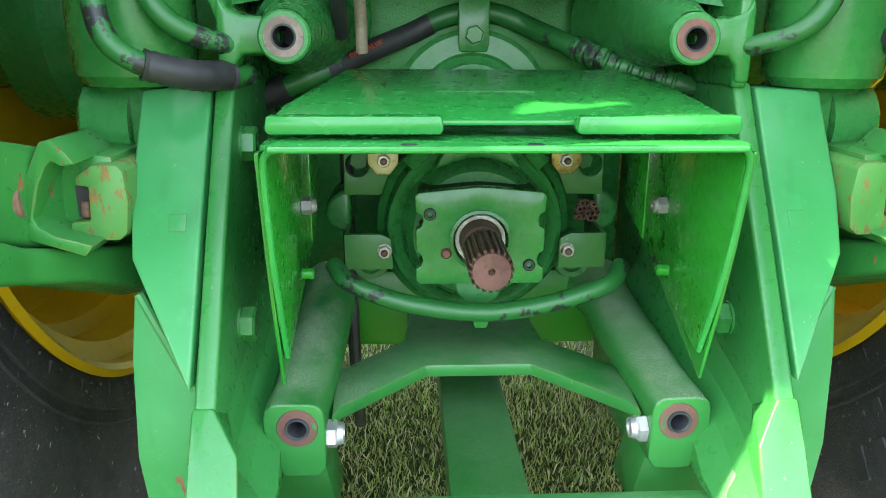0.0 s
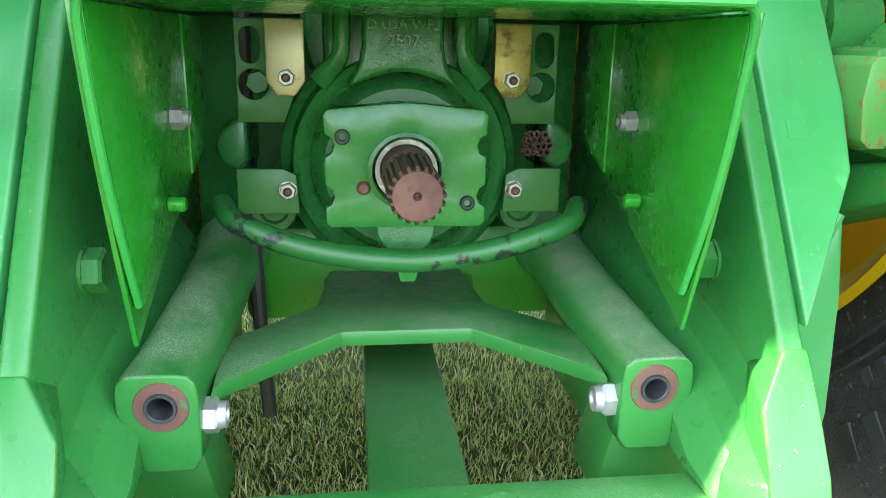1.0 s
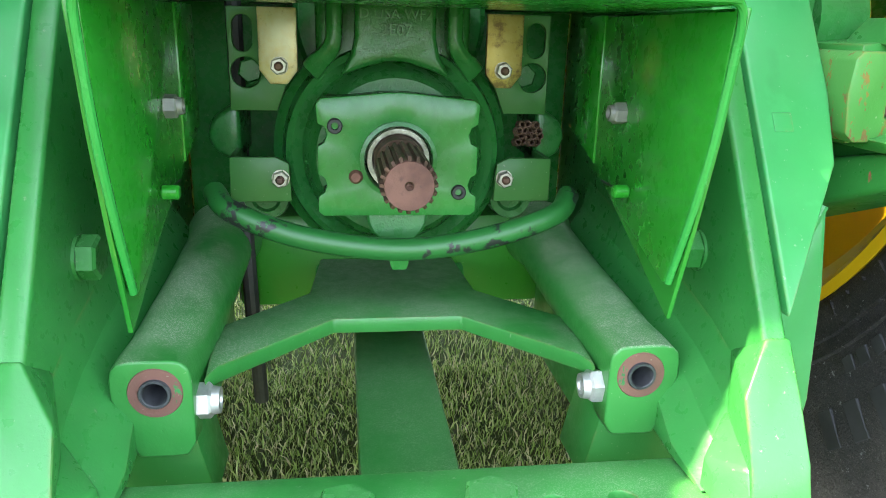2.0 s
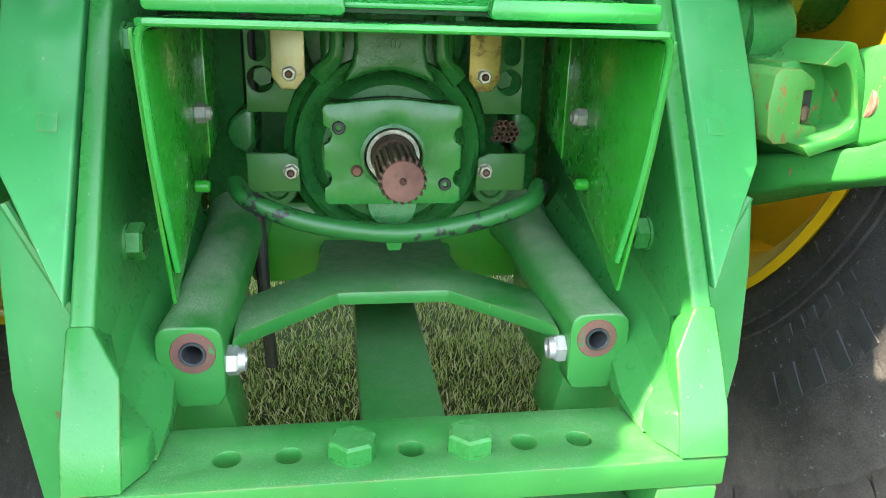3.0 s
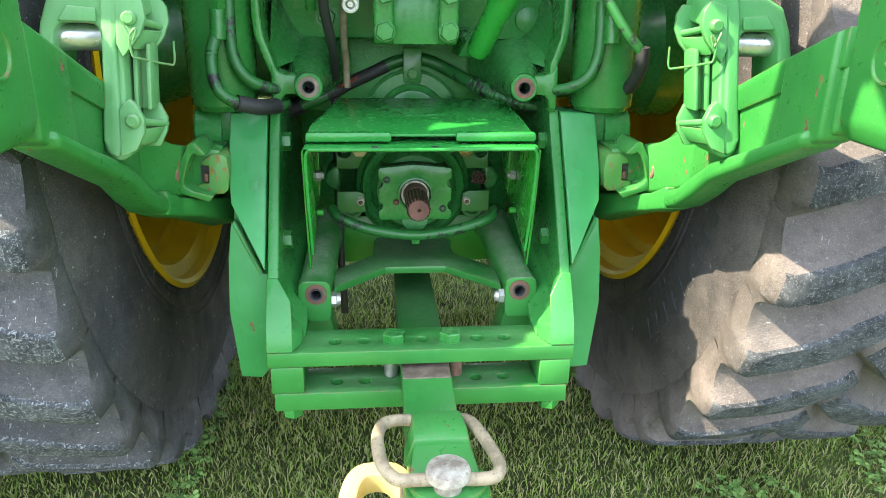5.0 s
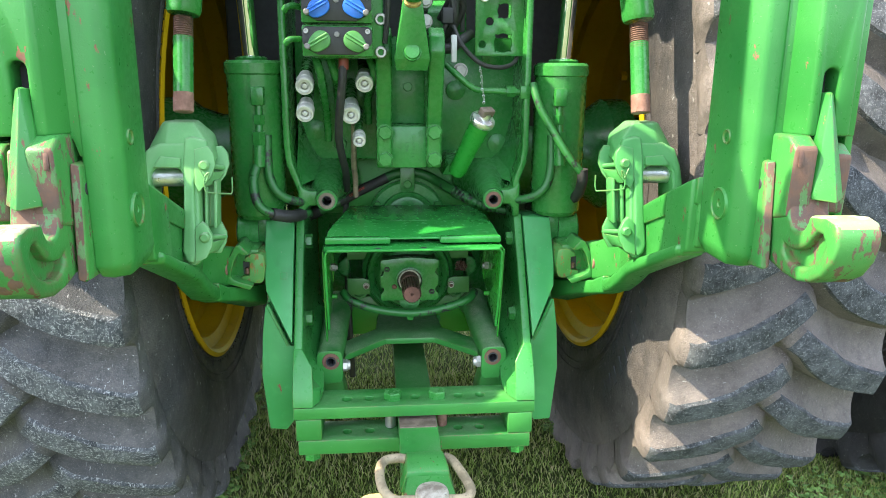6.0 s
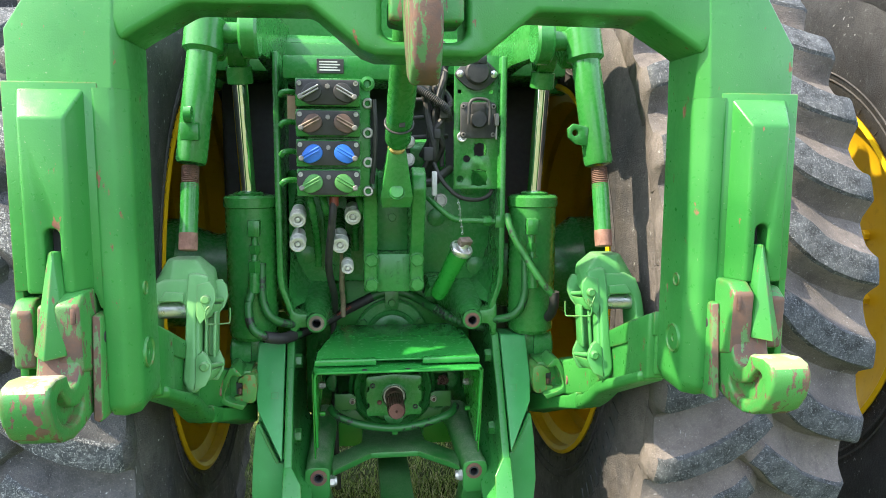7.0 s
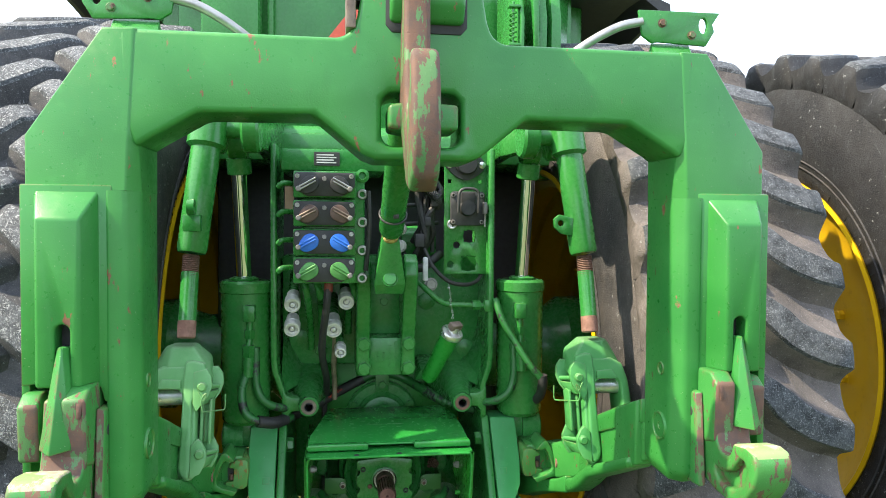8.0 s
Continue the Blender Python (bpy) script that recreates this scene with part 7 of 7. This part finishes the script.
for x0, x1, z0, z1 in ((0.075, 0.10, 1.365, 1.40), (0.115, 0.135, 1.47, 1.505), (0.10, 0.118, 1.42, 1.445)):
    single("connector", box(x0, x1, 0.10, 0.13, z0, z1, 0.004), black_plastic, "black electrical connector on the loom", "connector", (x0, 0.11, z0), "loom connectors")
single("ribbed_conduit", tube([(0.060, 0.12, 1.545), (0.082, 0.10, 1.530), (0.105, 0.095, 1.512), (0.128, 0.10, 1.495), (0.140, 0.13, 1.47)], 0.0095, 12, 14, (2, 0.0022)), black_rubber, "black ribbed cable conduit beside the top link", "conduit", (0.10, 0.10, 1.5))
single("lower_conduit", tube([(0.045, 0.15, 1.345), (0.070, 0.12, 1.315), (0.096, 0.11, 1.312), (0.122, 0.12, 1.330), (0.146, 0.15, 1.345)], 0.0115, 12, 8), black_rubber, "thick black cable in a loop behind the bracket", "cable", (0.09, 0.12, 1.31))
for z in (1.412, 1.368):
    c = thing("pilot_port", "silver threaded port plug beside the top link", "port plug", (0.040, 0.11, z), "port plugs")
    part("plug_body", merge(rod((0.036, 0.085, z), (0.036, 0.16, z), 0.0165), hexhead((0.036, 0.085, z), (0, -1, 0), 0.022, 0.008)), dull_steel, c)
for x0, x1, y, z in ((0.05, 0.145, 0.17, 1.425), (0.05, 0.15, 0.19, 1.475), (0.05, 0.15, 0.18, 1.520)):
    single("bay_rod", rod((x0, y, z), (x1, y, z + 0.004), 0.006), black_plastic, "thin dark rod across the bay", "rod", (x0, y, z), "bay rods")
for x, z0, z1 in ((0.105, 1.36, 1.50), (0.122, 1.35, 1.56), (0.088, 1.40, 1.49)):
    single("bay_post", box(x, x + 0.011, 0.155, 0.166, z0, z1, 0.002), grey_black, "upright dark bracket in the bay", "bracket", (x, 0.16, z0), "bay brackets")
single("bay_block", hull([(0.048, 0.215, 1.33), (0.145, 0.215, 1.33), (0.048, 0.26, 1.33), (0.145, 0.26, 1.33), (0.048, 0.215, 1.40), (0.145, 0.215, 1.395), (0.06, 0.26, 1.43), (0.135, 0.26, 1.43)], 0.006), green_cast, "green cast block deep in the bay", "casting", (0.09, 0.23, 1.33))
single("cross_pipe", tube([(0.085, 0.10, 1.275), (0.102, 0.085, 1.258), (0.135, 0.08, 1.230), (0.160, 0.08, 1.219), (0.200, 0.08, 1.217), (0.268, 0.08, 1.214)], 0.0075, 12, 6), green, "bent green steel pipe", "pipe", (0.15, 0.08, 1.24))
single("pipe_union", merge(hexhead((0.222, 0.08, 1.217), (1, 0, 0), 0.022, 0.022), box(0.252, 0.276, 0.065, 0.095, 1.200, 1.230, 0.003)), green, "green pipe union on the flange", "fitting", (0.25, 0.08, 1.24))

# ---- oil filler ----
fl = thing("oil_filler", "bright green oil filler neck with silver chained cap", "oil filler", (0.11, 0.06, 1.04))
p0, p1 = Vector((0.108, 0.075, 1.030)), Vector((0.157, -0.005, 1.160))
part("neck", lathe([(0.018, 0.0), (0.0215, 0.010), (0.0215, 0.085), (0.0235, 0.095), (0.0235, 0.150), (0, 0.150)], p0, p1, 24), green_bright, fl)
cp = part("cap", lathe([(0, 0), (0.027, 0), (0.0285, 0.003), (0.0285, 0.011), (0.026, 0.015), (0.013, 0.017), (0.012, 0.03), (0, 0.031)], p0 + (p1 - p0).normalized() * 0.148, p1 + (p1 - p0), 28), aluminium, fl, "dull silver filler cap")
part("cap_knob", moved(box(-0.017, 0.017, -0.010, 0.010, 0, 0.018, 0.004), aligned(p0 + (p1 - p0).normalized() * 0.170, p1 + (p1 - p0))[0]), worn_steel, cp)
part("neck_foot", hull([(0.075, 0.10, 1.02), (0.13, 0.10, 1.02), (0.075, 0.21, 1.02), (0.13, 0.21, 1.02), (0.09, 0.085, 1.05), (0.13, 0.085, 1.05), (0.09, 0.21, 1.07), (0.13, 0.21, 1.07)], 0.006), green_cast, fl)
for i in range(12):
    part("chain_link", lathe([(0.0022, 0), (0.0034, 0.0007), (0.0022, 0.0014)], (0.157 + 0.001 * math.sin(i), -0.008 + 0.006 * i, 1.195 + 0.0068 * i), (0.157 + (1 if i % 2 else 0), 0.5, 1.195 + 0.0068 * i), 8), steel, cp)

# ---- main cross hose over the shield ----
hose = thing("cross_hose", "black hydraulic hose partly painted green, red printed", "hose", (0, 0.25, 0.93))
LEFT = [(-0.262, 0.232, 0.897), (-0.222, 0.230, 0.914), (-0.176, 0.233, 0.933), (-0.126, 0.262, 0.955), (-0.075, 0.284, 0.976)]
RIGHT = [(0.070, 0.276, 0.985), (0.105, 0.245, 0.968), (0.148, 0.208, 0.948), (0.190, 0.190, 0.932), (0.230, 0.180, 0.922), (0.262, 0.180, 0.915)]
part("hose_body", tube(LEFT + [(-0.035, 0.284, 0.995), (0.002, 0.283, 1.002), (0.038, 0.282, 0.998)] + RIGHT, 0.0125, 16, 8), painted_hose, hose)
part("bare_stretch", tube([(-0.176, 0.2325, 0.933), (-0.150, 0.247, 0.944), (-0.126, 0.2615, 0.955), (-0.075, 0.2835, 0.976), (-0.050, 0.285, 0.988)], 0.0131, 16, 6), black_rubber, hose, "bare black rubber stretch")
part("spiral_guard", tube([(0.118, 0.234, 0.962), (0.148, 0.208, 0.948), (0.190, 0.190, 0.932), (0.230, 0.180, 0.922)], 0.0145, 16, 14, (4, -0.0025)), painted_hose, hose, "spiral hose guard")
part("end_ferrule", tube([(-0.266, 0.232, 0.895), (-0.222, 0.230, 0.914)], 0.0155, 14, 6, (2, 0.001)), black_rubber, hose, "black crimped ferrule")
ang = math.degrees(math.atan2(0.976 - 0.933, -0.075 + 0.176))
ltr = Matrix.Translation((-0.120, 0.2495, 0.9615)) @ pose(0, 0, 0, 62, 0, 26) @ pose(0, 0, 0, 0, 0, ang)
lettering("OPER SAE100R17-8", 0.0088, ltr, red_print, hose, "hose_print", 0.0006, "red printed hose marking")

# ---- tractor back: axle, cab wall, fenders ----
ax = thing("rear_axle", "green cast rear axle housing", "axle", (0, AXLE_Y, 0.8))
for s in (-1, 1):
    part("axle_tube", lathe([(0.20, 0), (0.19, 0.03), (0.135, 0.09), (0.125, 0.30), (0.145, 0.36), (0.175, 0.40), (0.175, 0.47), (0.12, 0.50), (0.12, 0.62), (0, 0.62)], (s * 0.24, AXLE_Y, AXLE_Z), (s * 1.0, AXLE_Y, AXLE_Z), 40), green_cast, ax)
cab = thing("tractor_cab", "green rear cab wall of the tractor, with added unseen body boxes", "tractor cab", (0, 0.7, 1.6))
part("rear_panel", box(-0.62, 0.66, 0.62, 0.70, 1.58, 3.0, 0.012), green, cab)
part("cab_shell", box(-0.70, 0.74, 0.705, 2.3, 1.62, 3.0, 0.05), green, cab)
# plain unseen body boxes, added to block sky light from ahead
part("hood", box(-0.42, 0.42, 1.11, 4.6, 0.62, 1.61, 0.06), green, cab)
part("belly_light_block", box(-0.30, 0.30, 1.11, 4.4, 0.40, 0.615, 0.03), green_cast, cab)
part("panel_seam", box(-0.345, -0.325, 0.596, 0.62, 1.75, 2.9, 0.003), green, cab)
part("left_bay", box(-0.53, -0.36, 0.50, 0.60, 1.72, 2.9, 0.01), green, cab)
part("right_bay", hull([(0.50, 0.48, 1.70), (0.64, 0.62, 1.70), (0.50, 0.48, 2.9), (0.66, 0.62, 2.9), (0.40, 0.62, 1.7), (0.40, 0.62, 2.9)], 0.008), green, cab)
part("floor_pan", box(-0.5, 0.5, 0.32, 0.62, 1.60, 1.68, 0.01), green, cab)
# solid black box; its colour stands for the shade deep in the bay
part("bay_shade_box", box(-0.50, 0.50, 0.60, 1.1, 1.05, 1.60, 0.02), black_plastic, cab, "black box standing for the bay's shade behind the hitch")
part("rockshaft", rod((-0.29, 0.40, 1.66), (0.29, 0.40, 1.66), 0.05), green_cast, cab)
part("warning_sign", plate([(-0.16, 2.01), (-0.06, 2.01), (-0.06, 2.14)], "y", 0.585, 0.59, bev=0.001), orange_red, cab, "red-orange slow vehicle sign corner")
for x, w in ((0.395, 0.014), (0.452, 0.024), (0.488, 0.030)):
    part("latch_ear", plate([(0.33, 1.86), (0.29, 1.92), (0.285, 2.02), (0.31, 2.10), (0.42, 2.18), (0.60, 2.18), (0.60, 1.86)], "x", x, x + w, bev=0.005), green, cab)
part("latch_lever", hull([(0.424, 0.27, 2.14), (0.446, 0.27, 2.14), (0.430, 0.27, 2.00), (0.446, 0.27, 2.00), (0.440, 0.29, 1.86), (0.456, 0.29, 1.86), (0.424, 0.30, 2.14), (0.456, 0.31, 1.86)], 0.004), green, cab)
part("latch_spring", tube([(0.377 + 0.010 * math.cos(t), 0.30 + 0.010 * math.sin(t), 1.955 + 0.0022 * t) for t in (0.7 * i for i in range(56))], 0.0026, 6, 1), green, cab)
part("spring_rod", rod((0.377, 0.30, 1.93), (0.377, 0.30, 2.07), 0.004), green, cab)
for z in (1.945, 2.055):
    part("spring_clip", box(0.362, 0.398, 0.288, 0.312, z - 0.004, z + 0.004, 0.0015), green, cab)
for s in (-1, 1):
    fe = thing("fender", "black plastic rear fender over the tyre", "fender", (s * 0.75, AXLE_Y, 1.9), "rear fenders")
    bm = bmn()
    rows = []
    for i in range(22):
        a = radians(84 + 62 * i / 21)
        r = 1.20
        row = []
        for x, dr in ((0.56, -0.10), (0.565, 0.0), (0.66, 0.012), (0.90, 0.012), (0.985, -0.02), (0.99, -0.06), (0.975, -0.06), (0.89, -0.005), (0.58, -0.012), (0.575, -0.10)):
            row.append(bm.verts.new((s * x, AXLE_Y - (r + dr) * math.cos(a), AXLE_Z + (r + dr) * math.sin(a))))
        rows.append(row)
    for p, q2 in zip(rows, rows[1:]):
        for i in range(10):
            bm.faces.new((p[i], p[(i + 1) % 10], q2[(i + 1) % 10], q2[i]))
    bm.faces.new(rows[0])
    bm.faces.new(list(reversed(rows[-1])))
    bmesh.ops.recalc_face_normals(bm, faces=bm.faces)
    part("shell", bm, black_plastic, fe)
